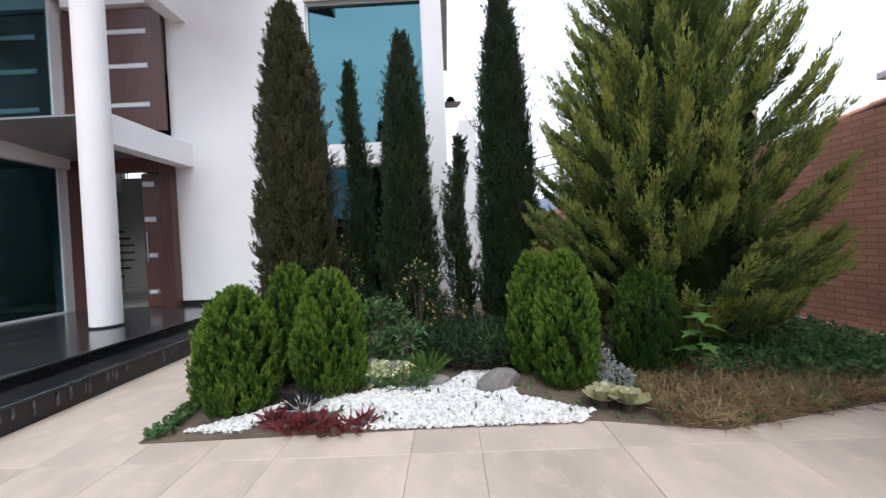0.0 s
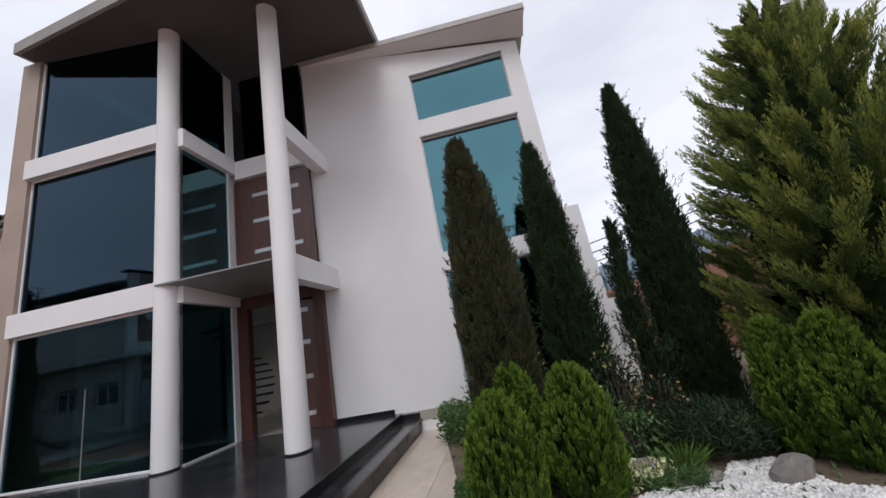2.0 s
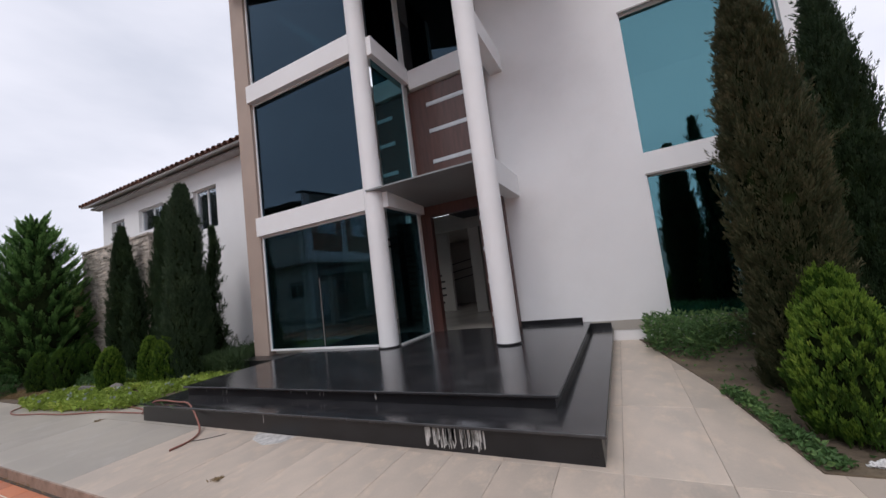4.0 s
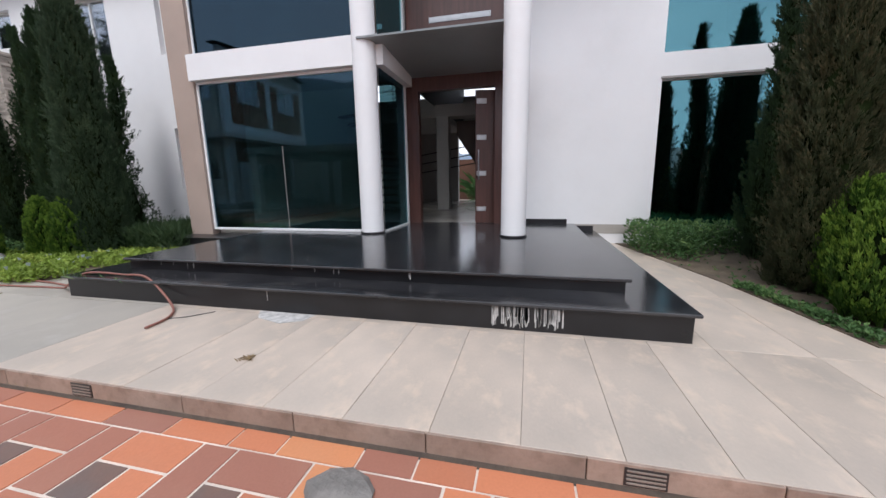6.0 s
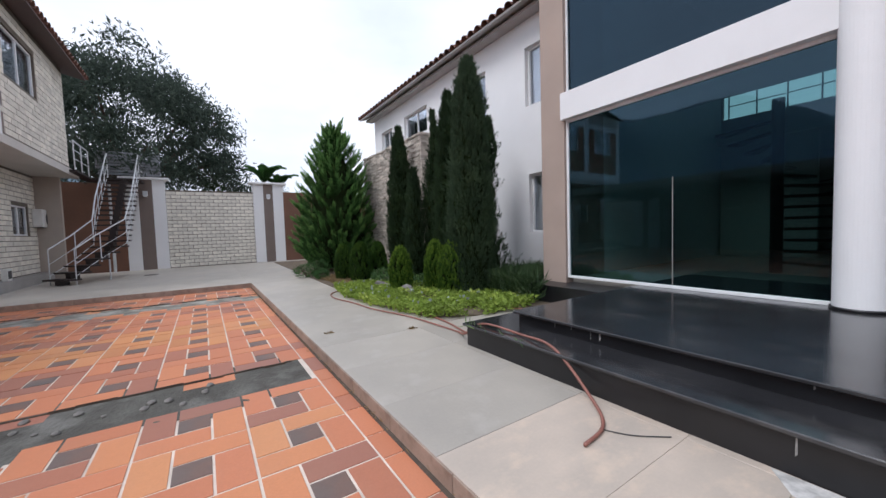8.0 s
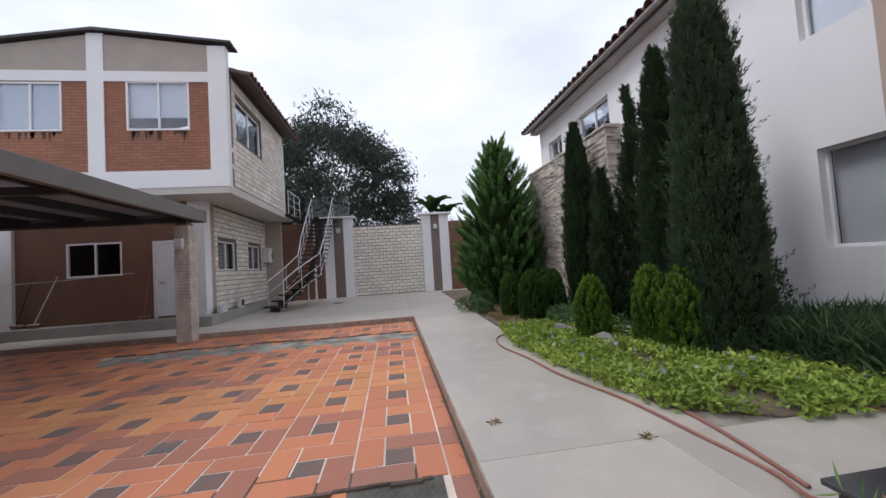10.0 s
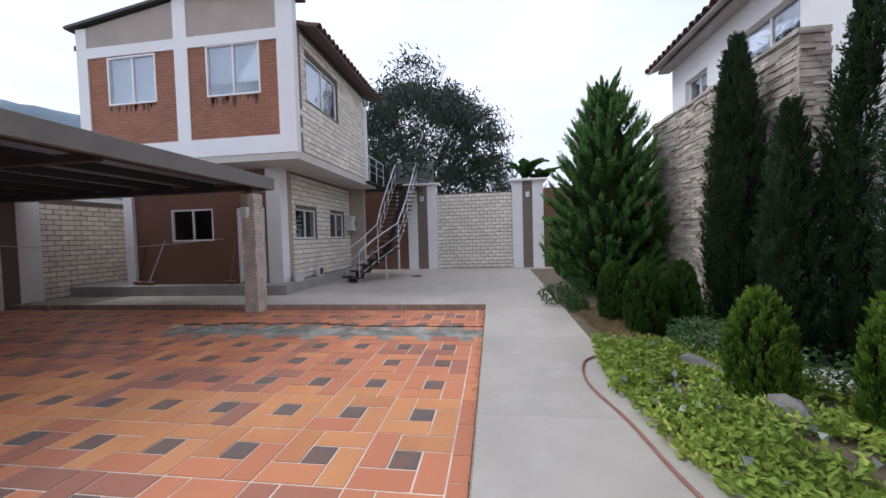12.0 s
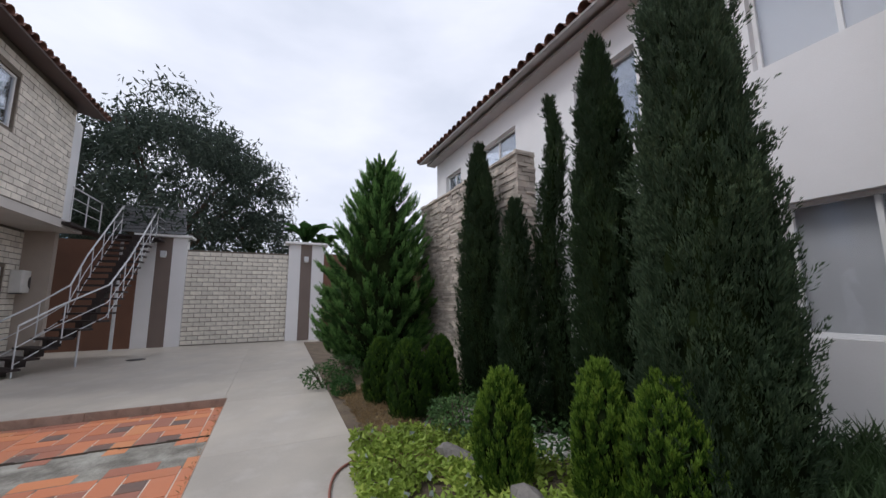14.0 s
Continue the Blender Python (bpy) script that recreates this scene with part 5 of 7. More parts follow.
def bushy(name, x, y, r, h, n, size, material, seed, label, group="", extra=None):
    """A leafy shrub: stems and many separate leaves."""
    rng = np.random.default_rng(seed)
    t = thing(name, label, "shrub", (x, y, 0.0), group)
    for i in range(6):
        a = rng.uniform(0, 6.28)
        part("stem", tube([(0, 0, 0), (0.3 * r * math.cos(a), 0.3 * r * math.sin(a), 0.5 * h), (0.6 * r * math.cos(a), 0.6 * r * math.sin(a), 0.9 * h)], [0.012, 0.009, 0.004], 5), BARK, t)
    d = rng.normal(0, 1, (n, 3))
    d = unit(d) * rng.uniform(0.45, 1.0, (n, 1)) ** 0.6
    base = d * np.array([r, r, h * 0.5]) + np.array([0, 0, h * 0.52])
    blades("leaves", base, d + rng.normal(0, 0.7, (n, 3)), rng.uniform(0.7, 1.3, n) * size, size * 0.55, material, t, rng, 0.1)
    if extra:
        m2, n2, s2 = extra
        e = unit(rng.normal(0, 1, (n2, 3))) * np.array([r, r, h * 0.5]) + np.array([0, 0, h * 0.55])
        blades("blossoms", e, rng.normal(0, 1, (n2, 3)), s2, s2 * 0.8, m2, t, rng)
    return t


def gravel(name, poly, n, seed, label):
    """White pebbles: many small uneven stones."""
    rng = np.random.default_rng(seed)
    q = scatter(poly, n, rng)
    n = len(q)
    o = np.array([[1, 0, 0], [-1, 0, 0], [0, 1, 0], [0, -1, 0], [0, 0, 1], [0, 0, -1.0]])
    f = np.array([[0, 2, 4], [2, 1, 4], [1, 3, 4], [3, 0, 4], [2, 0, 5], [1, 2, 5], [3, 1, 5], [0, 3, 5]])
    s = rng.uniform(0.010, 0.023, (n, 1, 1)) * rng.uniform(0.6, 1.4, (n, 6, 1)) * np.array([1.2, 0.9, 0.7])
    a = rng.uniform(0, 6.28, n)
    c, d = np.cos(a)[:, None], np.sin(a)[:, None]
    p = o[None] * s
    p = np.stack([c * p[..., 0] - d * p[..., 1], d * p[..., 0] + c * p[..., 1], p[..., 2]], 2)
    p += np.column_stack([q, rng.uniform(0.014, 0.034, n)])[:, None, :]
    ob = from_arrays(name, p.reshape(-1, 3), (np.arange(n)[:, None, None] * 6 + f[None]).reshape(-1, 3), PEBBLE, None, False)
    return tagged(ob, label, "gravel", kind="stuff")


def rock(name, x, y, sx, sy, sz, seed, label, tilt=(0, 0, 0), material=None):
    rng = np.random.default_rng(seed)
    bm = bmesh.new()
    bmesh.ops.create_icosphere(bm, subdivisions=2, radius=1)
    for v in bm.verts:
        v.co *= 1 + 0.22 * noise.noise(v.co * 1.7 + Vector((seed, 0, 0)))
        v.co = Vector((v.co.x * sx, v.co.y * sy, v.co.z * sz))
    ob = part(name, bm, material or STONE_GREY)
    ob.location, ob.rotation_euler = (x, y, sz * 0.45), tilt
    return tagged(ob, label, "rock", group="garden rocks")


GRAVEL_POLY = [(-1.7, 3.02), (-1.15, 3.06), (-0.95, 3.45), (-0.35, 3.5), (-0.3, 3.15), (1.84, 3.42), (2.0, 3.62), (1.4, 3.9), (1.35, 4.6), (0.9, 4.55), (0.6, 4.1), (0.0, 4.05), (-0.3, 3.85), (-0.9, 3.8), (-1.2, 3.4)]
gravel("white_gravel", east_poly(GRAVEL_POLY), 11000, 60, "white pebble gravel in the front bed")
gravel("white_gravel_side", [(-15.2, 4.0), (-13.9, 4.1), (-13.8, 5.0), (-15.3, 4.9)], 1800, 61, "sparse white pebbles among the side planting")
for i in range(11):
    x, y = (-0.95 + 0.085 * i) + 0.05 * math.sin(7 * i), 3.17 + 0.06 * math.cos(5 * i)
    tuft("bromeliad", *east(x, y), 0.16, 0.17, 26, RED_LEAF, 70 + i, "small dark red spiky bromeliad", "plant", 0.028, 1.1, "red bromeliads")
tuft("bromeliad", *east(-0.75, 3.5), 0.22, 0.28, 40, leaf_mat("dark_grass_leaf", (0.035, 0.035, 0.04), (0.07, 0.075, 0.07)), 83, "dark narrow-leaved grass clump", "plant", 0.02)


def rosette(x, y, r, seed):
    rng = random.Random(seed)
    t = thing("succulent", "pale green fleshy rosette succulent with yellowing edges", "plant", (x, y, 0.02), "succulents")
    part("root", cone(bmesh.new(), (0, 0, -0.02), (0, 0, 0.05), 0.05, 0.04, 8), BARK, t)
    for k in range(3):
        m = 9 - 2 * k
        for i in range(m):
            a = 6.2832 * (i + 0.5 * k) / m + rng.uniform(-0.1, 0.1)
            L, tilt = r * (1 - 0.25 * k), 0.35 + 0.4 * k
            bm = bmesh.new()
            rows = []
            for s in range(6):
                q = s / 5
                w = 0.36 * L * math.sin(math.pi * min(0.98, 0.12 + 0.78 * q)) ** 0.7
                c = (L * q * math.cos(tilt * (1 + 0.4 * q)), 0.04 + L * q * math.sin(tilt * (1 + 0.4 * q)) * 0.9)
                rows.append([bm.verts.new((c[0] * math.cos(a) - e * w * math.sin(a), c[0] * math.sin(a) + e * w * math.cos(a), c[1] + 0.12 * w * abs(e))) for e in (-1, 0, 1)])
            for ra, rb in zip(rows, rows[1:]):
                for e in range(2):
                    bm.faces.new((ra[e], ra[e + 1], rb[e + 1], rb[e]))
            bmesh.ops.solidify(bm, geom=bm.faces[:], thickness=0.006)
            part("leaf", bm, SUCCULENT, t, smooth=True)
    return t


for i, (x, y, r) in enumerate(((2.12, 3.72, 0.17), (2.32, 3.66, 0.19), (2.22, 3.86, 0.15))):
    rosette(*east(x, y), r, i)
for i, (x, y, r, h) in enumerate(((2.30, 4.2, 0.13, 0.4), (2.18, 4.38, 0.14, 0.55), (2.42, 4.05, 0.12, 0.25))):
    bushy("silver_plant", *east(x, y), r, h, 420, 0.035, SILVER, 90 + i, "silvery woolly-leaved plant beside the thuja", "silver plants")
rock("rock", *east(1.22, 4.12), 0.24, 0.12, 0.13, 1, "smooth grey slab-like rock on the gravel", (0.25, -0.15, 0.5))
rock("rock", *east(0.05, 4.45), 0.22, 0.16, 0.12, 2, "rough brown-grey rock among the plants", (0, 0, 0.3))
rock("rock", *east(0.45, 4.22), 0.25, 0.12, 0.06, 3, "low flat grey rock at the edge of the gravel", (0, 0, 0.2))
rock("rock", *east(-0.25, 4.55), 0.13, 0.12, 0.11, 4, "small rounded grey rock", (0, 0, 0.8))
bushy("leafy_shrub", *east(-0.25, 5.15), 0.36, 0.75, 420, 0.09, SHRUB, 101, "broad-leaved green shrub behind the rocks")
bushy("leafy_shrub", *east(0.15, 4.9), 0.35, 0.5, 420, 0.075, SHRUB, 102, "low broad-leaved green shrub")
bushy("flowering_shrub", *east(0.25, 5.55), 0.30, 1.15, 700, 0.06, CYPRESS, 103, "dark shrub with small pale yellow leaf tips", extra=(leaf_mat("pale_tip", (0.42, 0.38, 0.16), (0.6, 0.5, 0.25)), 90, 0.05))
bushy("flowering_shrub", *east(0.72, 5.35), 0.28, 0.75, 520, 0.06, CYPRESS, 104, "dark shrub with small orange-tipped leaves", extra=(leaf_mat("orange_tip", (0.42, 0.25, 0.10), (0.55, 0.35, 0.16)), 60, 0.05))
bushy("flowering_shrub", *east(-0.95, 5.6), 0.28, 1.5, 700, 0.06, CYPRESS, 105, "dark shrub with yellow-edged leaves beside the cypress", extra=(leaf_mat("yellow_tip", (0.45, 0.36, 0.08), (0.6, 0.5, 0.16)), 70, 0.05))
leaves("creeping_juniper", east_poly(disc(1.0, 5.15, 0.75)), 5200, 0.12, CYPRESS, 106, "low spreading dark green juniper", "ground cover", up=0.7, slim=0.2, mound=(0.85, 0.42))
tuft("grass_clump", *east(0.45, 4.45), 0.24, 0.36, 120, leaf_mat("fresh_grass", (0.12, 0.22, 0.04), (0.24, 0.34, 0.08)), 107, "fresh green grass-like clump by the rocks", "plant", 0.014)
leaves("succulent_cover", east_poly([(-0.45, 3.95), (0.2, 4.05), (0.3, 4.35), (-0.3, 4.5), (-0.6, 4.2)]), 520, 0.06, SUCCULENT, 108, "low pale yellow-green succulent leaves", "ground cover", (0.02, 0.16), 0.7, 0.75)
leaves("grassy_cover", east_poly([(-0.2, 3.95), (0.5, 3.95), (0.5, 4.25), (-0.1, 4.2)]), 400, 0.13, SHRUB, 109, "thin green and yellow grass leaves", "ground cover", (0.02, 0.12), 0.8, 0.12)
leaves("dry_grass", east_poly([(2.45, 3.42), (2.84, 3.32), (4.4, 3.86), (5.2, 4.0), (4.6, 4.7), (3.2, 4.9), (2.6, 4.3)]), 6500, 0.13, DRY_GRASS, 110, "dry brown grass at the bed's edge", "grass", (0.01, 0.09), 0.6, 0.08)
leaves("edge_weeds", east_poly([(2.45, 3.42), (2.84, 3.32), (4.4, 3.86), (5.2, 4.0), (4.6, 4.7), (3.2, 4.9), (2.6, 4.3)]), 2200, 0.055, SHRUB, 116, "small green weeds in the dry grass", "ground cover", (0.01, 0.10), 0.6, 0.5, patchy=0.08)
leaves("weedy_cover", east_poly([(3.4, 4.3), (6.0, 4.1), (6.2, 6.4), (3.6, 6.2)]), 5200, 0.075, SHRUB, 111, "low green weeds before the gate pier", "ground cover", (0.02, 0.2), 0.5, 0.55)
leaves("bed_litter", EAST, 1400, 0.06, SHRUB, 112, "sparse small leaves on the bed's soil", "ground cover", (0.01, 0.06), 0.4, 0.5)
leaves("wall_foot_shrubs", [(-2.9, 6.2), (-2.3, 5.6), (-1.9, 6.2), (-0.5, 6.8), (-0.5, 7.25), (-2.9, 7.25)], 4200, 0.09, SHRUB, 113, "green shrubs along the foot of the white wall", "ground cover", (0.02, 0.5), 0.7, 0.35)
leaves("edge_moss", [(-2.14, 2.84), (-1.98, 2.84), (-2.2, 4.4), (-2.36, 4.4)], 900, 0.05, SHRUB, 114, "low green edging plants", "ground cover", (0.01, 0.07), 0.5, 0.6)


def sapling():
    t = thing("sapling", "young plant with large lobed green leaves", "plant", (2.46, 3.42, 0.0))
    part("stem", tube([(0, 0, 0), (0.02, 0, 0.35), (-0.03, 0.02, 0.74)], [0.012, 0.01, 0.006], 6), SHRUB, t)
    rng = random.Random(8)
    for i in range(9):
        a, z = i * 2.4, 0.3 + 0.055 * i
        c, s, L = math.cos(a), math.sin(a), rng.uniform(0.16, 0.24)
        bm = bmesh.new()
        pts = [(0.05, 0), (0.25, 0.42), (0.5, 0.22), (0.7, 0.5), (0.78, 0.18), (1.15, 0), (0.78, -0.18), (0.7, -0.5), (0.5, -0.22), (0.25, -0.42)]
        prism(bm, [((u * c - v * s) * L, (u * s + v * c) * L, z + 0.12 * L * math.sin(u * 3) - 0.25 * u * L) for u, v in pts], (0, 0, 0.003))
        part("leaf", bm, leaf_mat("sapling_leaf", (0.10, 0.22, 0.05), (0.16, 0.30, 0.08)) if i == 0 else bpy.data.materials["sapling_leaf"], t)


sapling()
VINE_POLY = [(-15.3, 2.72), (-13.9, 2.50), (-12.6, 2.62), (-11.25, 2.88), (-10.85, 3.6), (-10.8, 4.4), (-10.95, 4.95), (-11.7, 4.95), (-12.6, 4.4), (-13.3, 4.4), (-14.3, 4.2), (-15.2, 3.4)]
leaves("creeping_vine", VINE_POLY, 17000, 0.068, VINE, 120, "lime green creeping vine over the bed's edge", "ground cover", (0.02, 0.15), 0.45, 0.6, patchy=-0.24)
leaves("vine_flowers", VINE_POLY, 60, 0.065, SILVER, 122, "small white flowers in the vine", "flower", (0.12, 0.18), 1.0, 1.0)
tuft("yellow_lily", -13.28, 3.46, 0.11, 0.16, 12, leaf_mat("yellow_leaf", (0.55, 0.36, 0.05), (0.7, 0.5, 0.12)), 127, "small plant with broad yellow leaves in the vine", "plant", 0.05, 1.0)
leaves("dry_grass_side", [(-17.8, 2.92), (-14.2, 2.92), (-14.0, 3.3), (-15.0, 3.6), (-17.6, 3.7)], 6000, 0.09, DRY_GRASS, 123, "dry brown weeds on the side bed", "grass", (0.01, 0.06), 0.6, 0.1)
leaves("side_bed_plants", [(-17, 4.0), (-14.6, 3.6), (-12, 5.2), (-11.5, 6.4), (-17, 6.4)], 4500, 0.08, SHRUB, 124, "mixed low green plants under the cypresses", "ground cover", (0.02, 0.28), 0.5, 0.5)
leaves("spiky_hedge", [(-12.3, 4.75), (-10.95, 4.75), (-10.9, 5.05), (-11.45, 5.1), (-11.45, 6.5), (-12.3, 6.5)], 4200, 0.26, leaf_mat("rosemary_leaf", (0.05, 0.09, 0.035), (0.11, 0.16, 0.07)), 125, "dark green spiky rosemary-like hedge by the fin wall", "hedge", (0.02, 0.42), 1.3, 0.08)
for i, (x, y, r, h) in enumerate(((-15.0, 3.9, 0.34, 0.42), (-14.6, 4.25, 0.3, 0.36), (-18.1, 2.75, 0.42, 0.42), (-17.3, 2.98, 0.2, 0.3), (-18.5, 3.2, 0.4, 0.5))):
    bushy("low_shrub", x, y, r, h, 700, 0.05, SHRUB if i < 2 else CEDAR_GREEN, 130 + i, "low grey-green spreading shrub" if i < 2 else "wild green shrub at the end of the bed", "low shrubs")
rock("rock", -14.12, 3.58, 0.34, 0.13, 0.10, 6, "long smooth grey stone leaning in the vine", (0.1, 0.5, 0.9))
rock("rock", -13.25, 3.62, 0.16, 0.13, 0.16, 7, "dark upright stone in the vine", (0.2, 0.2, 0.4))
rock("rock", -15.1, 4.15, 0.22, 0.18, 0.16, 8, "rough brownish rock in the side bed", (0, 0, 0.5))


# ---- hose ----
t = thing("garden_hose", "thin red rubber garden hose lying across walkway and step", "hose")
keys = [(-8.0, 2.0, 0.016), (-8.06, 2.28, 0.017), (-8.3, 2.5, 0.05), (-8.75, 2.64, 0.27), (-9.2, 2.72, 0.268), (-9.75, 2.70, 0.268), (-10.05, 2.66, 0.1), (-10.4, 2.82, 0.017), (-10.9, 2.79, 0.017), (-11.6, 2.72, 0.017), (-12.4, 2.52, 0.017), (-13.2, 2.44, 0.017), (-13.9, 2.32, 0.017), (-14.45, 2.40, 0.017), (-14.72, 2.6, 0.017), (-14.74, 2.85, 0.03), (-14.9, 3.1, 0.03)]
part("hose", tube(curve_points(keys, 8), 0.012, 8), HOSE, t, smooth=True)
part("hose", tube(curve_points([(-10.25, 2.86, 0.017), (-10.9, 2.98, 0.017), (-11.6, 3.0, 0.017), (-12.3, 2.86, 0.017), (-12.9, 2.75, 0.03), (-13.5, 2.8, 0.03)], 8), 0.013, 8), HOSE, t, smooth=True)
part("hose", tube(curve_points([(-9.9, 4.7, 0.017), (-10.3, 4.6, 0.017), (-10.7, 4.38, 0.017), (-11.05, 4.2, 0.03)], 8), 0.012, 8), HOSE, t, smooth=True)
part("cord", tube(curve_points([(-8.06, 2.24, 0.006), (-7.9, 2.33, 0.006), (-7.75, 2.5, 0.006)], 6), 0.004, 5), DARK_METAL, t, "thin dark cord")


# ---- outside stairs of the guest house ----
def outer_stairs():
    """A straight upper flight and a lower flight that swings out towards the court."""
    t = thing("outer_stairs", "open steel stairs with dark red treads and pale rails", "stairs")
    n, top, kink = 20, 3.78, 0.28
    foot, bend, head = Vector((-22.1, -3.55)), Vector((-23.3, -2.48)), Vector((-26.0, -2.35))

    def at(s, off=0.0):
        lo = s < kink
        p = foot.lerp(bend, s / kink) if lo else bend.lerp(head, (s - kink) / (1 - kink))
        w0, w1 = (bend - foot).normalized(), (head - bend).normalized()
        way = w0.lerp(w1, min(1.0, max(0.0, (s - 0.18) / 0.2))).normalized()
        return (p.x - way.y * off, p.y + way.x * off, top * s, way)
    for i in range(n):
        x, y, z, way = at((i + 0.5) / n)
        z = top * (i + 1) / n
        q = [(x + way.x * a * 0.16 - way.y * b * 0.5, y + way.y * a * 0.16 + way.x * b * 0.5, z - 0.05) for a, b in ((-1, -1), (1, -1), (1, 1), (-1, 1))]
        part("tread", prism(bmesh.new(), q, (0, 0, 0.05)), RUST_STEEL, t, "dark red steel tread")
        q = [(x + way.x * a * 0.13 - way.y * b * 0.09, y + way.y * a * 0.13 + way.x * b * 0.09, z - 0.22) for a, b in ((-1, -1), (1, -1), (1, 1), (-1, 1))]
        part("stringer", prism(bmesh.new(), q, (0, 0, 0.17)), RUST_STEEL, t)
    part("landing", solid(-26.8, -26.0, -3.6, -1.8, top - 0.08, top, bevel=0.006), RUST_STEEL, t)
    part("landing", solid(-26.0, -24.0, -3.78, -3.3, top - 0.08, top, bevel=0.006), RUST_STEEL, t)
    for off in (-0.48, 0.48):
        for h, r in ((0.98, 0.022), (0.52, 0.011), (0.16, 0.011)):
            part("handrail" if r > 0.02 else "rail", tube([(*at(s, off)[:2], at(s, off)[2] + h) for s in (0.03, 0.14, kink, 0.5, 0.75, 1.0)], r, 8), PALE_METAL, t)
        for s in (0.03, 0.16, 0.3, 0.44, 0.58, 0.72, 0.86, 1.0):
            x, y, z, way = at(s, off)
            part("baluster", bar((x, y, 0.0 if s < 0.05 else z + 0.04), (x, y, z + 0.98), 0.014, 8), PALE_METAL, t)
    for h, r in ((1.0, 0.022), (0.7, 0.012), (0.4, 0.012)):
        part("rail", tube([(-26.1, -1.85, top + h), (-26.78, -1.85, top + h)], r, 8), PALE_METAL, t)
        part("rail", tube([(-26.0, -3.36, top + h), (-24.05, -3.36, top + h)], r, 8), PALE_METAL, t)
    for x in (-24.1, -25.0, -25.95):
        part("baluster", bar((x, -3.36, top), (x, -3.36, top + 1.02), 0.018, 8), PALE_METAL, t)
    part("prop", bar((-23.1, -2.5, 0), (-23.1, -2.5, 0.95), 0.022, 8), PALE_METAL, t)
    part("prop", bar((-26.5, -2.9, 0), (-26.5, -2.9, top - 0.08), 0.05, 8), PALE_METAL, t)
    return t


outer_stairs()
t = thing("slatted_screen", "grey slatted metal screen on top of the pier", "screen", (WGX - 0.08, 0, 3.99))
for i in range(8):
    part("slat", solid(-0.02, 0.02, -3.36, -1.24, 0.08 + i * 0.125, 0.18 + i * 0.125, bevel=0.004), mat("slate_grey_slat", (0.24, 0.25, 0.27), 0.6, 0.1, 4, 50, 0.05) if i == 0 else bpy.data.materials["slate_grey_slat"], t)
for y in (-3.3, -2.3, -1.3):
    part("post", solid(-0.05, -0.021, y - 0.03, y + 0.03, 0.0, 1.1), DARK_METAL, t)

t = thing("air_conditioner", "white air conditioner unit on the wall", "air conditioner", (-25.0, HYL, 2.15))
part("casing", solid(-0.38, 0.38, 0, 0.26, -0.3, 0.32, bevel=0.02), PORCELAIN, t)
part("grille", cone(bmesh.new(), (-0.1, 0.262, 0.0), (-0.1, 0.275, 0.0), 0.2, 0.2, 24), DARK_METAL, t, "round dark fan grille")
part("bracket", solid(-0.3, -0.26, 0, 0.26, -0.33, -0.3), DARK_METAL, t)
part("bracket", solid(0.26, 0.30, 0, 0.26, -0.33, -0.3), DARK_METAL, t)


def wall_lamp(x, y, z, facing):
    t = thing("wall_lamp", "small grey box wall lamp, switched off", "lamp", (x, y, z), "wall lamps")
    part("plate", solid(0, 0.03 * facing, -0.06, 0.06, -0.1, 0.1), PALE_METAL, t)
    part("shade", solid(0.03 * facing, 0.15 * facing, -0.085, 0.085, -0.11, 0.10, bevel=0.012), PALE_METAL, t)
    part("glass", solid(0.05 * facing, 0.13 * facing, -0.065, 0.065, -0.14, -0.11), PORCELAIN, t)


wall_lamp(GX + 0.02, 3.85, 2.75, -1)
wall_lamp(WGX + 0.10, 3.02, 3.3, 1)
wall_lamp(WGX + 0.10, -1.8, 3.3, 1)
wall_lamp(-17.81, -4.14, 2.2, 1)


def socket(x, y, z):
    t = thing("wall_socket", "small pale wall socket plate", "socket", (x, y, z), "wall sockets")
    part("plate", solid(-0.012, 0, -0.055, 0.055, -0.06, 0.06, bevel=0.004), PORCELAIN, t)
    part("insert", solid(-0.016, -0.012, -0.025, 0.025, -0.04, 0.04), CONCRETE, t)


socket(GX + 0.02, 3.78, 1.17), socket(GX + 0.02, 3.92, 1.17), socket(GX + 0.02, 3.85, 0.31)


def broom(x, y, z, lean, colour, seed):
    t = thing("broom", "long-handled broom leaning on the wall", "broom", (x, y, z), "brooms")
    part("stick", bar((0, 0, 0.12), (-0.15, lean, 1.35), 0.013, 8), colour, t)
    part("head", solid(-0.03, 0.03, -0.16, 0.16, 0.07, 0.13, bevel=0.01), HOSE, t)
    rng = np.random.default_rng(seed)
    b = np.column_stack([rng.uniform(-0.02, 0.02, 160), rng.uniform(-0.15, 0.15, 160), np.full(160, 0.08)])
    blades("bristles", b, np.column_stack([rng.normal(0, 0.1, 160), rng.normal(0, 0.1, 160), np.full(160, -1.0)]), 0.075, 0.008, DRY_GRASS, t, rng)


broom(-19.6, -8.72, 0.28, 0.45, PALE_METAL, 1)
broom(-19.7, -6.15, 0.28, 0.1, HOSE, 2)
broom(-19.7, -9.2, 0.28, 0.25, DARK_METAL, 3)


def bucket(x, y, z, r, h, m, label):
    t = thing("bucket", label, "bucket", (x, y, z), "buckets")
    part("body", cone(bmesh.new(), (0, 0, 0), (0, 0, h), r * 0.8, r, 18), m, t)
    part("rim", cone(bmesh.new(), (0, 0, h), (0, 0, h + 0.015), r * 1.06, r * 1.06, 18), m, t)


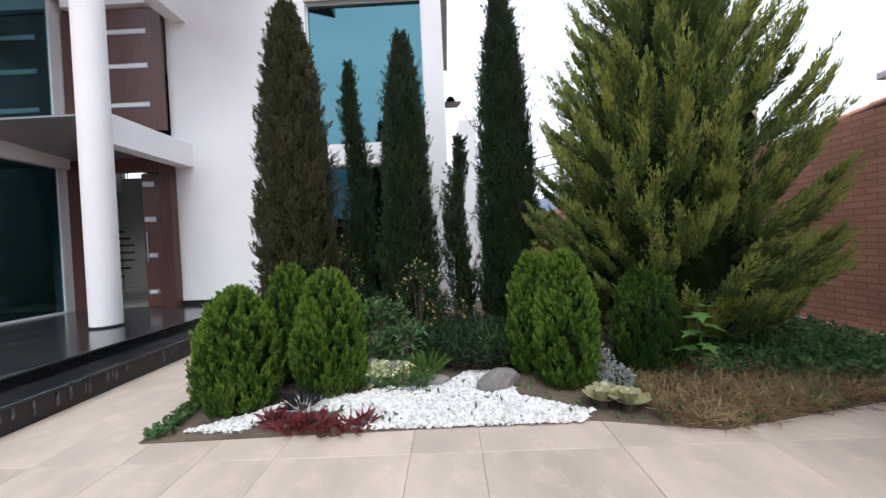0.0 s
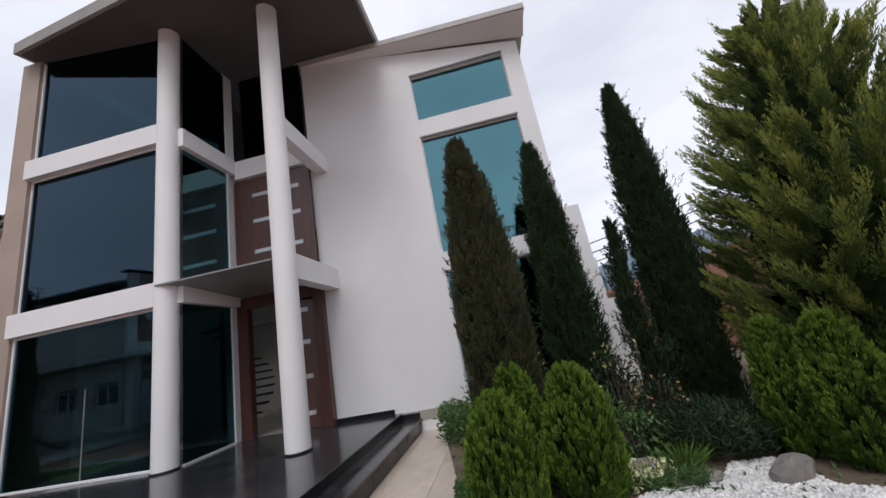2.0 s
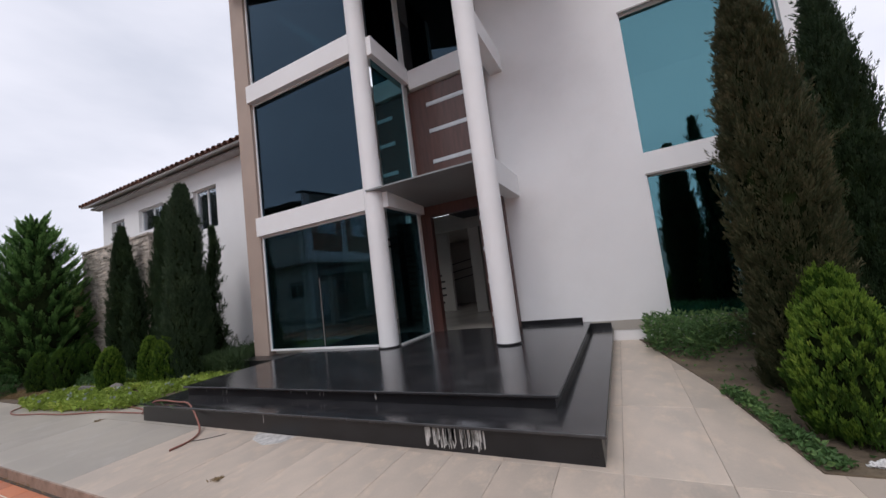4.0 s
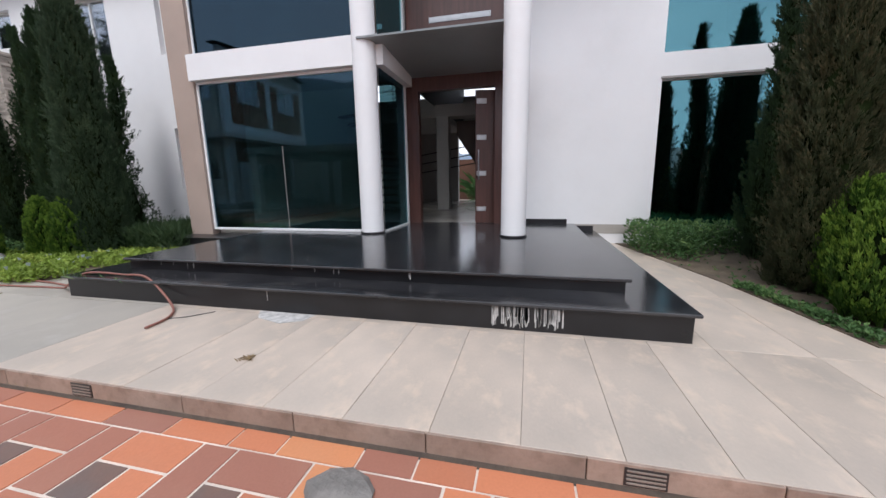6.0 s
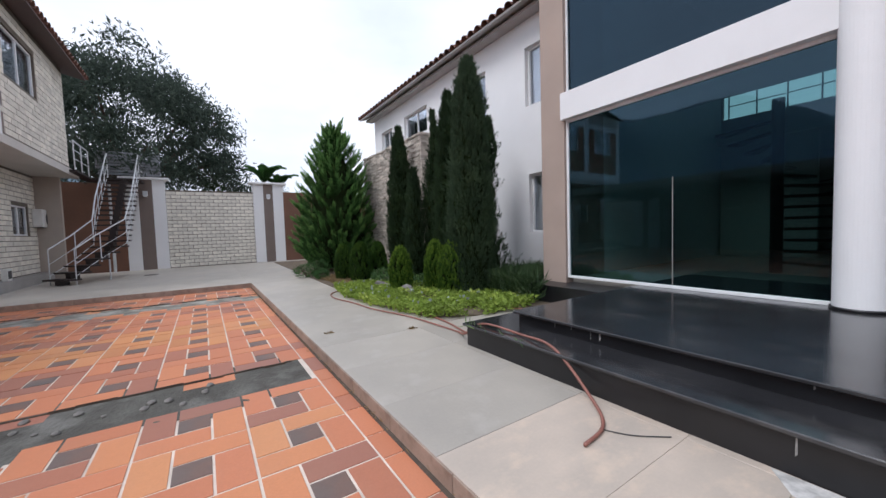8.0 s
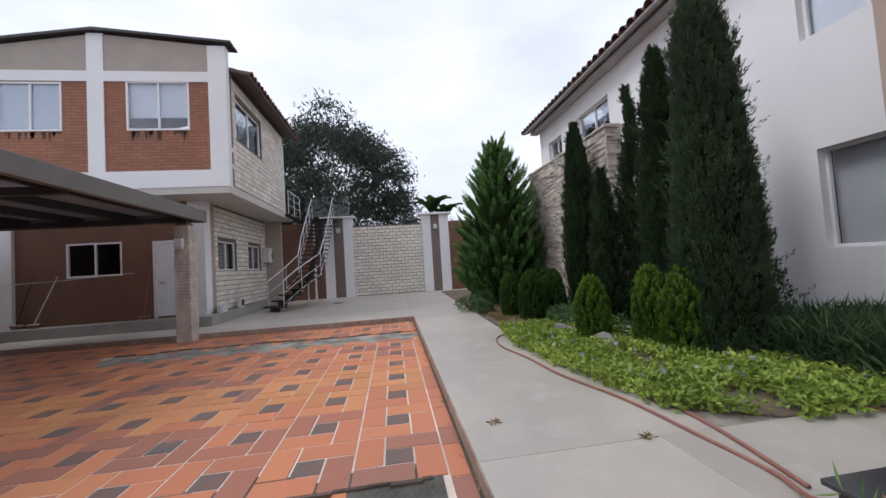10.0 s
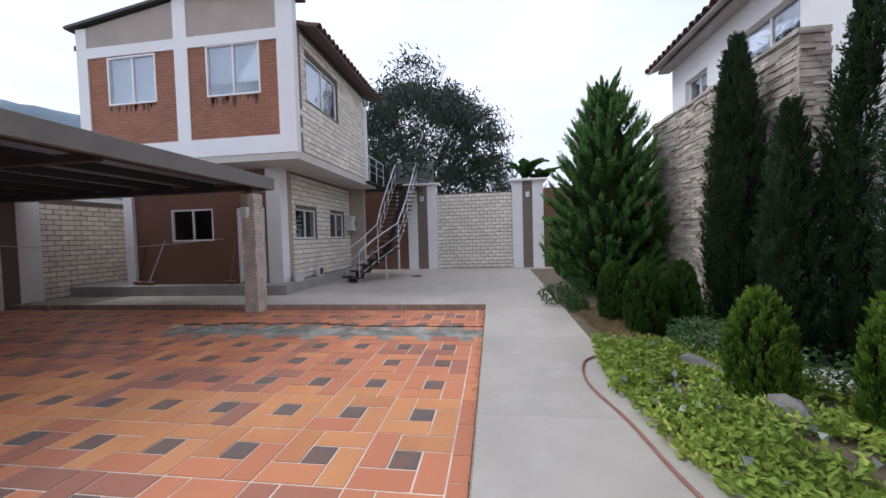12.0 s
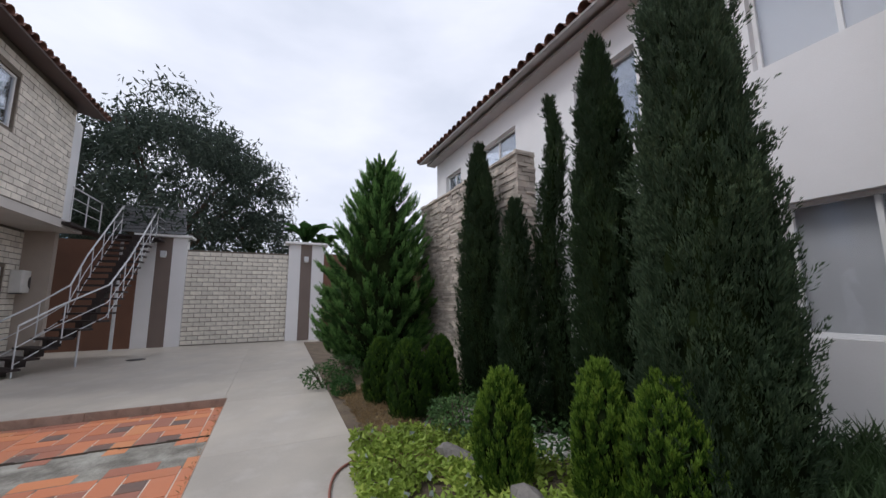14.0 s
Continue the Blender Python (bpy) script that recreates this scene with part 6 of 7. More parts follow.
bucket(-20.3, -4.42, 0.28, 0.11, 0.2, PORCELAIN, "small pale plastic tub by the wall")
bucket(-20.55, -4.45, 0.28, 0.12, 0.22, PORCELAIN, "pale plastic tub by the wall")
t = thing("wall_box", "small framed black box leaning at the wall's foot", "box", (-21.75, -4.42, 0.28))
part("case", solid(-0.15, 0.15, -0.06, 0.06, 0, 0.34, bevel=0.01), PORCELAIN, t)
part("front", solid(-0.1, 0.1, 0.06, 0.068, 0.06, 0.28), DARK_METAL, t)


def wheel_stop(x, y):
    t = thing("wheel_stop", "low concrete wheel stop with worn yellow stripes", "wheel stop", (x, y, COURT_Z), "wheel stops")
    bm = prism(bmesh.new(), [(-0.3, -0.08, 0), (-0.3, 0.08, 0), (-0.3, 0.05, 0.12), (-0.3, -0.05, 0.12)], (0.6, 0, 0))
    part("body", bm, CONCRETE, t)
    for k in (-0.2, 0.0, 0.2):
        part("stripe", prism(bmesh.new(), [(k - 0.05, -0.083, 0.002), (k - 0.05, 0.083, 0.002), (k - 0.05, 0.053, 0.123), (k - 0.05, -0.053, 0.123)], (0.09, 0, 0)), YELLOW, t, "worn yellow stripe")


for x in (-16.5, -18.3):
    wheel_stop(x, -10.1)
wheel_stop(-14.6, -10.1)
t = thing("clothes_line", "thin pale clothes line under the carport", "line")
part("cord", tube(curve_points([(-11.0, -6.4, 1.95), (-14.22, -6.7, 1.66), (-16.97, -7.0, 1.45), (-19.93, -6.5, 1.62)], 8), 0.008, 5), PALE_METAL, t)
t = thing("drain_cover", "small dark drain opening in the kerb", "drain", (-7.55, KERB_Y - 0.014, -0.065), "kerb drains")
part("plate", solid(-0.09, 0.09, -0.002, 0.002, -0.045, 0.045), DARK_METAL, t)
for k in range(4):
    part("bar", solid(-0.08, 0.08, -0.006, -0.002, -0.035 + 0.021 * k, -0.027 + 0.021 * k), JOINT, t)
copy_thing(t, pose(-4.15, KERB_Y - 0.014, -0.065))
t = thing("floor_drain", "round dark floor drain in the forecourt", "drain", (-23.8, -1.5, 0.0))
part("cover", cone(bmesh.new(), (0, 0, 0), (0, 0, 0.008), 0.22, 0.22, 24), DARK_METAL, t)
for i, (x, y) in enumerate(((-6.67, 1.72), (-11.48, 1.52), (-10.95, 2.47))):
    rng = np.random.default_rng(150 + i)
    ob = blades("dry_weed", np.column_stack([rng.normal(x, 0.02, 26), rng.normal(y, 0.02, 26), np.full(26, 0.003)]), np.column_stack([rng.normal(0, 1, (26, 2)), rng.uniform(0.05, 0.5, 26)]), 0.05, 0.012, DRY_GRASS, None, rng)
    tagged(ob, "tiny dry weed in a slab joint", "weed", "joint weeds")
leaves("kerb_weeds", [(-18.05, 1.14), (-8.0, 1.22), (-8.0, 1.285), (-18.05, 1.285)], 520, 0.05, DRY_GRASS, 155, "dry weeds and dirt along the kerb's foot", "weed", (-0.125, -0.10), 0.8, 0.15)
leaves("step_weeds", [(-9.9, 2.55), (-9.0, 2.55), (-9.0, 2.62), (-9.9, 2.62)], 16, 0.12, SHRUB, 156, "green weed growing from the step joint", "weed", (0.2, 0.26), 0.8, 0.12)

# broken-out strips of the court
def trench(x, y):
    """Where tiles are broken out."""
    w = 0.10 * math.sin(3.1 * y) + 0.06 * math.sin(9 * y)
    if -1.4 < y < 1.0 and abs(x + 10.75 + 0.08 * y - w) < 0.30:
        return True
    return -4.8 < y < 1.29 and abs(x + 16.3 - 0.12 * w) < 0.36


def rough_sheet(pts):
    """A level patch with an uneven, crumbled surface."""
    bm = bmesh.new()
    (x0, y0), (x1, y1) = pts[0], pts[2]
    nx, ny = int((x1 - x0) / 0.06), int((y1 - y0) / 0.06)
    rows = [[bm.verts.new((x0 + (x1 - x0) * i / nx, y0 + (y1 - y0) * j / ny, COURT_Z - 0.0005 + 0.002 * noise.noise(Vector((i * 0.31, j * 0.31, 2))) + 0.002 * noise.noise(Vector((i * 1.1, j * 1.1, 7))))) for i in range(nx + 1)] for j in range(ny + 1)]
    for a, b in zip(rows, rows[1:]):
        for i in range(nx):
            c = (a[i].co + b[i + 1].co) / 2
            if trench(c.x, c.y) or trench(c.x - 0.24, c.y) or trench(c.x + 0.24, c.y):
                bm.faces.new((a[i], a[i + 1], b[i + 1], b[i]))
    return bm


for name, pts in (("broken_strip", [(-11.4, -1.7), (-10.1, -1.7), (-10.1, 1.2), (-11.4, 1.2)]), ("broken_strip_far", [(-16.95, -5.0), (-15.65, -5.0), (-15.65, 1.24), (-16.95, 1.24)])):
    structure(name, rough_sheet(pts), mat("broken_mortar_" + name, (0.12, 0.115, 0.10) if name == "broken_strip" else (0.33, 0.315, 0.27), 0.95, 0.3, 4, 30, 1.0, hue=(0.065, 0.06, 0.05) if name == "broken_strip" else (0.14, 0.13, 0.11), stain=((0.24, 0.23, 0.21) if name == "broken_strip" else (0.44, 0.43, 0.39), 0.6, 2.0)), "strip of bare grey mortar where tiles are missing", "ground")
# Real dirt at the kerb; on the lifted tile edges a painted shadow.
DIRT_SHADOW = mat("dirt_and_shadow", (0.055, 0.042, 0.034), 0.95, 0.3, 6, 40, 0.6, hue=(0.10, 0.075, 0.055))


def lifted_edge(x, y0, y1, wander, seed):
    """A jagged broken edge of heaved tiles: short lips, dark as the edge's shadow, each at its own place."""
    rng = random.Random(seed)
    bm = bmesh.new()
    y, off = y0, 0.0
    while y < y1:
        w = rng.uniform(0.14, 0.34)
        off = max(-wander, min(wander, off + rng.uniform(-wander, wander)))
        h = rng.uniform(0.012, 0.028)
        prism(bm, [(x + off - 0.06, y, COURT_Z - 0.003), (x + off, y, COURT_Z - 0.003), (x + off - 0.004, y, COURT_Z + h), (x + off - 0.05, y, COURT_Z + 0.004)], (0, min(w, y1 - y), 0))
        y += w
    return structure("trim_broken_edge", bm, DIRT_SHADOW, "jagged edge of heaved broken tiles, its shadow painted dark", "edge")


lifted_edge(-16.72, -4.8, 1.2, 0.10, 1)
lifted_edge(-11.08, -1.3, 0.95, 0.06, 2)
structure("trim_kerb_dirt", prism(bmesh.new(), [(COURT_X + 0.02, KERB_Y - 0.045, COURT_Z - 0.003), (COURT_X + 0.02, KERB_Y - 0.012, COURT_Z - 0.003), (COURT_X + 0.02, KERB_Y - 0.012, COURT_Z + 0.014)], (23.5, 0, 0)), DIRT_SHADOW, "line of dark dirt along the foot of the kerb", "dirt")
rng = random.Random(33)
for i in range(12):
    x, y = rng.uniform(-11.0, -10.5), rng.uniform(-1.2, 0.9)
    r = rng.uniform(0.015, 0.045)
    ob = rock("rubble", x, y, r, r * 0.8, r * 0.5, 200 + i, "small lump of broken mortar")
    ob.location.z = COURT_Z + r * 0.15


ob = rock("mortar_lump", -5.5, 0.93, 0.17, 0.13, 0.035, 230, "low rough lump of grey mortar on the tiles")
ob.location.z = COURT_Z + 0.008


# ---- beyond the walls ----
def far_tree(x, y, h, r, seed, label, clumps=560, per=46, base=0.36):
    rng = np.random.default_rng(seed)
    t = thing("shade_tree", label, "tree", (x, y, -0.3))
    part("trunk", tube([(0, 0, 0), (0.2, 0.1, h * 0.25), (0.1, 0, h * 0.45)], [0.45, 0.36, 0.28], 10), BARK, t)
    ends = []
    for i in range(16):
        a = i * 2.4
        d = rng.uniform(0.45, 0.9) * r
        z = h * rng.uniform(0.5, 0.88)
        p = (d * math.cos(a), d * math.sin(a), z)
        part("limb", tube(curve_points([(0.1, 0, h * 0.36), (p[0] * 0.4, p[1] * 0.4, h * 0.42 + 0.3 * (z - h * 0.42)), p], 5), [0.2 - 0.017 * k for k in range(11)], 6), BARK, t)
        ends.append(p)
    c = rng.normal(0, 1, (clumps, 3))
    c = unit(c) * rng.uniform(0.35, 1.0, (clumps, 1)) ** 0.45
    c = c[c[:, 2] > -0.55]
    edge = 1 + 0.16 * np.sin(3 * np.arctan2(c[:, 1], c[:, 0]) + 1) + 0.1 * np.sin(7 * np.arctan2(c[:, 1], c[:, 0]))
    centre = c * np.array([r, r, h * (1 - base) * 0.56]) * edge[:, None] + np.array([0, 0, h * (base + (1 - base) * 0.45)])
    centre[:, 2] -= 0.12 * (centre[:, 0] ** 2 + centre[:, 1] ** 2) / r
    m = len(centre)
    b = np.repeat(centre, per, 0) + rng.normal(0, 0.36, (m * per, 3)) * np.array([1, 1, 0.7])
    w = rng.normal(0, 0.7, (m * per, 3)) + np.array([0, 0, -0.5])
    ln = rng.uniform(0.14, 0.36, m * per)
    blades("crown", b, w, ln, ln * 0.3, FAR_TREE, t, rng)
    return t


far_tree(-33.0, -3.3, 11.3, 6.3, 300, "large dark grey-green shade tree behind the wall", 640, 90)
far_tree(-60, 6.5, 9, 5, 301, "distant dark shade tree on the skyline", 160, 30)
far_tree(-56, 13, 8, 5, 302, "distant dark shade tree on the skyline", 160, 30)
bushy("pine_top", -31.5, 0.9, 0.5, 5.2, 900, 0.2, CYPRESS, 303, "dark pointed tree top behind the gate wall")


def banana(x, y, h, seed):
    rng = random.Random(seed)
    t = thing("banana_plant", "banana plant with torn green leaves behind the wall", "plant", (x, y, -0.3))
    part("stem", tube([(0, 0, 0), (0.05, 0, h * 0.5), (0, 0.05, h * 0.8)], [0.14, 0.12, 0.08], 8), SHRUB, t)
    for i in range(9):
        a, L = i * 2.4 + 0.4, rng.uniform(1.0, 1.6)
        c, s = math.cos(a), math.sin(a)
        bm = bmesh.new()
        rows = []
        for k in range(9):
            q = k / 8
            w = 0.26 * math.sin(math.pi * (0.08 + 0.86 * q)) * (0.8 + 0.35 * (k % 2))
            px, pz = L * q * 0.75, h * 0.82 + L * (1.35 * q - 0.85 * q * q)
            rows.append([bm.verts.new((px * c - e * w * s, px * s + e * w * c, pz + (0.06 if e == 0 else 0) - 0.03 * abs(e))) for e in (-1, 0, 1)])
        for ra, rb in zip(rows, rows[1:]):
            for e in range(2):
                bm.faces.new((ra[e], ra[e + 1], rb[e + 1], rb[e]))
        bmesh.ops.solidify(bm, geom=bm.faces[:], thickness=0.006)
        part("leaf", bm, PALM, t)


banana(-28.6, 3.1, 5.5, 5)
banana(-29.2, 3.9, 5.2, 9)


def utility_pole():
    t = thing("utility_pole", "grey concrete utility pole with a transformer and cross arms", "utility pole", (11.0, 13.0, -0.3))
    part("pole", cone(bmesh.new(), (0, 0, 0), (0, 0, 16.5), 0.2, 0.13, 14), CONCRETE, t)
    part("transformer", cone(bmesh.new(), (1.1, 0, 10.9), (1.1, 0, 12.2), 0.42, 0.42, 18), PALE_METAL, t, "grey pole transformer")
    part("transformer_lid", cone(bmesh.new(), (1.1, 0, 12.2), (1.1, 0, 12.35), 0.46, 0.3, 18), PALE_METAL, t)
    for k in (-0.2, 0.0, 0.2):
        part("bushing", bar((1.1 + k, 0, 12.3), (1.1 + k, 0, 12.6), 0.05, 8), CONCRETE, t)
    part("hanger", solid(0.1, 0.8, -0.05, 0.05, 11.6, 11.75), DARK_METAL, t)
    for z in (14.6, 14.0):
        part("cross_arm", solid(-0.3, 3.9, -0.06, 0.06, z, z + 0.12), CONCRETE, t)
    for x in (1.2, 1.7, 2.3, 2.8, 3.3, 3.7):
        part("insulator", cone(bmesh.new(), (x, 0, 14.7), (x, 0, 15.0), 0.09, 0.05, 10), CONCRETE, t)
    for k, z in enumerate((10.0, 9.65, 9.3)):
        part("cable", tube(curve_points([(-26, 2, z - 8.2), (-6.2, 0, z - 5.2), (-2.8, 0, z - 3.6), (0.8, 0, z - 0.6), (4, 0, z + 1.6), (9.5, 0, z + 3.9), (20, 0, z + 6.5)], 8), 0.02, 5), DARK_METAL, t, "black overhead cable")
    return t


utility_pole()
t = thing("neighbour_house", "brown neighbouring house with an orange tile roof", "house", (10.2, 8.2, -0.3))
part("wall", solid(0, 6, -0.5, 2.4, 0, 3.95), BROWN_WALL, t)
tile_roof("roof_neighbour", 9.8, 16.6, 10.8, 3.68, 7.3, 4.12, "orange clay tile roof of the neighbour", clay=ROOF_ORANGE)
t = thing("fence_post", "thin electric fence post on the plot wall", "fence", (5.86, 4.7, 2.87))
part("rod", bar((0, 0, 0), (-0.02, 0, 0.72), 0.012, 6), PALE_METAL, t)
for k in range(4):
    part("insulator", bar((-0.04, 0, 0.2 + 0.15 * k), (0.04, 0, 0.2 + 0.15 * k), 0.02, 8), DARK_METAL, t)
    part("wire", tube([(-0.01, 0, 0.2 + 0.15 * k), (0.1, -8.4, 0.24 + 0.15 * k)], 0.003, 4), PALE_METAL, t)

# ---- planting behind the house, seen through the hall ----
bushy("garden_shrub", -7.35, 19.6, 0.7, 1.3, 900, 0.12, SHRUB, 301, "leafy green shrub by the rear plot wall")
bushy("garden_shrub", -6.3, 20.4, 0.8, 0.9, 900, 0.12, SHRUB, 302, "low leafy green shrub by the rear plot wall")
tuft("garden_palm", -7.0, 20.6, 1.3, 2.6, 90, PALM, 303, "green palm with arching leaves behind the house", "plant", 0.12, 0.9)
structure("post_rear", solid(-6.95, -6.75, 18.0, 18.2, 0.2, 3.4), WHITE, "white post of the rear terrace", "post")


# ---- small pieces of walls and floors ----
def slabs():
    """Walkway slabs, each a piece of its own."""
    rng = random.Random(11)
    ov = tagged(new("pavement_slabs"), "large beige porcelain walkway slabs with dirt in the joints", "pavement", kind="structure")
    shared = {}

    def piece(parent, x0, x1, y0, y1, m, z=0.0, th=0.02):
        key = (round(x1 - x0, 3), round(y1 - y0, 3), m.name)
        if key not in shared:
            bmm = solid(0.0015, x1 - x0 - 0.0015, 0.0015, y1 - y0 - 0.0015, -th, 0, bevel=0.0015)
            shared[key] = bpy.data.meshes.new("slab")
            bmm.to_mesh(shared[key])
            bmm.free()
            shared[key].materials.append(m)
        ob = new("slab", shared[key])
        ob.parent = parent
        ob.location = (x0, y0, z + rng.uniform(-0.001, 0.001))
    # east walkway: courses along y
    joints = [8.0, 7.0, 6.0, 5.0, 4.0, 3.2, 2.3, 1.35, 0.41, -0.07, -1.0, -1.52, -2.05, -2.68, -3.32, -3.77, -4.23, -4.70, -5.16, -5.65, -6.15, -6.65, -7.2, -7.7, -8.45, -9.2, -10.1, -10.95]
    for x, x_next in zip(joints, joints[1:]):
        w = x - x_next
        y = KERB_Y
        while y < 9.0:
            h = 1.36 if y > KERB_Y else 1.32
            if not (y + h > 2.75 and -9.5 < x - w and x < -3.9 and y > 2.6):
                piece(ov, x - w, x, y, min(y + h, 9.0), SLAB if x > -8.4 else SLAB_GREY)
            y += h
    x = -10.95
    while x > COURT_X - 0.2:
        x0 = max(x - 2.3, COURT_X)
        if x - x0 > 0.1:
            piece(ov, x0, x, KERB_Y, 3.0, SLAB_GREY)
        x = x0 if x0 > COURT_X else COURT_X - 1
    gv = tagged(new("forecourt_slabs"), "grey porcelain forecourt slabs", "pavement", kind="structure")
    for i in range(4):
        for j in range(6):
            piece(gv, COURT_X - 2.3 * (i + 1), COURT_X - 2.3 * i, -9.2 + 2.6 * j, -6.6 + 2.6 * j, SLAB_GREY)
    # kerb faces
    kv = tagged(new("kerb"), "stained beige kerb of upright slabs", "kerb", kind="structure")
    face = {}
    for i in range(34):
        x1 = 8.0 - i * 0.775
        x0 = max(x1 - 0.775, COURT_X)
        if x1 - x0 < 0.05:
            break
        w = round(x1 - x0, 3)
        if w not in face:
            bmm = solid(0.003, w - 0.003, -0.012, 0.02, COURT_Z, -0.004, bevel=0.003)
            face[w] = bpy.data.meshes.new("kerb_piece")
            bmm.to_mesh(face[w])
            bmm.free()
            face[w].materials.append(KERB)
        ob = new("kerb_piece", face[w])
        ob.parent, ob.location = kv, (x0, KERB_Y, 0)
    bmm = solid(-0.02, 0.012, 0.003, 0.897, COURT_Z, -0.004, bevel=0.003)
    me = bpy.data.meshes.new("kerb_piece")
    bmm.to_mesh(me)
    bmm.free()
    me.materials.append(KERB)
    for i in range(11):
        ob = new("kerb_piece", me)
        ob.parent, ob.location = kv, (COURT_X, KERB_Y - 0.9 * (i + 1), 0)


slabs()


def court():
    """Clay tiles laid as pinwheels: four oblongs round a small dark square."""
    cell, mod = 0.224, 0.672
    fld = tagged(new("court_tiles"), "orange and brown clay court tiles with small dark squares and pale joints", "paving", kind="structure")
    shapes = ((0, 0, 2, 1, 0), (2, 0, 3, 2, 0), (1, 2, 3, 3, 0), (0, 1, 1, 3, 0), (1, 1, 2, 2, 1))
    rng = random.Random(4)
    shared = {}
    fv, ff, dv, df, ov, of = [], [], [], [], [], []
    ni, nj = int((12 - COURT_X) / mod) + 1, 22
    for i in range(ni):
        for j in range(nj):
            x, y = -18.478 + i * mod, 1.065 - (j + 1) * mod
            if x > 5.9:
                continue
            for k, (a, b, c, d, dark) in enumerate(shapes):
                cx, cy = x + cell * (a + c) / 2, y + cell * (b + d) / 2
                if trench(cx, cy):
                    continue
                if cx + cell * (c - a) / 2 < COURT_X + 0.2:
                    continue
                g = 0.0085
                w, h = cell * (c - a) - 2 * g, cell * (d - b) - 2 * g
                z = COURT_Z + rng.uniform(-0.0015, 0.0015)
                near = -12.4 < cx < -6.0 and cy > -1.2
                if near:
                    key = (k, dark)
                    if key not in shared:
                        bmm = solid(-w / 2, w / 2, -h / 2, h / 2, -0.006, 0.006, bevel=0.0015)
                        shared[key] = bpy.data.meshes.new("tile")
                        bmm.to_mesh(shared[key])
                        bmm.free()
                        shared[key].materials.append(TILE_DARK if dark else TILE_OBJ)
                    ob = new("tile", shared[key])
                    ob.parent, ob.location = fld, (cx, cy, z - 0.004)
                else:
                    ochre = -13.9 + 0.12 * math.sin(2 * cy) < cx < -12.75 + 0.15 * math.sin(3 * cy) and rng.random() < 0.82
                    v, f = (dv, df) if dark else (ov, of) if ochre else (fv, ff)
                    n = len(v)
                    v += [(max(cx + sx * w / 2, COURT_X + 0.145), cy + sy * h / 2, zz) for zz in (z - 0.006, z + 0.002) for sx, sy in ((-1, -1), (1, -1), (1, 1), (-1, 1))]
                    f += [[n + 4, n + 5, n + 6, n + 7], [n, n + 1, n + 5, n + 4], [n + 1, n + 2, n + 6, n + 5], [n + 2, n + 3, n + 7, n + 6], [n + 3, n, n + 4, n + 7]]
    # border row along the kerb
    x = COURT_X + 0.02
    while x < 5.9:
        w = rng.choice((0.3, 0.45, 0.45))
        n, z = len(fv), COURT_Z
        if not trench(x + w / 2, KERB_Y - 0.14):
            fv += [(x + 0.006 + sx * (w - 0.012), KERB_Y - 0.173 + sy * 0.158, zz) for zz in (z - 0.006, z + 0.002) for sx, sy in ((0, 0), (1, 0), (1, 1), (0, 1))]
            ff += [[n + 4, n + 5, n + 6, n + 7], [n, n + 1, n + 5, n + 4], [n + 1, n + 2, n + 6, n + 5], [n + 2, n + 3, n + 7, n + 6], [n + 3, n, n + 4, n + 7]]
        x += w
    y = KERB_Y - 0.22
    while y > -13.4:
        h = rng.choice((0.3, 0.45, 0.45))
        n, z = len(fv), COURT_Z
        fv += [(COURT_X + 0.015 + sx * 0.115, y - h + 0.006 + sy * (h - 0.012), zz) for zz in (z - 0.006, z + 0.002) for sx, sy in ((0, 0), (1, 0), (1, 1), (0, 1))]
        ff += [[n + 4, n + 5, n + 6, n + 7], [n, n + 1, n + 5, n + 4], [n + 1, n + 2, n + 6, n + 5], [n + 2, n + 3, n + 7, n + 6], [n + 3, n, n + 4, n + 7]]
        y -= h
    tagged(from_arrays("far_tiles", np.array(fv), np.array(ff), TILE_ISLAND, fld), kind="stuff")
    tagged(from_arrays("far_dark_tiles", np.array(dv), np.array(df), TILE_DARK, fld), kind="stuff")
    tagged(from_arrays("ochre_tiles", np.array(ov), np.array(of), TILE_OCHRE, fld), kind="stuff")


court()


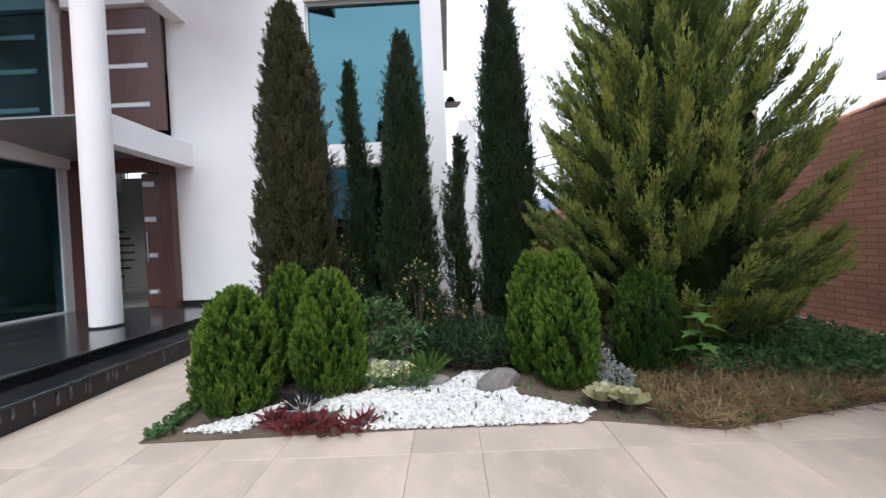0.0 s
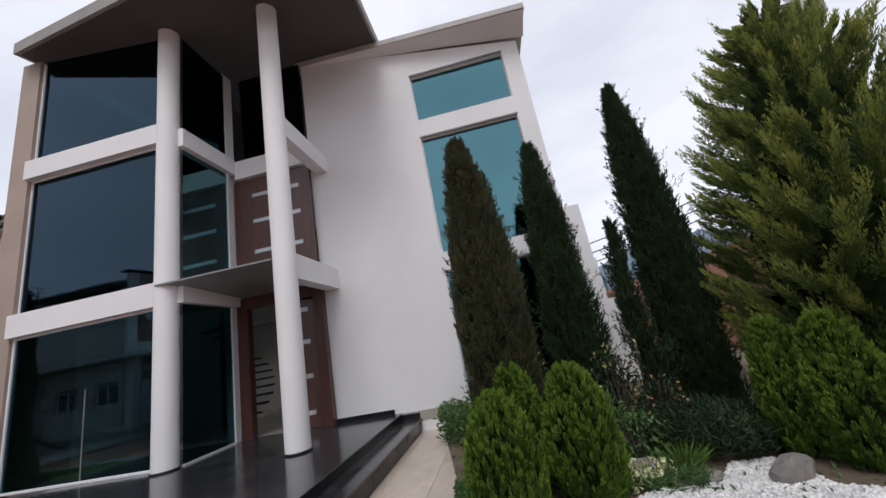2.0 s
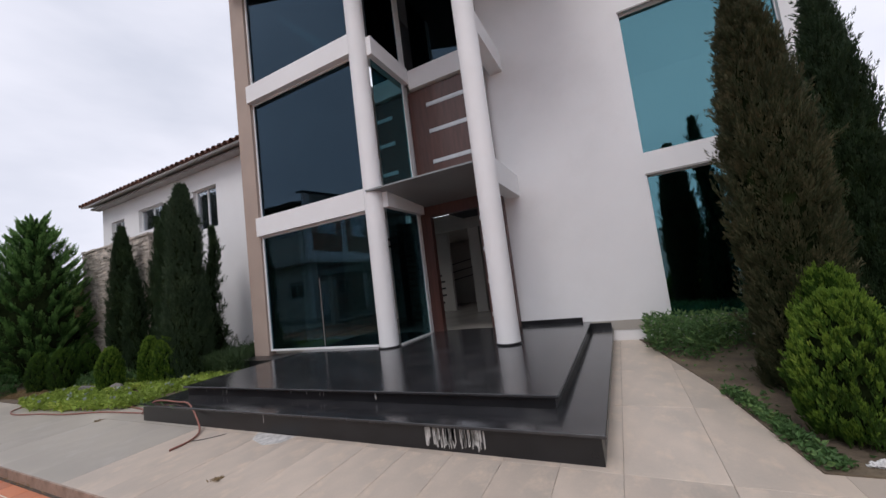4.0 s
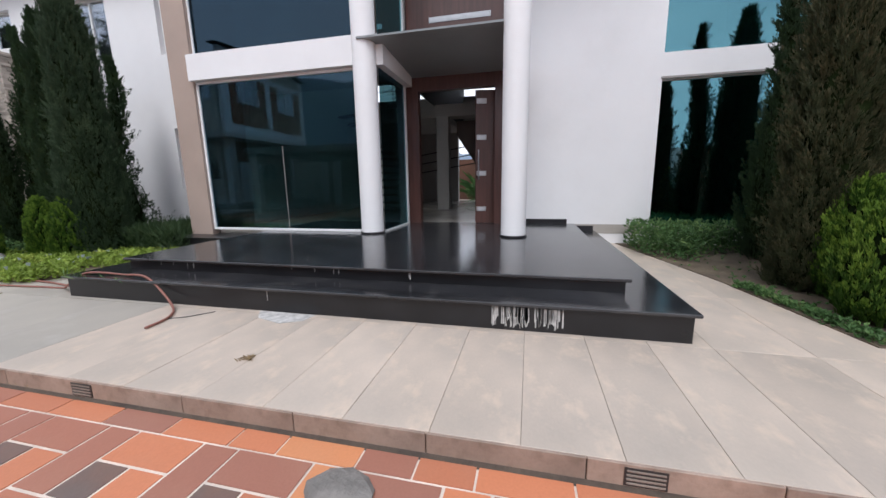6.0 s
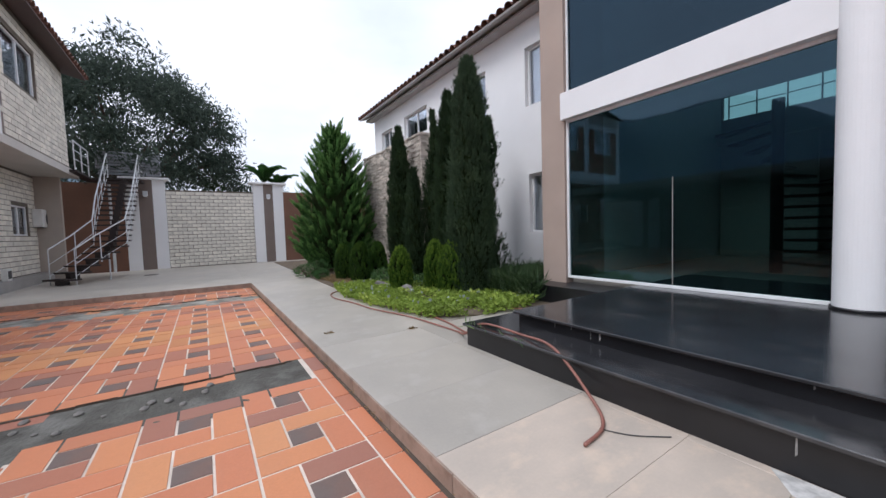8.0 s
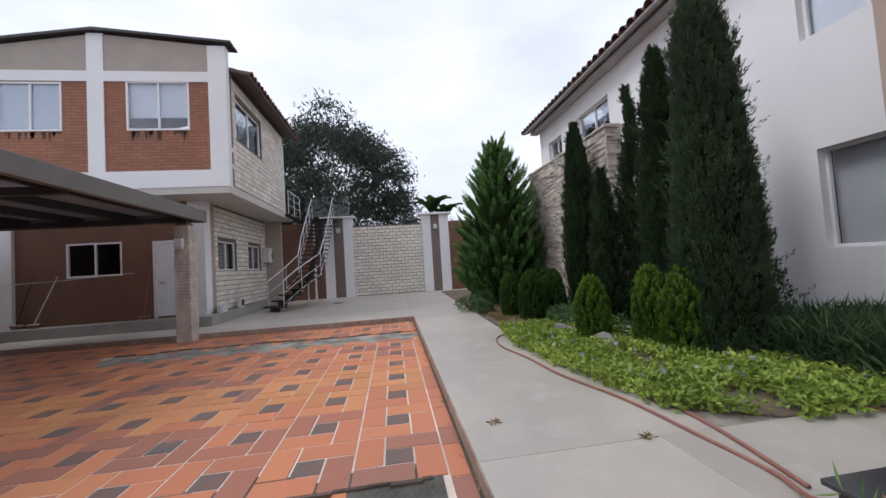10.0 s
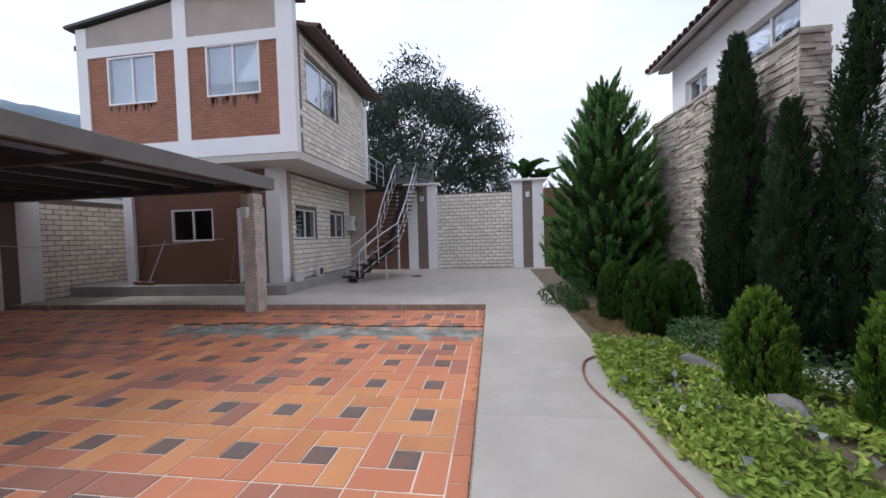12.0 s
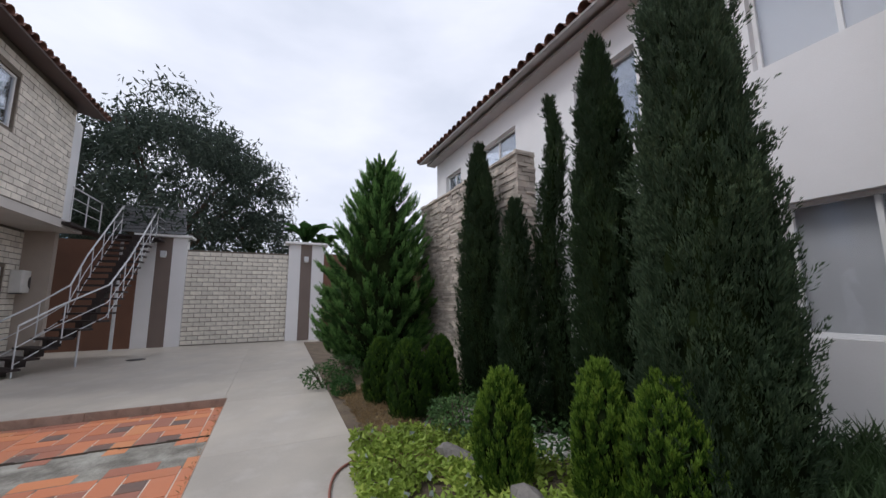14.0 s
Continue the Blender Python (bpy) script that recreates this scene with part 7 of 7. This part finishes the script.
def brick_face(parent, axis, at, a0, a1, z0, z1, bw, bh, holes, seed, single):
    """Cream bricks, bond broken, standing 2 cm proud of the mortar; single: each an object."""
    rng = random.Random(seed)
    v, f, shared = [], [], {}
    rows = int((z1 - z0) / bh)
    for r in range(rows):
        a = a0 - (bw / 2 if r % 2 else 0)
        while a < a1 - 0.03:
            b0, b1 = max(a, a0) + 0.009, min(a + bw, a1) - 0.009
            zz0, zz1 = z0 + r * bh + 0.011, z0 + (r + 1) * bh - 0.011
            a += bw
            for h in holes:
                if zz1 > h[2] + 0.02 and zz0 < h[3] - 0.02 and b1 > h[0] and b0 < h[1]:
                    b0, b1 = (b0, min(b1, h[0])) if b0 < h[0] else (max(b0, h[1]), b1)
            if b1 - b0 < 0.03:
                continue
            o = rng.uniform(0.014, 0.024)
            lo, hi = ((b0, at), (b1, at + o)) if axis == "x" else ((at, b0), (at + o, b1))
            if single:
                key = round(b1 - b0, 3)
                if key not in shared:
                    bmm = solid(-0.02, 0.02, -key / 2, key / 2, -bh / 2 + 0.011, bh / 2 - 0.011, bevel=0.004) if axis == "y" else solid(-key / 2, key / 2, -0.02, 0.02, -bh / 2 + 0.011, bh / 2 - 0.011, bevel=0.004)
                    shared[key] = bpy.data.meshes.new("brick")
                    bmm.to_mesh(shared[key])
                    bmm.free()
                    shared[key].materials.append(CREAM_BRICK)
                ob = new("brick", shared[key])
                ob.parent = parent
                ob.location = (at + o - 0.02, (b0 + b1) / 2, (zz0 + zz1) / 2) if axis == "y" else ((b0 + b1) / 2, at + o - 0.02, (zz0 + zz1) / 2)
            else:
                n = len(v)
                v += [(x, y, z) for z in (zz0, zz1) for x, y in ((lo[0], lo[1]), (hi[0], lo[1]), (hi[0], hi[1]), (lo[0], hi[1]))]
                f += [[n + 3, n + 2, n + 1, n], [n + 4, n + 5, n + 6, n + 7], [n, n + 1, n + 5, n + 4], [n + 1, n + 2, n + 6, n + 5], [n + 2, n + 3, n + 7, n + 6], [n + 3, n, n + 4, n + 7]]
    if v:
        tagged(from_arrays("bricks", np.array(v), np.array(f), CREAM_BRICK_ISLAND, parent), kind="stuff")


brick_face(gate_wall, "y", WGX - 0.02, -1.12, 2.35, 0.02, 3.48, 0.36, 0.163, (), 1, True)
brick_face(side_up, "x", HY1 - 0.022, -24.0, HX - 0.2, 3.86, 7.05, 0.36, 0.155, [(-21.6, -19.52, 5.29, 6.58)], 2, False)
brick_face(side_low, "x", HYL - 0.022, -25.2, HXL - 0.55, 0.3, 3.6, 0.36, 0.155, [(a - 0.03, b + 0.03, c - 0.03, d + 0.03) for a, b, c, d in low_s], 3, False)
brick_face(side_plot, "x", -11.522, -21.8, -18.9, 0.0, 2.93, 0.36, 0.155, (), 4, False)


def stacked_stone():
    """Thin split stones laid in courses on the garden wall's front, end and top."""
    rng = random.Random(9)
    v, f = [], []

    def put(x0, x1, y0, y1, z0, z1):
        n = len(v)
        v.extend((x, y, z) for z in (z0, z1) for x, y in ((x0, y0), (x1, y0), (x1, y1), (x0, y1)))
        f.extend([[n + 3, n + 2, n + 1, n], [n + 4, n + 5, n + 6, n + 7], [n, n + 1, n + 5, n + 4], [n + 1, n + 2, n + 6, n + 5], [n + 2, n + 3, n + 7, n + 6], [n + 3, n, n + 4, n + 7]])
    z = 0.0
    while z < 4.05:
        h = rng.uniform(0.035, 0.07)
        x = -19.95
        while x < -15.65:
            w = rng.uniform(0.12, 0.4)
            put(x + 0.003, min(x + w, -15.61) - 0.003, 5.47 - rng.uniform(0.012, 0.045), 5.47, z + 0.003, min(z + h, 4.11) - 0.003)
            x += w
        y = 5.44
        while y < 5.8:
            w = rng.uniform(0.1, 0.3)
            put(-15.65, -15.65 + rng.uniform(0.02, 0.06), y + 0.003, min(y + w, 5.82), z + 0.003, z + h - 0.003)
            y += w
        z += h
    x = -19.95
    while x < -15.65:
        w = rng.uniform(0.15, 0.4)
        put(x, min(x + w, -15.61), 5.42, 5.82, 4.05, 4.05 + rng.uniform(0.03, 0.08))
        x += w
    tagged(from_arrays("stones", np.array(v), np.array(f), STONE, bpy.data.objects["wall_stone_core"]), kind="stuff")


stacked_stone()
